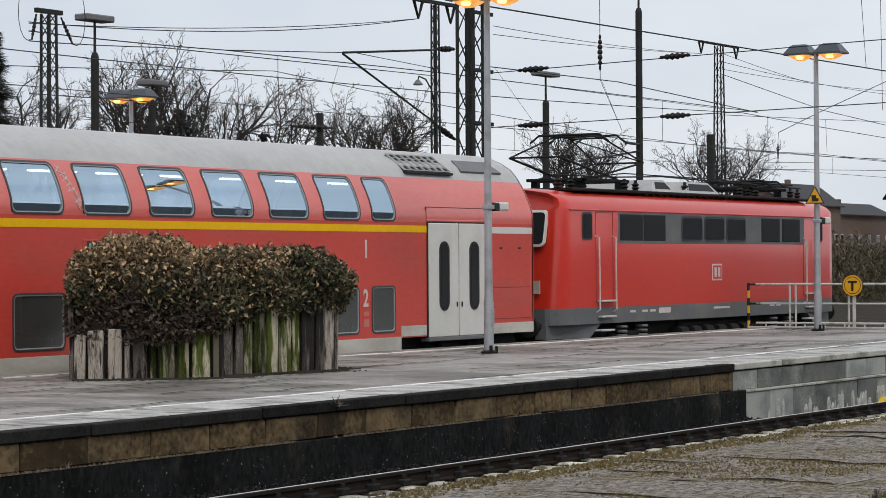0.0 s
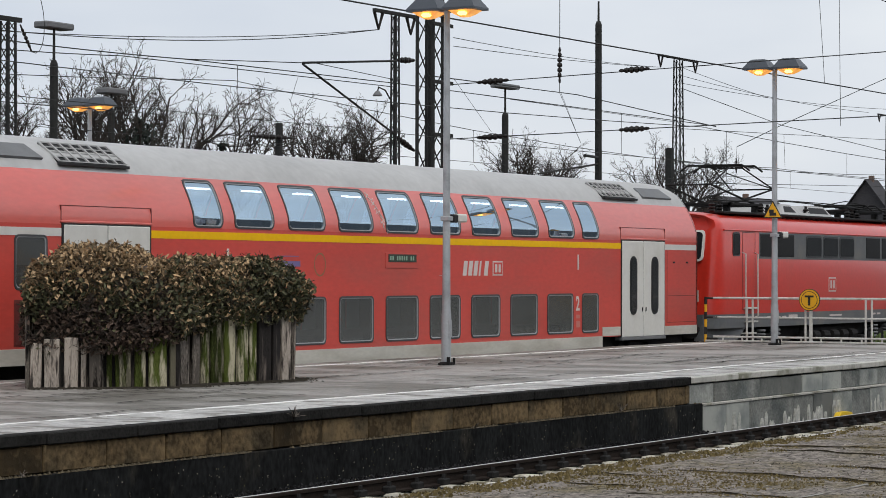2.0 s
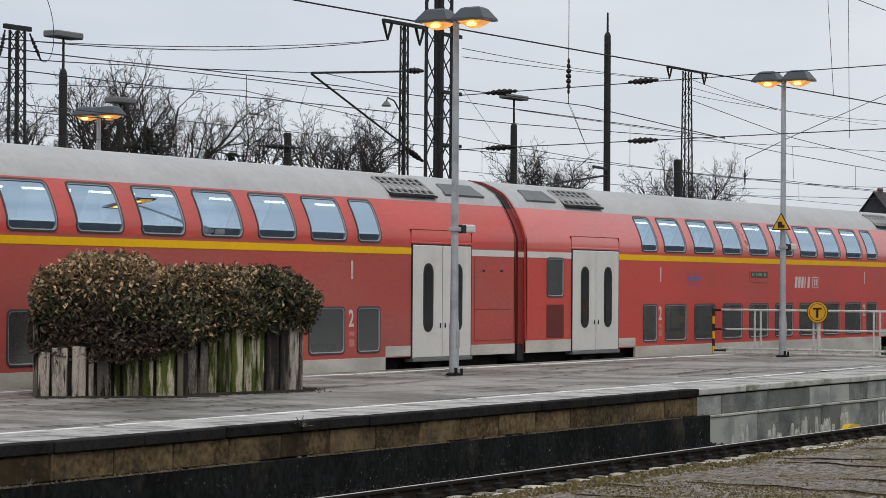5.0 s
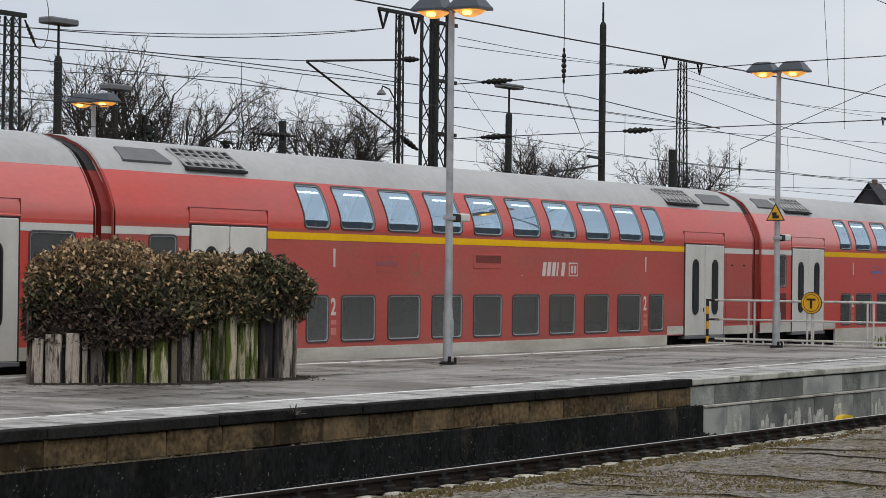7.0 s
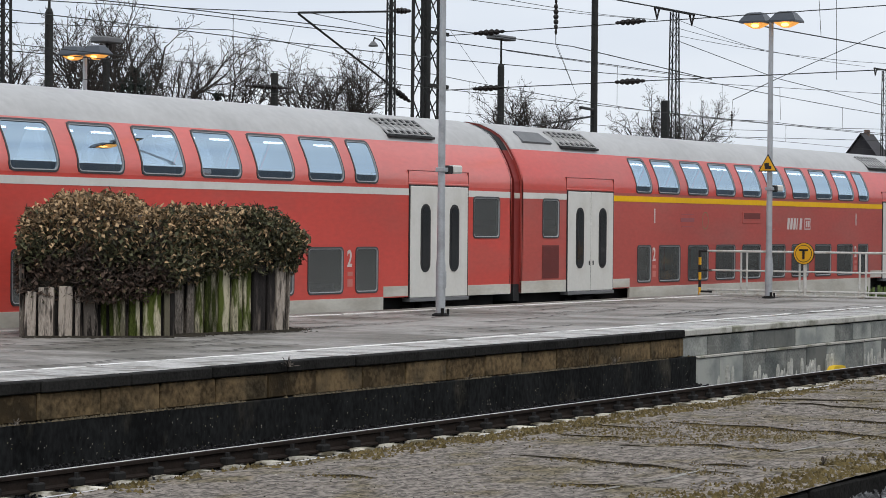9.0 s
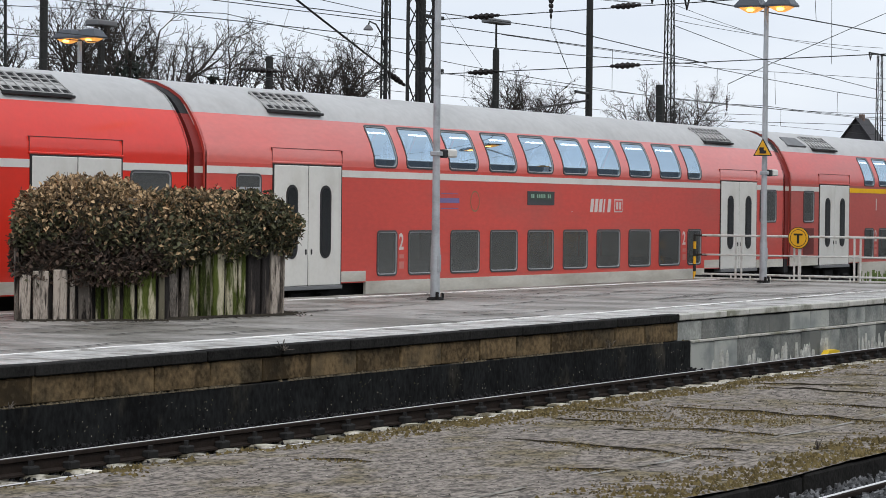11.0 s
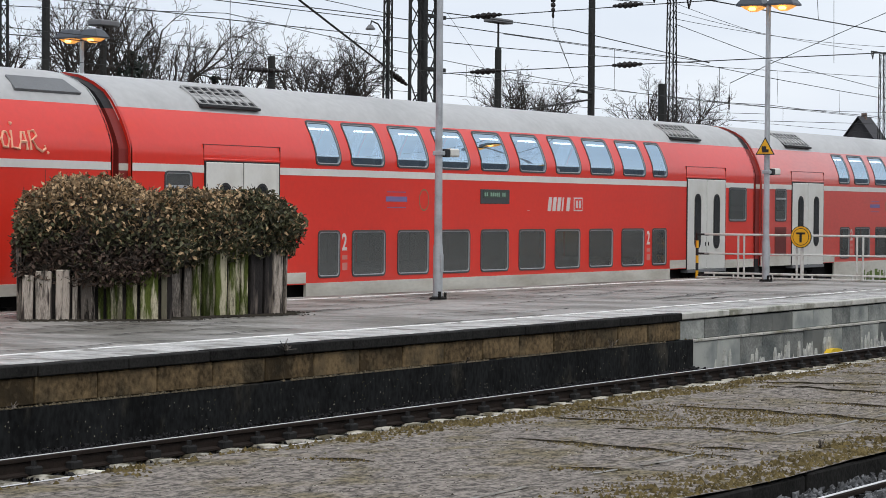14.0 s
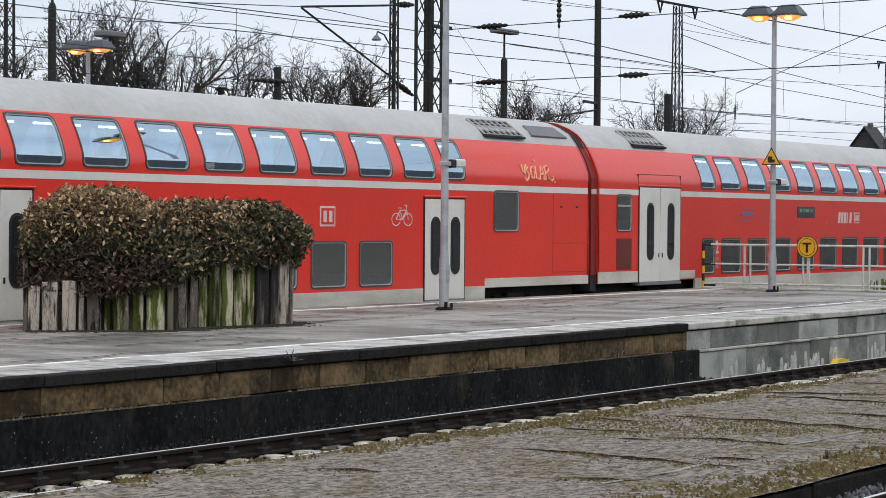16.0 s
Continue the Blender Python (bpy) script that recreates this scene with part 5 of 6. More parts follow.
# ---- things on the platform ----
def frustums(cx, cy, z, levels):
    """Stacked rectangular sections (half x, half y, height)."""
    g = Geo()
    for a, b, h in levels:
        g.v += [(cx - a, cy - b, z + h), (cx + a, cy - b, z + h), (cx + a, cy + b, z + h), (cx - a, cy + b, z + h)]
    for k in range(len(levels) - 1):
        for j in range(4):
            n = (j + 1) % 4
            g.f.append((4 * k + j, 4 * k + n, 4 * k + 4 + n, 4 * k + 4 + j))
    m = 4 * len(levels) - 4
    g.f += [(0, 1, 2, 3), (m, m + 1, m + 2, m + 3)]
    return g


def lamp_head(parent, x, y, z, way):
    """One hood with its glowing bowl; way points out from the post."""
    cy = y + way * 0.37
    h = part("hood", frustums(x, cy, z, [(0.27, 0.33, -0.02), (0.27, 0.33, 0.02), (0.15, 0.20, 0.20), (0.09, 0.14, 0.23)]), SHADE, parent, "blue-grey lamp hood")
    part("bowl", frustums(x, cy, z, [(0.19, 0.24, -0.024), (0.14, 0.17, -0.08), (0.05, 0.07, -0.14)]), BOWL, h, "amber glass bowl, lit")
    part("burner", Geo().box(x - 0.22, x - 0.10, cy - 0.12, cy + 0.05, z - 0.12, z - 0.05, 0.03), LAMP_GLOW, h)


BOWL = mat("amber_lamp_bowl", (0.95, 0.42, 0.10), 0.3, vary=0.35, scale=5, fine=12, bump=0, emit=0.8)


def platform_lamp(x, y, z0, z1, sign=False):
    lamp = thing("platform_lamp", "tall galvanised twin platform lamp with amber light" + (" and warning sign" if sign else ""), "street lamp", "twin platform lamps")
    post = Geo().lathe(x, y, [(0.088, z0), (0.088, z0 + 0.9), (0.075, z0 + 1.0), (0.066, z0 + 2.6), (0.055, z1 - 0.1), (0.05, z1 + 0.1)], 14)
    part("post", post, STEEL, lamp, smooth=True)
    part("base_collar", Geo().lathe(x, y, [(0.15, z0 - 0.002), (0.15, z0 + 0.025), (0.10, z0 + 0.05)], 14).lathe(x - 0.10, y - 0.10, [(0.03, z0), (0.03, z0 + 0.14)], 8).lathe(x + 0.10, y - 0.1, [(0.025, z0), (0.025, z0 + 0.12)], 8), DARK, lamp)
    part("service_hatch", Geo().box(x - 0.05, x + 0.05, y - 0.092, y - 0.06, z0 + 0.5, z0 + 0.8, 0.006), STEEL, lamp)
    part("cross_arm", Geo().tube((x, y - 0.3, z1 + 0.03), (x, y + 0.3, z1 + 0.03), 0.04, 0.04, 8), STEEL, lamp)
    lamp_head(lamp, x, y, z1 + 0.02, -1)
    lamp_head(lamp, x, y, z1 + 0.02, 1)
    return lamp


def add_speaker(lamp, x, y, z):
    part("loudspeaker", Geo().box(x + 0.24, x + 0.56, y - 0.12, y + 0.02, z - 0.0, z + 0.15, 0.025), WHITE, lamp, "small white loudspeaker")
    part("loudspeaker_horn", Geo().box(x + 0.08, x + 0.245, y - 0.11, y + 0.01, z - 0.01, z + 0.14, 0.02), BLACK, lamp, "black loudspeaker back")
    part("speaker_clamp", Geo().box(x - 0.08, x + 0.1, y - 0.085, y + 0.085, z + 0.02, z + 0.1, 0.01), STEEL, lamp)


def add_triangle(lamp, x, y, z):
    """A warning triangle facing along the platform."""
    s = 0.235
    tri = lambda k, off: [(x - 0.12 - off, y - k, z - k * 0.62), (x - 0.12 - off, y + k, z - k * 0.62), (x - 0.12 - off, y, z + k * 1.1)]
    t = part("warning_sign", Geo().extrude(tri(s, 0), (0.02, 0, 0)), SIGN_BLACK, lamp, "yellow triangular warning sign with a black border")
    part("sign_face", Geo().extrude(tri(s * 0.84, 0.004), (0.006, 0, 0)), SIGN_YELLOW, t)
    part("pictogram", Geo().box(x - 0.134, x - 0.12, y - 0.09, y + 0.07, z - 0.09, z - 0.02).box(x - 0.134, x - 0.12, y - 0.03, y + 0.08, z - 0.02, z + 0.05), SIGN_BLACK, t)


def build_lamps():
    a = platform_lamp(37.84, 21.93, PLAT_Z, 7.08)
    add_speaker(a, 37.84, 21.93, 3.32)
    b = platform_lamp(52.72, 21.81, PLAT_Z, 7.12, True)
    add_speaker(b, 52.72, 21.81, 3.24)
    add_triangle(b, 52.72, 21.81, 3.84)


PLANTER = [(26.86, 22.35), (28.26, 20.80), (28.75, 21.16), (31.14, 20.72), (31.62, 21.6), (30.8, 23.2), (28.3, 23.35)]


def edge_distance(x, y):
    """Signed distance to the planter's outline, positive inside."""
    best, inside = 1e9, False
    n = len(PLANTER)
    for k in range(n):
        (xa, ya), (xb, yb) = PLANTER[k], PLANTER[(k + 1) % n]
        dx, dy = xb - xa, yb - ya
        t = max(0.0, min(1.0, ((x - xa) * dx + (y - ya) * dy) / (dx * dx + dy * dy)))
        best = min(best, math.hypot(x - xa - t * dx, y - ya - t * dy))
        if (ya > y) != (yb > y) and x < xa + dx * (y - ya) / dy:
            inside = not inside
    return best if inside else -best


def build_planter():
    rnd = random.Random(21)
    pl = thing("wooden_planter", "weathered palisade planter with algae-stained planks", "planter")
    n = len(PLANTER)
    for k in range(n):
        a, b = Vector((*PLANTER[k], 0)), Vector((*PLANTER[(k + 1) % n], 0))
        ln = (b - a).length
        w = (b - a).normalized()
        ang = math.atan2(w.y, w.x)
        s = 0.0
        while s < ln - 0.05:
            pw = min(rnd.choice((0.12, 0.2, 0.24, 0.27, 0.3)), ln - s)
            g = Geo()
            tall = (0.66 if k < 1 else 0.86 if k < 2 else 1.10) + rnd.uniform(-0.08, 0.06)
            tall += 0.22 if k == 2 and 0.64 < s / ln < 0.80 else 0.0
            bow = rnd.uniform(-0.012, 0.012)
            g.box(0.022, pw - 0.022, -0.035 + bow, 0.035 + bow, -0.01, tall, 0.012)
            green = k == 2 and 0.1 < s / ln < 0.60
            # near-black on the set-back face and on the tall planks
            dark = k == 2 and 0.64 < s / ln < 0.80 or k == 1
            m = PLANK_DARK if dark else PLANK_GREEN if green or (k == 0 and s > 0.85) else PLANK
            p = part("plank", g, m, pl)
            p.location = (a + w * s + Vector((0, 0, PLAT_Z - rnd.uniform(0, 0.01))))
            p.rotation_euler = (rnd.uniform(-0.02, 0.02), rnd.uniform(-0.015, 0.015), ang)
            s += pw
    # leaf litter and moss gathered round the foot
    litter = Geo()
    for q in range(5200):
        k = rnd.choice((0, 0, 1, 2, 2, 2, 3))
        a, b = Vector((*PLANTER[k], 0)), Vector((*PLANTER[(k + 1) % n], 0))
        w = (b - a).normalized()
        c = a.lerp(b, rnd.random()) + Vector((w.y, -w.x, 0)) * (0.03 + abs(rnd.gauss(0, 0.16)))
        r = rnd.uniform(0.006, 0.022)
        i = len(litter.v)
        litter.v += [tuple(c + Vector((r * 1.4 * math.cos(t), r * 1.4 * math.sin(t), PLAT_Z - 0.004))) for t in (0.2, 1.9, 3.4, 5.0)] + [(c.x, c.y, PLAT_Z + r * 0.8)]
        litter.f += [(i, i + 1, i + 4), (i + 1, i + 2, i + 4), (i + 2, i + 3, i + 4), (i + 3, i, i + 4)]
    tagged(part("leaf_litter", litter, EARTH, pl, "dark leaf litter round the foot"), kind="stuff")
    soil = Geo()
    soil.extrude([(x * 0.96 + 29.4 * 0.04, y * 0.96 + 22 * 0.04, PLAT_Z + 0.7) for x, y in PLANTER], (0, 0, 0.12))
    part("soil", soil, EARTH, pl)
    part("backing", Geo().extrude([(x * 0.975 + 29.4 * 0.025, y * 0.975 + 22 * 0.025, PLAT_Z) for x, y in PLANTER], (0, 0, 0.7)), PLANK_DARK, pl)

    hedge = thing("hedge", "dense clipped hedge, dark green with dry brown leaves, in the planter", "hedge")
    across = Vector((0.5, -0.867))
    leaves = {"brown": Geo(), "green": Geo(), "dark": Geo()}
    twigs = Geo()

    def roof_line(x, y):
        u = (x - 29.2) * across.x + (y - 21.7) * across.y     # -1.7 .. 1.9 across the view
        if u < -0.3:
            top = 2.75 - 0.75 * max(0.0, (-u - 1.25)) ** 1.5
        else:
            top = 2.57 - 0.12 * max(0.0, u - 1.1) ** 2
        if -0.65 < u < 0.05:
            top -= 0.20 * (1 - abs(u + 0.3) / 0.35)
        return u, top + 0.16 * noise.noise((x * 2.1, y * 2.1, 1.0)) + 0.11 * noise.noise((x * 7, y * 7, 2.0))

    count = 0
    while count < 40000:
        x, y, z = rnd.uniform(26.0, 32.4), rnd.uniform(20.0, 23.9), rnd.uniform(1.25, 2.98)
        u, top = roof_line(x, y)
        base = (1.32 if u < -1.1 else 1.20) + 0.14 * noise.noise((u * 5, 0, 3)) if u < 0.0 else 1.36 + 0.30 * min(1.0, u / 0.9)
        out = (0.24 if u > -1.0 else 0.07) + 0.16 * noise.noise((x * 1.6, y * 1.6, z * 1.9))
        swell = out * min(1.0, max(0.0, (z - base + 0.25) / 0.5)) - 0.16 * max(0.0, (z - (top - 0.3)) / 0.3) ** 2
        f = min(edge_distance(x, y) + swell, top - z, (z - base) + 0.18 * noise.noise((x * 3, y * 3, 5)))
        if not (-0.02 < f < 0.20) or rnd.random() < 0.25 * (f / 0.2):
            continue
        count += 1
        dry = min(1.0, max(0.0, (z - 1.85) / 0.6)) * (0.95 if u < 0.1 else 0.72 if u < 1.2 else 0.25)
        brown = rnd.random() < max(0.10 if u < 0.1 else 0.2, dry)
        # dark brown leaves and twigs get likelier towards the lower left
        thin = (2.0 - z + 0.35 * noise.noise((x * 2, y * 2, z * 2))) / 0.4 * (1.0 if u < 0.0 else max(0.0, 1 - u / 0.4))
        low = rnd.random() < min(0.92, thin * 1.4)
        if low and rnd.random() < 0.16:
            d = Vector((rnd.gauss(0, 0.5) + 0.4, rnd.gauss(0, 0.5) - 0.7, rnd.gauss(0, 0.6))).normalized() * rnd.uniform(0.05, 0.12)
            c = Vector((x, y, z))
            twigs.path([c - d, c + Vector((0, 0, -0.02)), c + d + Vector((0, 0, 0.03))], 0.006, 3)
            continue
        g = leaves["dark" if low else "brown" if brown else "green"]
        e = Euler((rnd.uniform(-1.2, 1.2), rnd.uniform(-1.2, 1.2), rnd.uniform(0, 6.3))).to_matrix()
        ln, w = rnd.uniform(0.028, 0.058), rnd.uniform(0.016, 0.034)
        c = Vector((x, y, z))
        i = len(g.v)
        g.v += [tuple(c + e @ Vector(p)) for p in ((-ln, 0, 0), (0, -w, 0.012), (ln, 0, -0.006), (0, w, 0.012))]
        g.f += [(i, i + 1, i + 2), (i, i + 2, i + 3)]
        if rnd.random() < 0.035:
            d = e @ Vector((1, 0, 0))
            twigs.tube(c - d * 0.10, c + d * 0.09 + Vector((0, 0, 0.03)), 0.006, 0.003, 3, False)
    core = Geo()
    shrink = [(x * 0.93 + 29.4 * 0.07, y * 0.93 + 22 * 0.07) for x, y in PLANTER]
    i = len(core.v)
    for z, s in ((1.2, 0.95), (1.6, 1.0), (2.1, 1.0), (2.4, 0.9), (2.5, 0.75)):
        core.v += [(29.4 + (x - 29.4) * s, 22 + (y - 22) * s, z - (0.06 if x > 29 else 0)) for x, y in shrink]
    m = len(shrink)
    for k in range(4):
        for j in range(m):
            core.f.append((i + k * m + j, i + k * m + (j + 1) % m, i + (k + 1) * m + (j + 1) % m, i + (k + 1) * m + j))
    core.f.append(tuple(i + 4 * m + j for j in range(m)))
    part("branch_core", core, TWIG, hedge)
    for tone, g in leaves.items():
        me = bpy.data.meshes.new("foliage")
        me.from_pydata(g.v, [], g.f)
        tagged(part("foliage", me, {"brown": LEAF_BROWN, "green": LEAF_GREEN, "dark": LEAF_DARK}[tone], hedge, {"brown": "dry brown leaves", "green": "dark green leaves", "dark": "dark brown leaves"}[tone]), kind="stuff")
    me = bpy.data.meshes.new("twig")
    me.from_pydata(twigs.v, [], twigs.f)
    tagged(part("twig", me, TWIG, hedge), kind="stuff")


def build_railing():
    x = 54.2
    r = thing("safety_railing", "white tubular safety railing across the platform's end", "railing")
    for name, z, rad in (("top_rail", 1.83, 0.028), ("middle_rail", 1.37, 0.022), ("bottom_rail", 0.905, 0.026)):
        part(name, Geo().tube((x, 24.0, z), (x, 16.6, z), rad, rad, 8), RAILPAINT, r)
    part("foot_rail", Geo().box(x - 0.04, x + 0.02, 16.6, 24.2, PLAT_Z + 0.005, PLAT_Z + 0.05, 0.008), RAILPAINT, r)
    post = Geo().tube((x, 0, PLAT_Z), (x, 0, 1.83), 0.027, 0.027, 8).mesh("post")
    post.materials.append(RAILPAINT)
    stub = Geo().tube((x, 0, PLAT_Z), (x, 0, 0.905), 0.022, 0.022, 8).mesh("foot")
    stub.materials.append(RAILPAINT)
    for k in range(5):
        for dy in (0.0, -0.15):
            p = new("post", post)
            p.parent, p.location = r, (0, 23.13 - 1.49 * k + dy, 0)
    for k in range(15):
        p = new("foot", stub)
        p.parent, p.location = r, (0, 23.75 - 0.5 * k, 0)
    # striped end post
    end = thing("striped_post", "black and yellow striped end post of the railing", "post")
    y = 24.2
    for k in range(6):
        z0, z1 = PLAT_Z + k * 0.18, PLAT_Z + (k + 1) * 0.18
        part("yellow_band" if k % 2 == 0 else "black_band", Geo().tube((x, y, z0), (x, y, z1), 0.036, 0.036, 10), SIGN_YELLOW if k % 2 == 0 else SIGN_BLACK, end)
    for z in (0.83, 1.34, 1.80):
        part("bracket", Geo().box(x - 0.02, x + 0.02, y - 0.32, y, z, z + 0.05, 0.008), SIGN_BLACK, end)
    # round sign on the railing
    s = thing("round_sign", "round yellow sign with a black letter on the railing", "sign")
    c = (x - 0.06, 21.52, 1.80)
    disc = lambda rad, off, th: Geo().extrude([(c[0] - off, c[1] + rad * math.cos(6.2832 * k / 28), c[2] + rad * math.sin(6.2832 * k / 28)) for k in range(28)], (th, 0, 0))
    part("rim", disc(0.26, 0.0, 0.03), SIGN_BLACK, s)
    part("edge_ring", disc(0.245, 0.004, 0.01), SIGN_YELLOW, s)
    part("inner_ring", disc(0.205, 0.008, 0.006), SIGN_BLACK, s)
    part("face", disc(0.19, 0.012, 0.006), SIGN_YELLOW, s)
    part("letter", Geo().box(c[0] - 0.02, c[0] - 0.01, c[1] - 0.11, c[1] + 0.11, c[2] + 0.06, c[2] + 0.105).box(c[0] - 0.02, c[0] - 0.01, c[1] - 0.028, c[1] + 0.028, c[2] - 0.13, c[2] + 0.08), SIGN_BLACK, s)
    part("sign_post", Geo().tube((x - 0.01, 21.52, PLAT_Z), (x - 0.01, 21.52, 1.62), 0.025, 0.025, 8), RAILPAINT, s)


def build_small():
    y = thing("yellow_marker", "small yellow plastic marker lying against the wall's foot", "marker")
    part("shell", Geo().extrude([(41.1, 15.78, -0.16), (41.85, 15.78, -0.16), (41.75, 15.78, -0.07), (41.55, 15.78, -0.045), (41.25, 15.78, -0.055)], (0, 0.12, 0)), YELLOW_BIT, y)
    rnd = random.Random(5)
    weed = Geo()
    for cx, cy, cz, k, s in ((23.9, 15.9, 0.72, 26, 0.11), (32.6, 15.92, 0.36, 14, 0.13), (20.9, 8.1, 0.26, 20, 0.07), (28.2, 15.9, 0.36, 10, 0.07), (19.0, 15.9, 0.36, 12, 0.07)):
        for j in range(k):
            d = Vector((rnd.uniform(-1, 1), rnd.uniform(-0.6, 0.2), rnd.uniform(0.1, 1.2))).normalized() * rnd.uniform(0.5, 1.4) * s
            c = Vector((cx, cy, cz))
            weed.path([c, c + d * 0.6, c + d + Vector((0, 0, -0.06 * s))], 0.004, 3)
    tagged(part("dry_weed", weed, PLANK), "dry weeds growing from the wall joints", "weed", kind="stuff")
    g = Geo()
    for j in range(700):
        x, yy = rnd.uniform(55.0, 58), rnd.uniform(18.0, 20.4)
        h = rnd.uniform(0.12, 0.5)
        g.quad((x - 0.02, yy, -0.3), (x + 0.02, yy, -0.3), (x + rnd.uniform(-0.1, 0.1), yy, h + 0.55), (x + rnd.uniform(-0.1, 0.1), yy - 0.02, h + 0.55))
    tagged(part("grass_tufts", g, GRASS), "green grass tufts beyond the railing", "grass", kind="stuff")


# ---- masts, wires and lamps behind the train ----
def lattice_mast(x, y, z1, w0, w1, label, material, cross=None, panel=0.55):
    m = thing("lattice_mast", label, "catenary mast", "lattice catenary masts")
    z0 = -0.33
    leg = lambda sx, sy, z: Vector((x + sx * (w0 + (w1 - w0) * (z - z0) / (z1 - z0)) / 2, y + sy * (w0 + (w1 - w0) * (z - z0) / (z1 - z0)) / 2, z))
    for sx in (-1, 1):
        for sy in (-1, 1):
            part("leg", Geo().tube(leg(sx, sy, z0), leg(sx, sy, z1), 0.026 + 0.05 * w1, 0.020 + 0.05 * w1, 4), material, m)
    z, k = 3.0, 0
    while z < z1 - 0.1:
        zn = min(z + panel, z1)
        s = 1 if k % 2 else -1
        rb = 0.008 + 0.02 * w1
        for pa, pb in ((leg(s, -1, z), leg(-s, -1, zn)), (leg(s, 1, z), leg(-s, 1, zn)), (leg(-1, s, z), leg(-1, -s, zn)), (leg(1, s, z), leg(1, -s, zn))):
            if z > 4.4:
                part("brace", Geo().tube(pa, pb, rb, rb, 4, False), material, m)
        z, k = zn, k + 1
    if cross:
        a, b = cross
        part("cross_arm", Geo().box(x - a, x + b, y - 0.05, y + 0.05, z1, z1 + 0.1, 0.01), material, m)
        for xx in (x - a + 0.25, x + b - 0.25):
            if a < 0.6:
                continue
            part("v_insulator", Geo().tube((xx - 0.22, y, z1), (xx, y, z1 - 0.48), 0.05, 0.03, 6).tube((xx + 0.22, y, z1), (xx, y, z1 - 0.48), 0.05, 0.03, 6), INSULATOR, m)
    return m


def flood_pole(x, y, z_top, z_joint, head, label, r=0.15):
    p = thing("lighting_column", label, "lighting column", "lighting columns of the yard")
    part("lower_tube", Geo().lathe(x, y, [(r * 1.15, -0.33), (r, z_joint - 0.1), (r * 0.6, z_joint)], 10), MAST, p)
    part("upper_tube", Geo().lathe(x, y, [(r * 0.35, z_joint - 0.02), (r * 0.3, z_top)], 8), MAST, p)
    if head:
        part("luminaire", Geo().box(x - head, x + head, y - 0.22, y + 0.22, z_top, z_top + 0.16, 0.03), HATCH, p, "flat grey luminaire")
    steps = Geo()
    z = z_joint - 0.4
    while z > 3.5:
        steps.box(x - r - 0.02, x - r + 0.03, y - 0.05, y + 0.02, z, z + 0.03)
        z -= 0.38
    part("climbing_iron", steps, MAST, p)
    return p


def insulator(a, b, r=0.09, n=11, name="wire_insulator"):
    """A string of insulator sheds between two points."""
    a, b = Vector(a), Vector(b)
    g = Geo()
    g.tube(a, b, 0.02, 0.02, 5)
    for k in range(n):
        p, q = a.lerp(b, (k + 0.05) / n), a.lerp(b, (k + 0.9) / n)
        rr = r * (0.35 + 0.65 * math.sin(math.pi * (k + 0.5) / n))
        g.tube(p, p.lerp(q, 0.5), rr * 0.7, rr, 8)
        g.tube(p.lerp(q, 0.5), q, rr, rr * 0.7, 8)
    return tagged(part(name, g, INSULATOR), "dark ribbed insulator hanging in a wire", "insulator", "wire insulators")


def wire(a, b, sag=0.0, r=0.014, label="thin dark overhead railway wire"):
    a, b = Vector(a), Vector(b)
    r *= 0.8
    n = 12 if sag else 2
    pts = [a.lerp(b, k / n) - Vector((0, 0, 4 * sag * (k / n) * (1 - k / n))) for k in range(n + 1)]
    g = Geo().path(pts, r, 4)
    return tagged(part("overhead_wire", g, WIRE), label, "overhead wire", "overhead wires")


def catenary(y, zc, zm, x0, x1, span, r=0.012):
    """A contact wire under a sagging messenger wire, with droppers."""
    c = thing("catenary", "contact wire hung from a sagging messenger wire", "overhead wire", "track catenaries")
    part("contact_wire", Geo().tube((x0, y, zc), (x1, y, zc), r, r, 4), WIRE, c)
    x = x0
    while x < x1:
        pts = [(x + span * k / 10, y, zm - 4 * (zm - zc - 0.55) * (k / 10) * (1 - k / 10)) for k in range(11)]
        part("messenger_wire", Geo().path(pts, r, 4), WIRE, c)
        for k in (2, 4, 6, 8):
            part("dropper", Geo().tube((pts[k][0], y, zc), pts[k], 0.006, 0.006, 3), WIRE, c)
        x += span


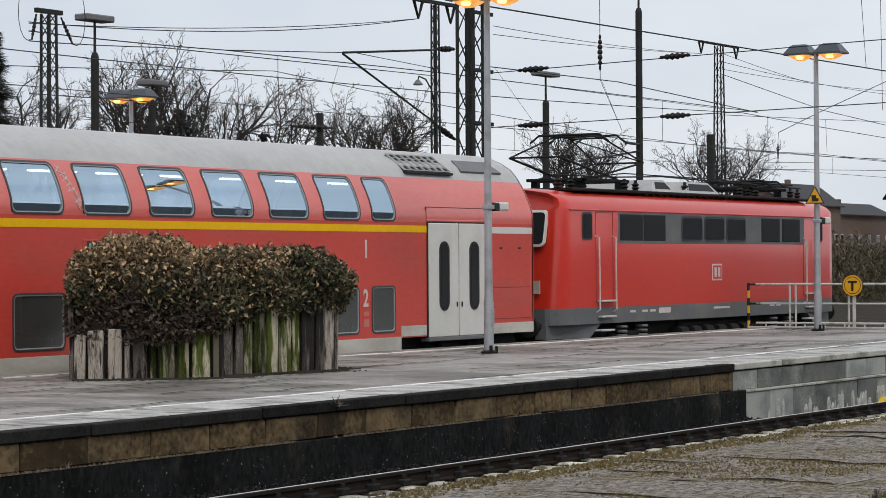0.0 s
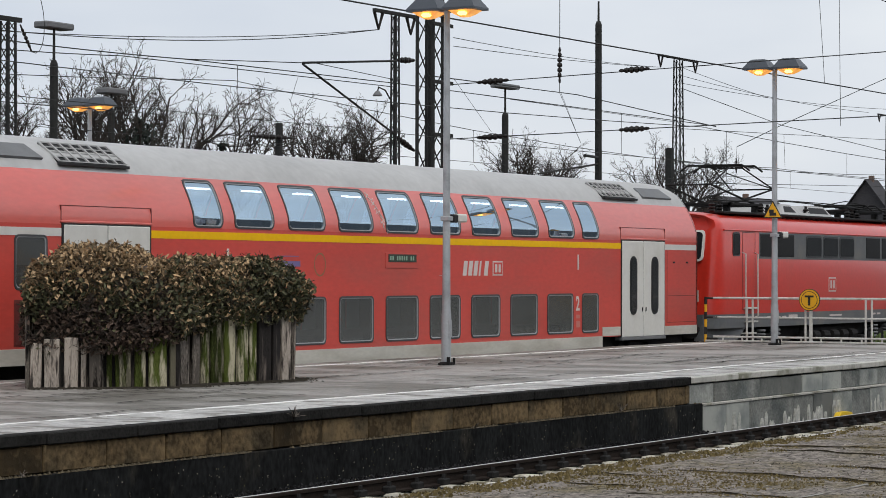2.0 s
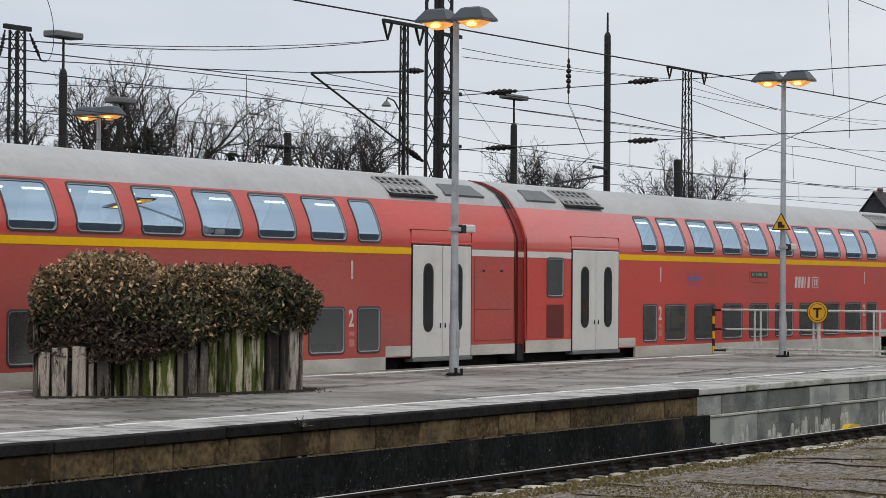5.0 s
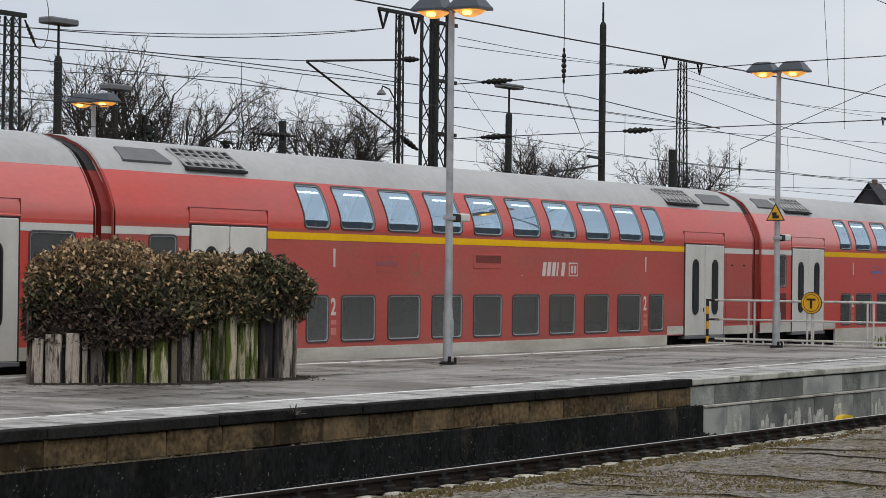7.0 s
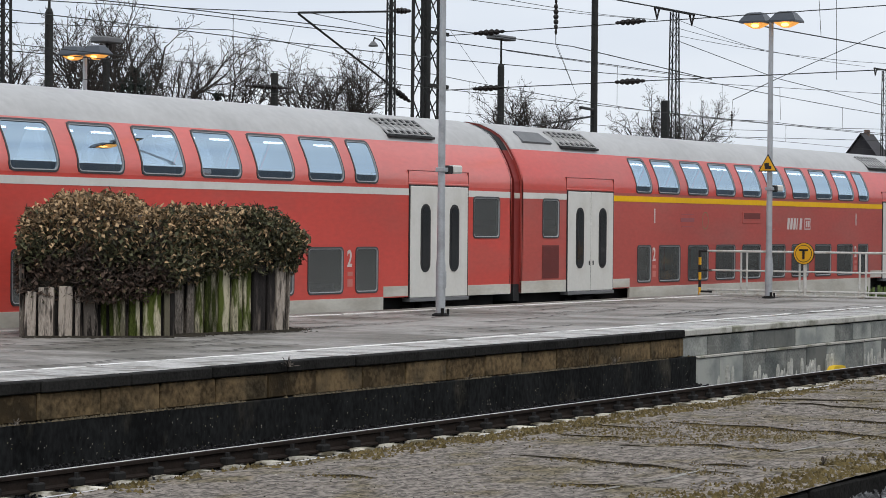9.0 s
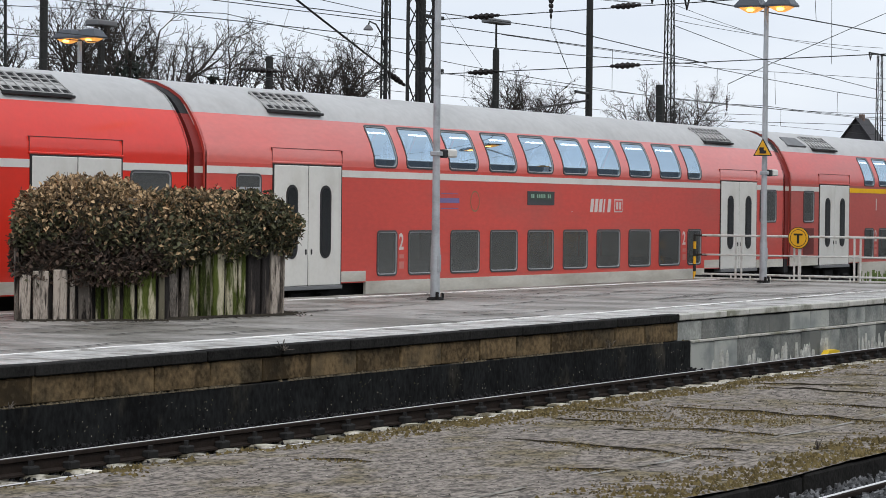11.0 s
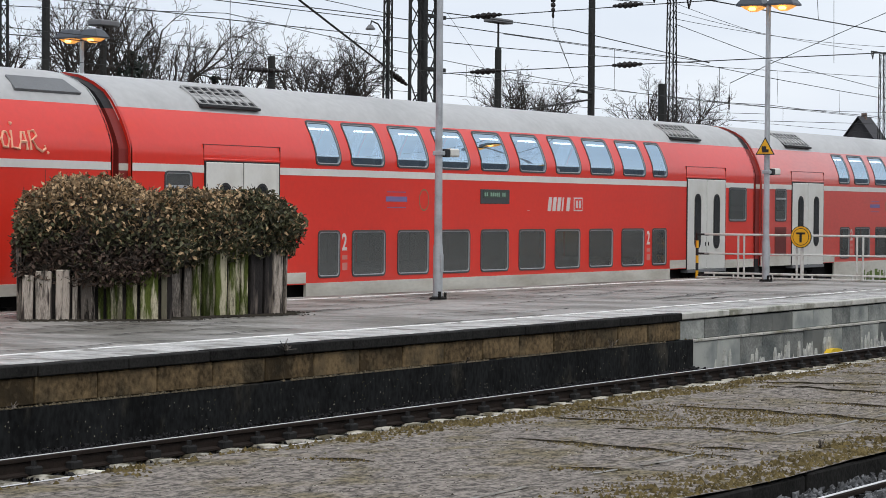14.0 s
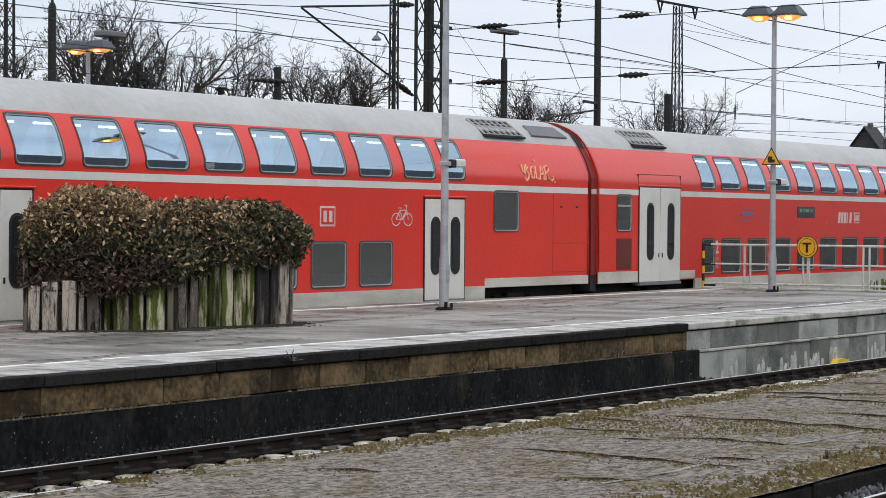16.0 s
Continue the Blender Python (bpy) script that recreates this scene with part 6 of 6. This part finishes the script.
def build_yard():
    lattice_mast(40.15, 34.0, 7.72, 0.30, 0.22, "grey lattice mast with feeder insulators", MAST_GREY, (0.42, 0.42), 0.30)
    lattice_mast(59.2, 36.0, 9.70, 0.21, 0.15, "grey lattice mast with a cross arm", MAST_GREY, (1.15, 1.1), 0.36)
    lattice_mast(100.0, 46.0, 12.0, 0.52, 0.28, "tapered lattice mast with a cross arm", MAST_GREY, (2.1, 2.1), 0.6)
    lattice_mast(166.0, 60.0, 13.6, 0.5, 0.3, "distant lattice mast with a cross arm", MAST_GREY, (2.2, 2.2), 0.8)
    lattice_mast(51.42, 30.28, 13.4, 0.46, 0.44, "tall lattice portal tower with crossed bracing", MAST_GREY, None, 0.62)
    pole = thing("solid_mast", "dark solid steel mast behind the lattice tower", "catenary mast")
    part("shaft", Geo().box(51.88, 52.02, 30.53, 30.67, -0.33, 13.3, 0.02), MAST, pole)
    tie = thing("tower_tie", "steel tie bars clamped round the portal tower", "steel tie")
    for z in (5.72, 7.0, 8.4):
        part("tie_bar", Geo().box(51.0, 51.95, 29.92, 29.98, z, z + 0.09, 0.01), MAST, tie)
    flood_pole(46.58, 38.0, 8.30, 7.55, 0.52, "dark lighting column with a flat luminaire", 0.10)
    flood_pole(76.62, 42.0, 9.0, 8.15, 0.72, "dark lighting column with a flat luminaire", 0.12)
    flood_pole(66.03, 33.0, 10.6, 10.0, 0.0, "tall dark column with climbing irons", 0.10)
    flood_pole(51.4, 40.0, 7.1, 6.7, 0.42, "short dark lighting column behind the trees", 0.09)
    platform_lamp(50.5, 40.0, -0.3, 6.72)
    # short concrete posts with brackets
    for x, y, z, w in ((59.28, 40.0, 6.78, 0.17), (99.1, 46.0, 8.0, 0.3)):
        c = thing("concrete_post", "square dark grey concrete post", "post", "concrete posts")
        part("shaft", Geo().box(x - w / 2, x + w / 2, y - w / 2, y + w / 2, -0.33, z, 0.02), MAST, c)
    b = thing("bracket_arm", "steel bracket arm with a diagonal stay", "catenary bracket")
    part("arm", Geo().tube((51.44, 34.0, 7.69), (59.1, 35.95, 8.40), 0.03, 0.03, 6), MAST, b)
    part("stay", Geo().tube((51.44, 34.0, 7.66), (59.1, 35.95, 6.33), 0.03, 0.03, 6), MAST, b)
    lan = thing("yard_lantern", "small curved-arm lantern on the lattice mast", "lantern")
    part("arm", Geo().path([(58.95, 35.9, 6.9), (58.65, 35.8, 7.25), (58.34, 35.8, 7.52), (57.99, 35.8, 7.58), (57.93, 35.8, 7.45)], 0.022, 5), MAST, lan)
    part("shade", Geo().lathe(57.93, 35.8, [(0.05, 7.47), (0.14, 7.36), (0.13, 7.33), (0.04, 7.33)], 10), HATCH, lan)
    b2 = thing("cantilever", "steel cantilever bracket of the catenary", "catenary bracket")
    part("arm", Geo().tube((60.2, 30.5, 5.66), (66.0, 33.0, 5.9), 0.04, 0.04, 6), MAST, b2)
    part("stay", Geo().tube((58.4, 31, 5.1), (66.0, 33.0, 5.7), 0.03, 0.03, 6), MAST, b2)
    insulator((59.14, 35.95, 6.27), (60.19, 35.95, 5.91), 0.10, 6)
    insulator((59.2, 35.95, 8.43), (60.18, 35.95, 8.5), 0.10, 5)
    insulator((57.7, 39.9, 6.32), (59.9, 39.9, 6.36), 0.09, 7)
    # cross spans over the tracks
    for z0, z1 in ((7.02, 7.36), (5.69, 5.90)):
        wire((51.9, 30.0, z0), (51.9, 14.0, z1 + 0.12), 0.0, 0.014, "thin cross-span wire over the tracks")
        for ya, yb in ((29.22, 28.36), (25.39, 24.61)):
            f = lambda y: z0 + (z1 - z0) * (30 - y) / 10
            insulator((51.9, ya, f(ya)), (51.9, yb, f(yb)), 0.085, 6)
    wire((51.9, 26.97, 12.0), (51.9, 26.97, 7.8), 0, 0.012)
    insulator((51.9, 26.97, 7.8), (51.9, 26.97, 6.95), 0.07, 7)
    wire((51.9, 26.97, 6.95), (51.9, 26.97, 6.72), 0, 0.012)
    wire((51.9, 26.97, 6.72), (51.9, 26.4, 5.5), 0, 0.008)
    # feeders and long wires
    wire((20, 30.0, 8.5), (150, 30.0, 9.1), 0, 0.024, "thick black feeder cable")
    # start, end, sag and thickness of the single wires over the yard
    for a, b, sag, r in (
        ((57.28, 33, 8.77), (98.15, 46, 11.52), 0.12, 0.012),
        ((57.29, 33, 8.54), (98.15, 46, 11.52), 0.08, 0.012),
        ((51.6, 30.5, 7.25), (64.62, 33, 7.7), 0, 0.016),
        ((64.62, 33, 7.7), (74.73, 33, 7.29), 0, 0.018),
        ((62.99, 32.69, 7.64), (63.94, 32.69, 6.59), 0, 0.008),
        ((53.68, 30.9, 7.32), (55.63, 30.9, 6.08), 0, 0.008),
        ((59.22, 36, 7.78), (77.0, 34, 7.46), 0, 0.016),
        ((71.02, 34.67, 7.57), (71.02, 34.67, 6.24), 0, 0.01),
        ((63.26, 34.5, 7.53), (100.07, 46, 9.19), 0, 0.012),
        ((100.22, 46, 11.69), (110.52, 46, 10.94), 0.05, 0.014),
        ((100.22, 46, 11.31), (124.13, 46, 11.03), 0.2, 0.014),
        ((100.22, 46, 10.97), (127.66, 46, 11.4), 0.2, 0.014),
        ((100.22, 46, 10.75), (112.07, 46, 9.71), 0, 0.02),
        ((112.07, 46, 9.71), (128.51, 46, 9.03), 0, 0.02),
        ((106.6, 46, 8.4), (112.07, 46, 9.71), 0, 0.024),
        ((112.07, 46, 9.71), (132.63, 46, 14.35), 0, 0.024),
        ((100.23, 46, 7.44), (110.77, 46, 7.57), 0.05, 0.018),
        ((110.77, 46, 7.57), (128.51, 46, 7.59), 0.05, 0.018),
        ((100.23, 46, 8.92), (128.51, 46, 9.76), 0, 0.016),
        ((100.24, 46, 6.82), (111.01, 46, 7.12), 0, 0.014),
        ((100.24, 46, 6.5), (128.51, 46, 7.22), 0, 0.016),
        ((51.5, 30.3, 13.3), (89.51, 30, 11.8), 0, 0.018),
        ((76.46, 30.1, 12.32), (77.08, 30.1, 8.76), 0, 0.012),
        ((78.37, 30.09, 12.24), (78.52, 30.09, 7.44), 0, 0.012),
        ((105.35, 46.0, 9.07), (105.36, 46.0, 6.74), 0, 0.016),
        ((112.36, 46.0, 9.28), (112.51, 46.0, 7.7), 0, 0.012),
        ((106.6, 46, 8.4), (106.51, 46, 7.85), 0, 0.012),
        ((41.83, 36, 7.8), (58.3, 36, 9.22), 0.28, 0.014),
        ((41.84, 36, 7.77), (58.3, 36, 9.22), 0.18, 0.012),
        ((39.51, 34, 7.31), (46.48, 34, 7.4), 0.03, 0.016),
        ((46.48, 34, 7.4), (59.22, 36, 7.78), 0, 0.016),
        ((40.09, 34.5, 7.17), (44.68, 34.5, 7.36), 0.02, 0.014),
        ((44.68, 34.5, 7.36), (59.13, 36, 7.67), 0, 0.014),
        ((46.48, 34, 7.4), (51.44, 34, 7.69), 0, 0.014),
        ((52.22, 34.15, 7.75), (59.13, 36, 7.88), 0, 0.012),
        ((44.17, 38, 6.42), (51.29, 38, 6.49), 0.0, 0.016),
        ((53.07, 36, 5.77), (59.14, 36, 6.25), 0.04, 0.016),
        ((49.21, 34.43, 7.48), (49.21, 34.43, 6.92), 0, 0.012),
        ((53.36, 35.4, 7.55), (52.97, 35.4, 6.84), 0, 0.008)):
        wire(a, b, sag, r)
    insulator((106.51, 46.0, 7.87), (106.51, 46.0, 7.14), 0.07, 6)
    catenary(26.02, 5.27, 6.2, -46, 240, 52, 0.009)
    catenary(33.0, 5.45, 6.9, -10, 240, 57, 0.009)
    # feeder insulators with loops on the nearest mast
    for s, x in ((-1, 39.75), (1, 40.55)):
        insulator((x, 34.0, 7.68), (x + s * 0.26, 33.9, 7.12), 0.045, 7)
        pts = [(x + s * 0.26 + s * 0.42 * math.sin(t * 0.33), 33.9, 7.12 - 0.10 * math.sin(t * 0.7) + 1.5 * (t / 9) ** 1.6) for t in range(10)]
        tagged(part("jumper_loop", Geo().path(pts, 0.010, 4), WIRE), "looping jumper cable on the mast", "cable", "jumper cables")


# ---- trees, scrub and houses in the distance ----
def bare_tree(seed, height, label, limbs_n=7, spread=1.15):
    """A winter tree: a short trunk, ascending limbs, and side shoots that fork into fine twigs."""
    rnd = random.Random(seed)
    t = thing("bare_tree", label, "tree", "bare winter trees")
    trunk, crown = Geo(), Geo()

    def shoot(g, p, d, length, r, level):
        n = max(3, int(length / (0.5 if level < 2 else 0.22)))
        step, q, way, last = length / n, p, d, p
        sites = []
        tip = max(0.008, r * (0.45 if level else 0.7))
        for k in range(n):
            way = (way + Vector((rnd.gauss(0, 0.15), rnd.gauss(0, 0.15), rnd.gauss(0.035, 0.10)))).normalized()
            ra, rb = r + (tip - r) * k / n, r + (tip - r) * (k + 1) / n
            nxt = q + way * step
            g.tube(q, nxt, ra, rb, 7 if ra > 0.08 else 4 if ra > 0.03 else 3, False)
            q = nxt
            sites.append((q.copy(), way.copy(), rb, (k + 1) / n))
        if level == 0 or level > 4:
            return sites
        kids = {1: 8, 2: 6, 3: 4, 4: 3}[level]
        for k in range(kids):
            f = (0.22 + 0.78 * (k + rnd.random() * 0.8) / kids) if level > 1 else (0.30 + 0.70 * (k + rnd.random() * 0.6) / kids)
            a, w, ra, u = sites[min(n - 1, int(f * n))]
            side = w.orthogonal().normalized()
            side.rotate(Matrix.Rotation(rnd.uniform(0, 6.283), 3, w))
            out = (w * rnd.uniform(0.6, 1.1) + side * rnd.uniform(0.7, 1.15) + Vector((0, 0, 0.12))).normalized()
            ln = length * rnd.uniform(0.34, 0.58) * (1.15 - 0.5 * u)
            if ln > 0.12:
                shoot(g, a, out, max(ln, 0.22), max(0.008, min(ra * 0.72, 0.017 * length)), level + 1)
        return sites

    top = shoot(trunk, Vector((0, 0, -0.3)), Vector((0, 0, 1)), height * 0.50, 0.24, 0)[-1][0]
    for k in range(limbs_n):
        a = 6.283 * k / limbs_n + rnd.uniform(-0.4, 0.4)
        lean = (0.25 + 0.75 * ((k * 5) % limbs_n) / limbs_n) * spread
        shoot(crown, top - Vector((0, 0, rnd.uniform(0, height * 0.05))), Vector((lean * math.cos(a), lean * math.sin(a), 1)).normalized(), height * rnd.uniform(0.36, 0.46), 0.085, 1)
    high = sorted(v[2] for v in crown.v)[int(len(crown.v) * 0.996)]
    for g, nm in ((trunk, "trunk"), (crown, "crown")):
        g.v = [(x, y, z * height / high) for x, y, z in g.v]
        me = bpy.data.meshes.new(nm)
        me.from_pydata(g.v, [], g.f)
        part(nm, me, BARK, t, "fine bare twigs" if nm == "crown" else "")
    return t


def ivy_tree(seed, x, y, z0, z1, r):
    rnd = random.Random(seed)
    t = thing("ivy_clump", "dark ivy clump on a tree trunk", "ivy", "ivy clumps")
    g = Geo()
    for k in range(1100):
        h = min(1.0, max(0.0, rnd.gauss(0.5, 0.25)))
        wide = r * (0.45 + 0.35 * math.sin(h * 9 + seed)) * (1.1 - 0.5 * h)
        c = Vector((x + rnd.gauss(0, wide), y + rnd.gauss(0, wide), z0 + (z1 - z0) * h))
        e = Euler((rnd.uniform(0, 6), rnd.uniform(0, 6), 0)).to_matrix()
        i = len(g.v)
        g.v += [tuple(c + e @ Vector(p)) for p in ((-0.13, 0, 0), (0, -0.08, 0), (0.13, 0, 0), (0, 0.08, 0))]
        g.f.append((i, i + 1, i + 2, i + 3))
    me = bpy.data.meshes.new("foliage")
    me.from_pydata(g.v, [], g.f)
    part("foliage", me, CONIFER, t)
    part("stem", Geo().tube((x, y, -0.3), (x, y, z1), 0.16, 0.08, 6), BARK, t)


def conifer(x, y, h, r, seed):
    rnd = random.Random(seed)
    t = thing("conifer", "tall dark evergreen conifer tree", "tree")
    part("trunk", Geo().tube((x, y, -0.3), (x, y, h), 0.22, 0.03, 7), BARK, t)
    g = Geo()
    for k in range(6000):
        f = rnd.random() ** 0.7
        z = 0.6 + (h - 0.6) * f
        rad = r * (1 - f) * (0.75 + 0.35 * math.sin(z * 7.0)) + 0.08
        a = rnd.uniform(0, 6.283)
        d = rad * rnd.uniform(0.35, 1.0)
        c = Vector((x + d * math.cos(a), y + d * math.sin(a), z - 0.25 * d))
        w = Vector((math.cos(a), math.sin(a), rnd.uniform(-0.5, 0.2))) * rnd.uniform(0.15, 0.3)
        s = Vector((-math.sin(a), math.cos(a), rnd.uniform(-0.3, 0.3))) * 0.05
        i = len(g.v)
        g.v += [tuple(c - w - s), tuple(c - w + s), tuple(c + w)]
        g.f.append((i, i + 1, i + 2))
    me = bpy.data.meshes.new("needles")
    me.from_pydata(g.v, [], g.f)
    part("needles", me, CONIFER, t)


def house(x, y, w, d, eave, ridge, wall, label, along=True):
    h = thing("house", label, "house", "houses beyond the yard")
    gable = [(x, y, -0.33), (x, y + d, -0.33), (x, y + d, eave), (x, y + d / 2, ridge), (x, y, eave)]
    if not along:
        gable = [(x, y, -0.33), (x + w, y, -0.33), (x + w, y, eave), (x + w / 2, y, ridge), (x, y, eave)]
    part("wall", Geo().extrude(gable, (w, 0, 0) if along else (0, d, 0)), wall, h)
    o = 0.4
    for s in (0, 1):
        if along:
            ya, yb = (y - o, y + d / 2) if s == 0 else (y + d + o, y + d / 2)
            k = (ridge - eave) / (d / 2) * o
            loop = [(x - o, ya, eave - k + 0.06), (x + w + o, ya, eave - k + 0.06), (x + w + o, yb, ridge + 0.06), (x - o, yb, ridge + 0.06)]
        else:
            xa, xb = (x - o, x + w / 2) if s == 0 else (x + w + o, x + w / 2)
            k = (ridge - eave) / (w / 2) * o
            loop = [(xa, y - o, eave - k + 0.06), (xa, y + d + o, eave - k + 0.06), (xb, y + d + o, ridge + 0.06), (xb, y - o, ridge + 0.06)]
        part("roof", Geo().extrude(loop, (0, 0, 0.16)), ROOFTILE, h, "dark tiled roof slope")
    part("chimney", Geo().box(x + w * 0.5 - 0.3, x + w * 0.5 + 0.3, y + d * 0.5 - 0.3, y + d * 0.5 + 0.3, ridge - 0.4, ridge + 0.7, 0.03), BRICK, h)
    for k in range(max(2, int(w / 3))):
        for z in (1.4, 4.3):
            if z + 1.4 < eave:
                wx = x + (k + 0.5) * w / max(2, int(w / 3)) - 0.5
                f = part("window", Geo().box(wx, wx + 1.0, y - 0.06, y + 0.02, z, z + 1.35, 0.02), WHITE, h, "pale framed window")
                part("pane", Geo().box(wx + 0.08, wx + 0.92, y - 0.07, y - 0.05, z + 0.08, z + 1.27), DOOR_GLASS, f)
    return h


def build_distance():
    kinds = [bare_tree(3, 12.0, "large bare winter tree with fine forking twigs"), bare_tree(8, 12.0, "large bare winter tree with fine forking twigs", 8, 1.35), bare_tree(15, 12.0, "spreading bare winter tree with fine twigs", 6, 1.3)]
    spots = [(81.8, 66, 11.9, 0), (88.0, 66, 12.6, 1), (77.6, 67, 10.4, 2), (92.8, 66, 10.8, 2),
             (97.9, 64, 10.7, 0), (102.4, 64, 11.3, 2), (160.0, 84, 12.6, 2), (164.0, 85, 13.2, 0),
             (177.5, 85, 13.5, 1), (189, 86, 11.0, 0)]
    used = set()
    rnd = random.Random(2)
    for x, y, h, k in spots:
        m = pose(x, y, 0, 0, 0, rnd.uniform(0, 360))
        if k not in used:
            used.add(k)
            t = kinds[k]
            t.matrix_basis = m
        else:
            t = copy_thing(kinds[k], m)
        t.scale = (h / 12.0, h / 12.0, h / 12.0)
    ivy_tree(1, 84.9, 64.5, 5.5, 9.0, 0.75)
    ivy_tree(2, 87.6, 66.5, 4.5, 8.4, 0.55)
    ivy_tree(3, 91.0, 64.5, 4.5, 8.2, 0.6)
    conifer(62.2, 55.0, 10.2, 3.4, 4)
    house(300.0, 108.5, 4.0, 6.0, 10.6, 14.5, ROOFTILE, "dark slate-hung house with a steep tiled gable")
    house(270.0, 116.0, 18.0, 6.5, 9.2, 11.6, BRICK, "low brown brick house with a dark tiled roof")
    house(288.6, 118.0, 22.0, 6.0, 8.2, 9.6, BRICK, "brown brick rear building with pale windows")
    scrub = Geo()
    for k in range(70000):
        x = rnd.uniform(84, 240)
        y = 50 + (x - 84) * 0.13 + rnd.uniform(0, 6)
        top = 2.4 + 1.5 * noise.noise((x * 0.25, y * 0.2, 0)) + 0.5 * noise.noise((x * 1.1, y, 3)) + (1.0 if x > 120 else 0)
        c = Vector((x, y, rnd.uniform(-0.3, top)))
        d = Vector((rnd.uniform(-1, 1), rnd.uniform(-1, 1), rnd.uniform(0.2, 1.6))).normalized() * rnd.uniform(0.10, 0.30)
        i = len(scrub.v)
        s = Vector((rnd.uniform(-0.06, 0.06), 0.04, rnd.uniform(-0.05, 0.05)))
        scrub.v += [tuple(c - d), tuple(c + s), tuple(c + d), tuple(c - s)]
        scrub.f.append((i, i + 1, i + 2, i + 3))
    me = bpy.data.meshes.new("winter_scrub")
    me.from_pydata(scrub.v, [], scrub.f)
    tagged(part("winter_scrub", me, SCRUB), "brown leafless scrub along the far tracks", "scrub", kind="stuff")
    # unseen two-tone wall added behind the camera, only for the windows to mirror
    part_wall = Geo().box(-120, 320, -14.4, -14.0, -0.33, 3.0)
    part("canopy_fascia", Geo().box(-120, 320, -14.6, -13.8, 3.0, 9.2), GREY_LOCO)
    tagged(bpy.data.objects["canopy_fascia"], "unseen dark upper wall added for the window reflections", "wall", kind="structure")
    tagged(part("wall_south", part_wall, REFLECT_WALL), "unseen pale lower wall added for the window reflections", "wall", kind="structure")


# ---- what moves ----
TRAIN = []                          # (thing, offset along the track)


def run(t):
    """How far the first coach's left end has come at t seconds."""
    return 18.003644 + 5.0104242 * t + 0.042294964 * t ** 2 + 0.015172867 * t ** 3 - 0.00084941754 * t ** 4 + 1.3627665e-05 * t ** 5 - 0.13 * math.exp(-((t - 8.2) / 2.8) ** 2)


def motions():
    steps = [0.1 * k for k in range(161)]
    for ob, off in TRAIN:
        walk(ob, [(t, pose(run(t) + off, SIDE, 0)) for t in steps[::4]])
    for w, x, y, r in WHEELS:
        walk(w, [(t, Matrix.Translation((x, y, r)) @ Matrix.Rotation(run(t) / r, 4, "Y")) for t in steps])


# ---- put together ----
build_ground()
platform = build_platform()
build_strip()
track_main = build_track(SIDE + WIDE / 2, 0.0, -60, 240, "track beneath the train beside the platform")
track_mid = build_track(14.33, 0.0, -25, 120, "rusty track with pale mossy concrete sleepers", (10, 62))
track_near = build_track(6.45, 0.10, -25, 120, "track with a bright rail in grey ballast", (6, 40))
build_ballast("near_track_ballast", 10, 34, 5.5, STRIP_NEAR - 0.02, 0.03, 12000, "coarse grey ballast beside the low platform", 0.036)
# black stones at the wall's foot and in the gaps between sleepers
build_ballast("mid_track_ballast", 12, 35.6, 15.12, 15.94, -0.10, 6500, "black ballast against the platform wall", 0.022, DARK_STONE)
build_ballast("sleeper_ballast", 12, 60, 13.7, 15.05, -0.215, 12000, "black ballast between the sleepers", 0.028, DARK_STONE)

coach = [build_car("weathered red double-deck coach with a yellow first-class stripe", RED_FADED, RED_CHALKY_SHEEN, YELLOW, True),
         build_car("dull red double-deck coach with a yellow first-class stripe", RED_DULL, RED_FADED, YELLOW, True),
         build_car("faded red double-deck coach with a white stripe", RED_FADED, RED_CHALKY_SHEEN, WHITE, True, right_window=True, faded=False, slide=-0.04),
         build_car("bright red double-deck coach with a white stripe", RED_FRESH, RED_FRESH, WHITE, True, right_window=True, faded=False),
         build_car("bright red double-deck bicycle coach with orange graffiti", RED_FRESH, RED_FRESH, WHITE, False, bike=True, tag=True, display=False, slide=-0.26, slide_low=-0.15, squeeze=0.013)]
loco = build_loco()
TRAIN.append((loco, LOCO_AT))
for k, c in enumerate(coach):
    TRAIN.append((c, -CAR_STEP * k))
build_lamps()
build_planter()
build_railing()
build_small()
build_yard()
build_distance()
build_wall_pieces(platform)
motions()
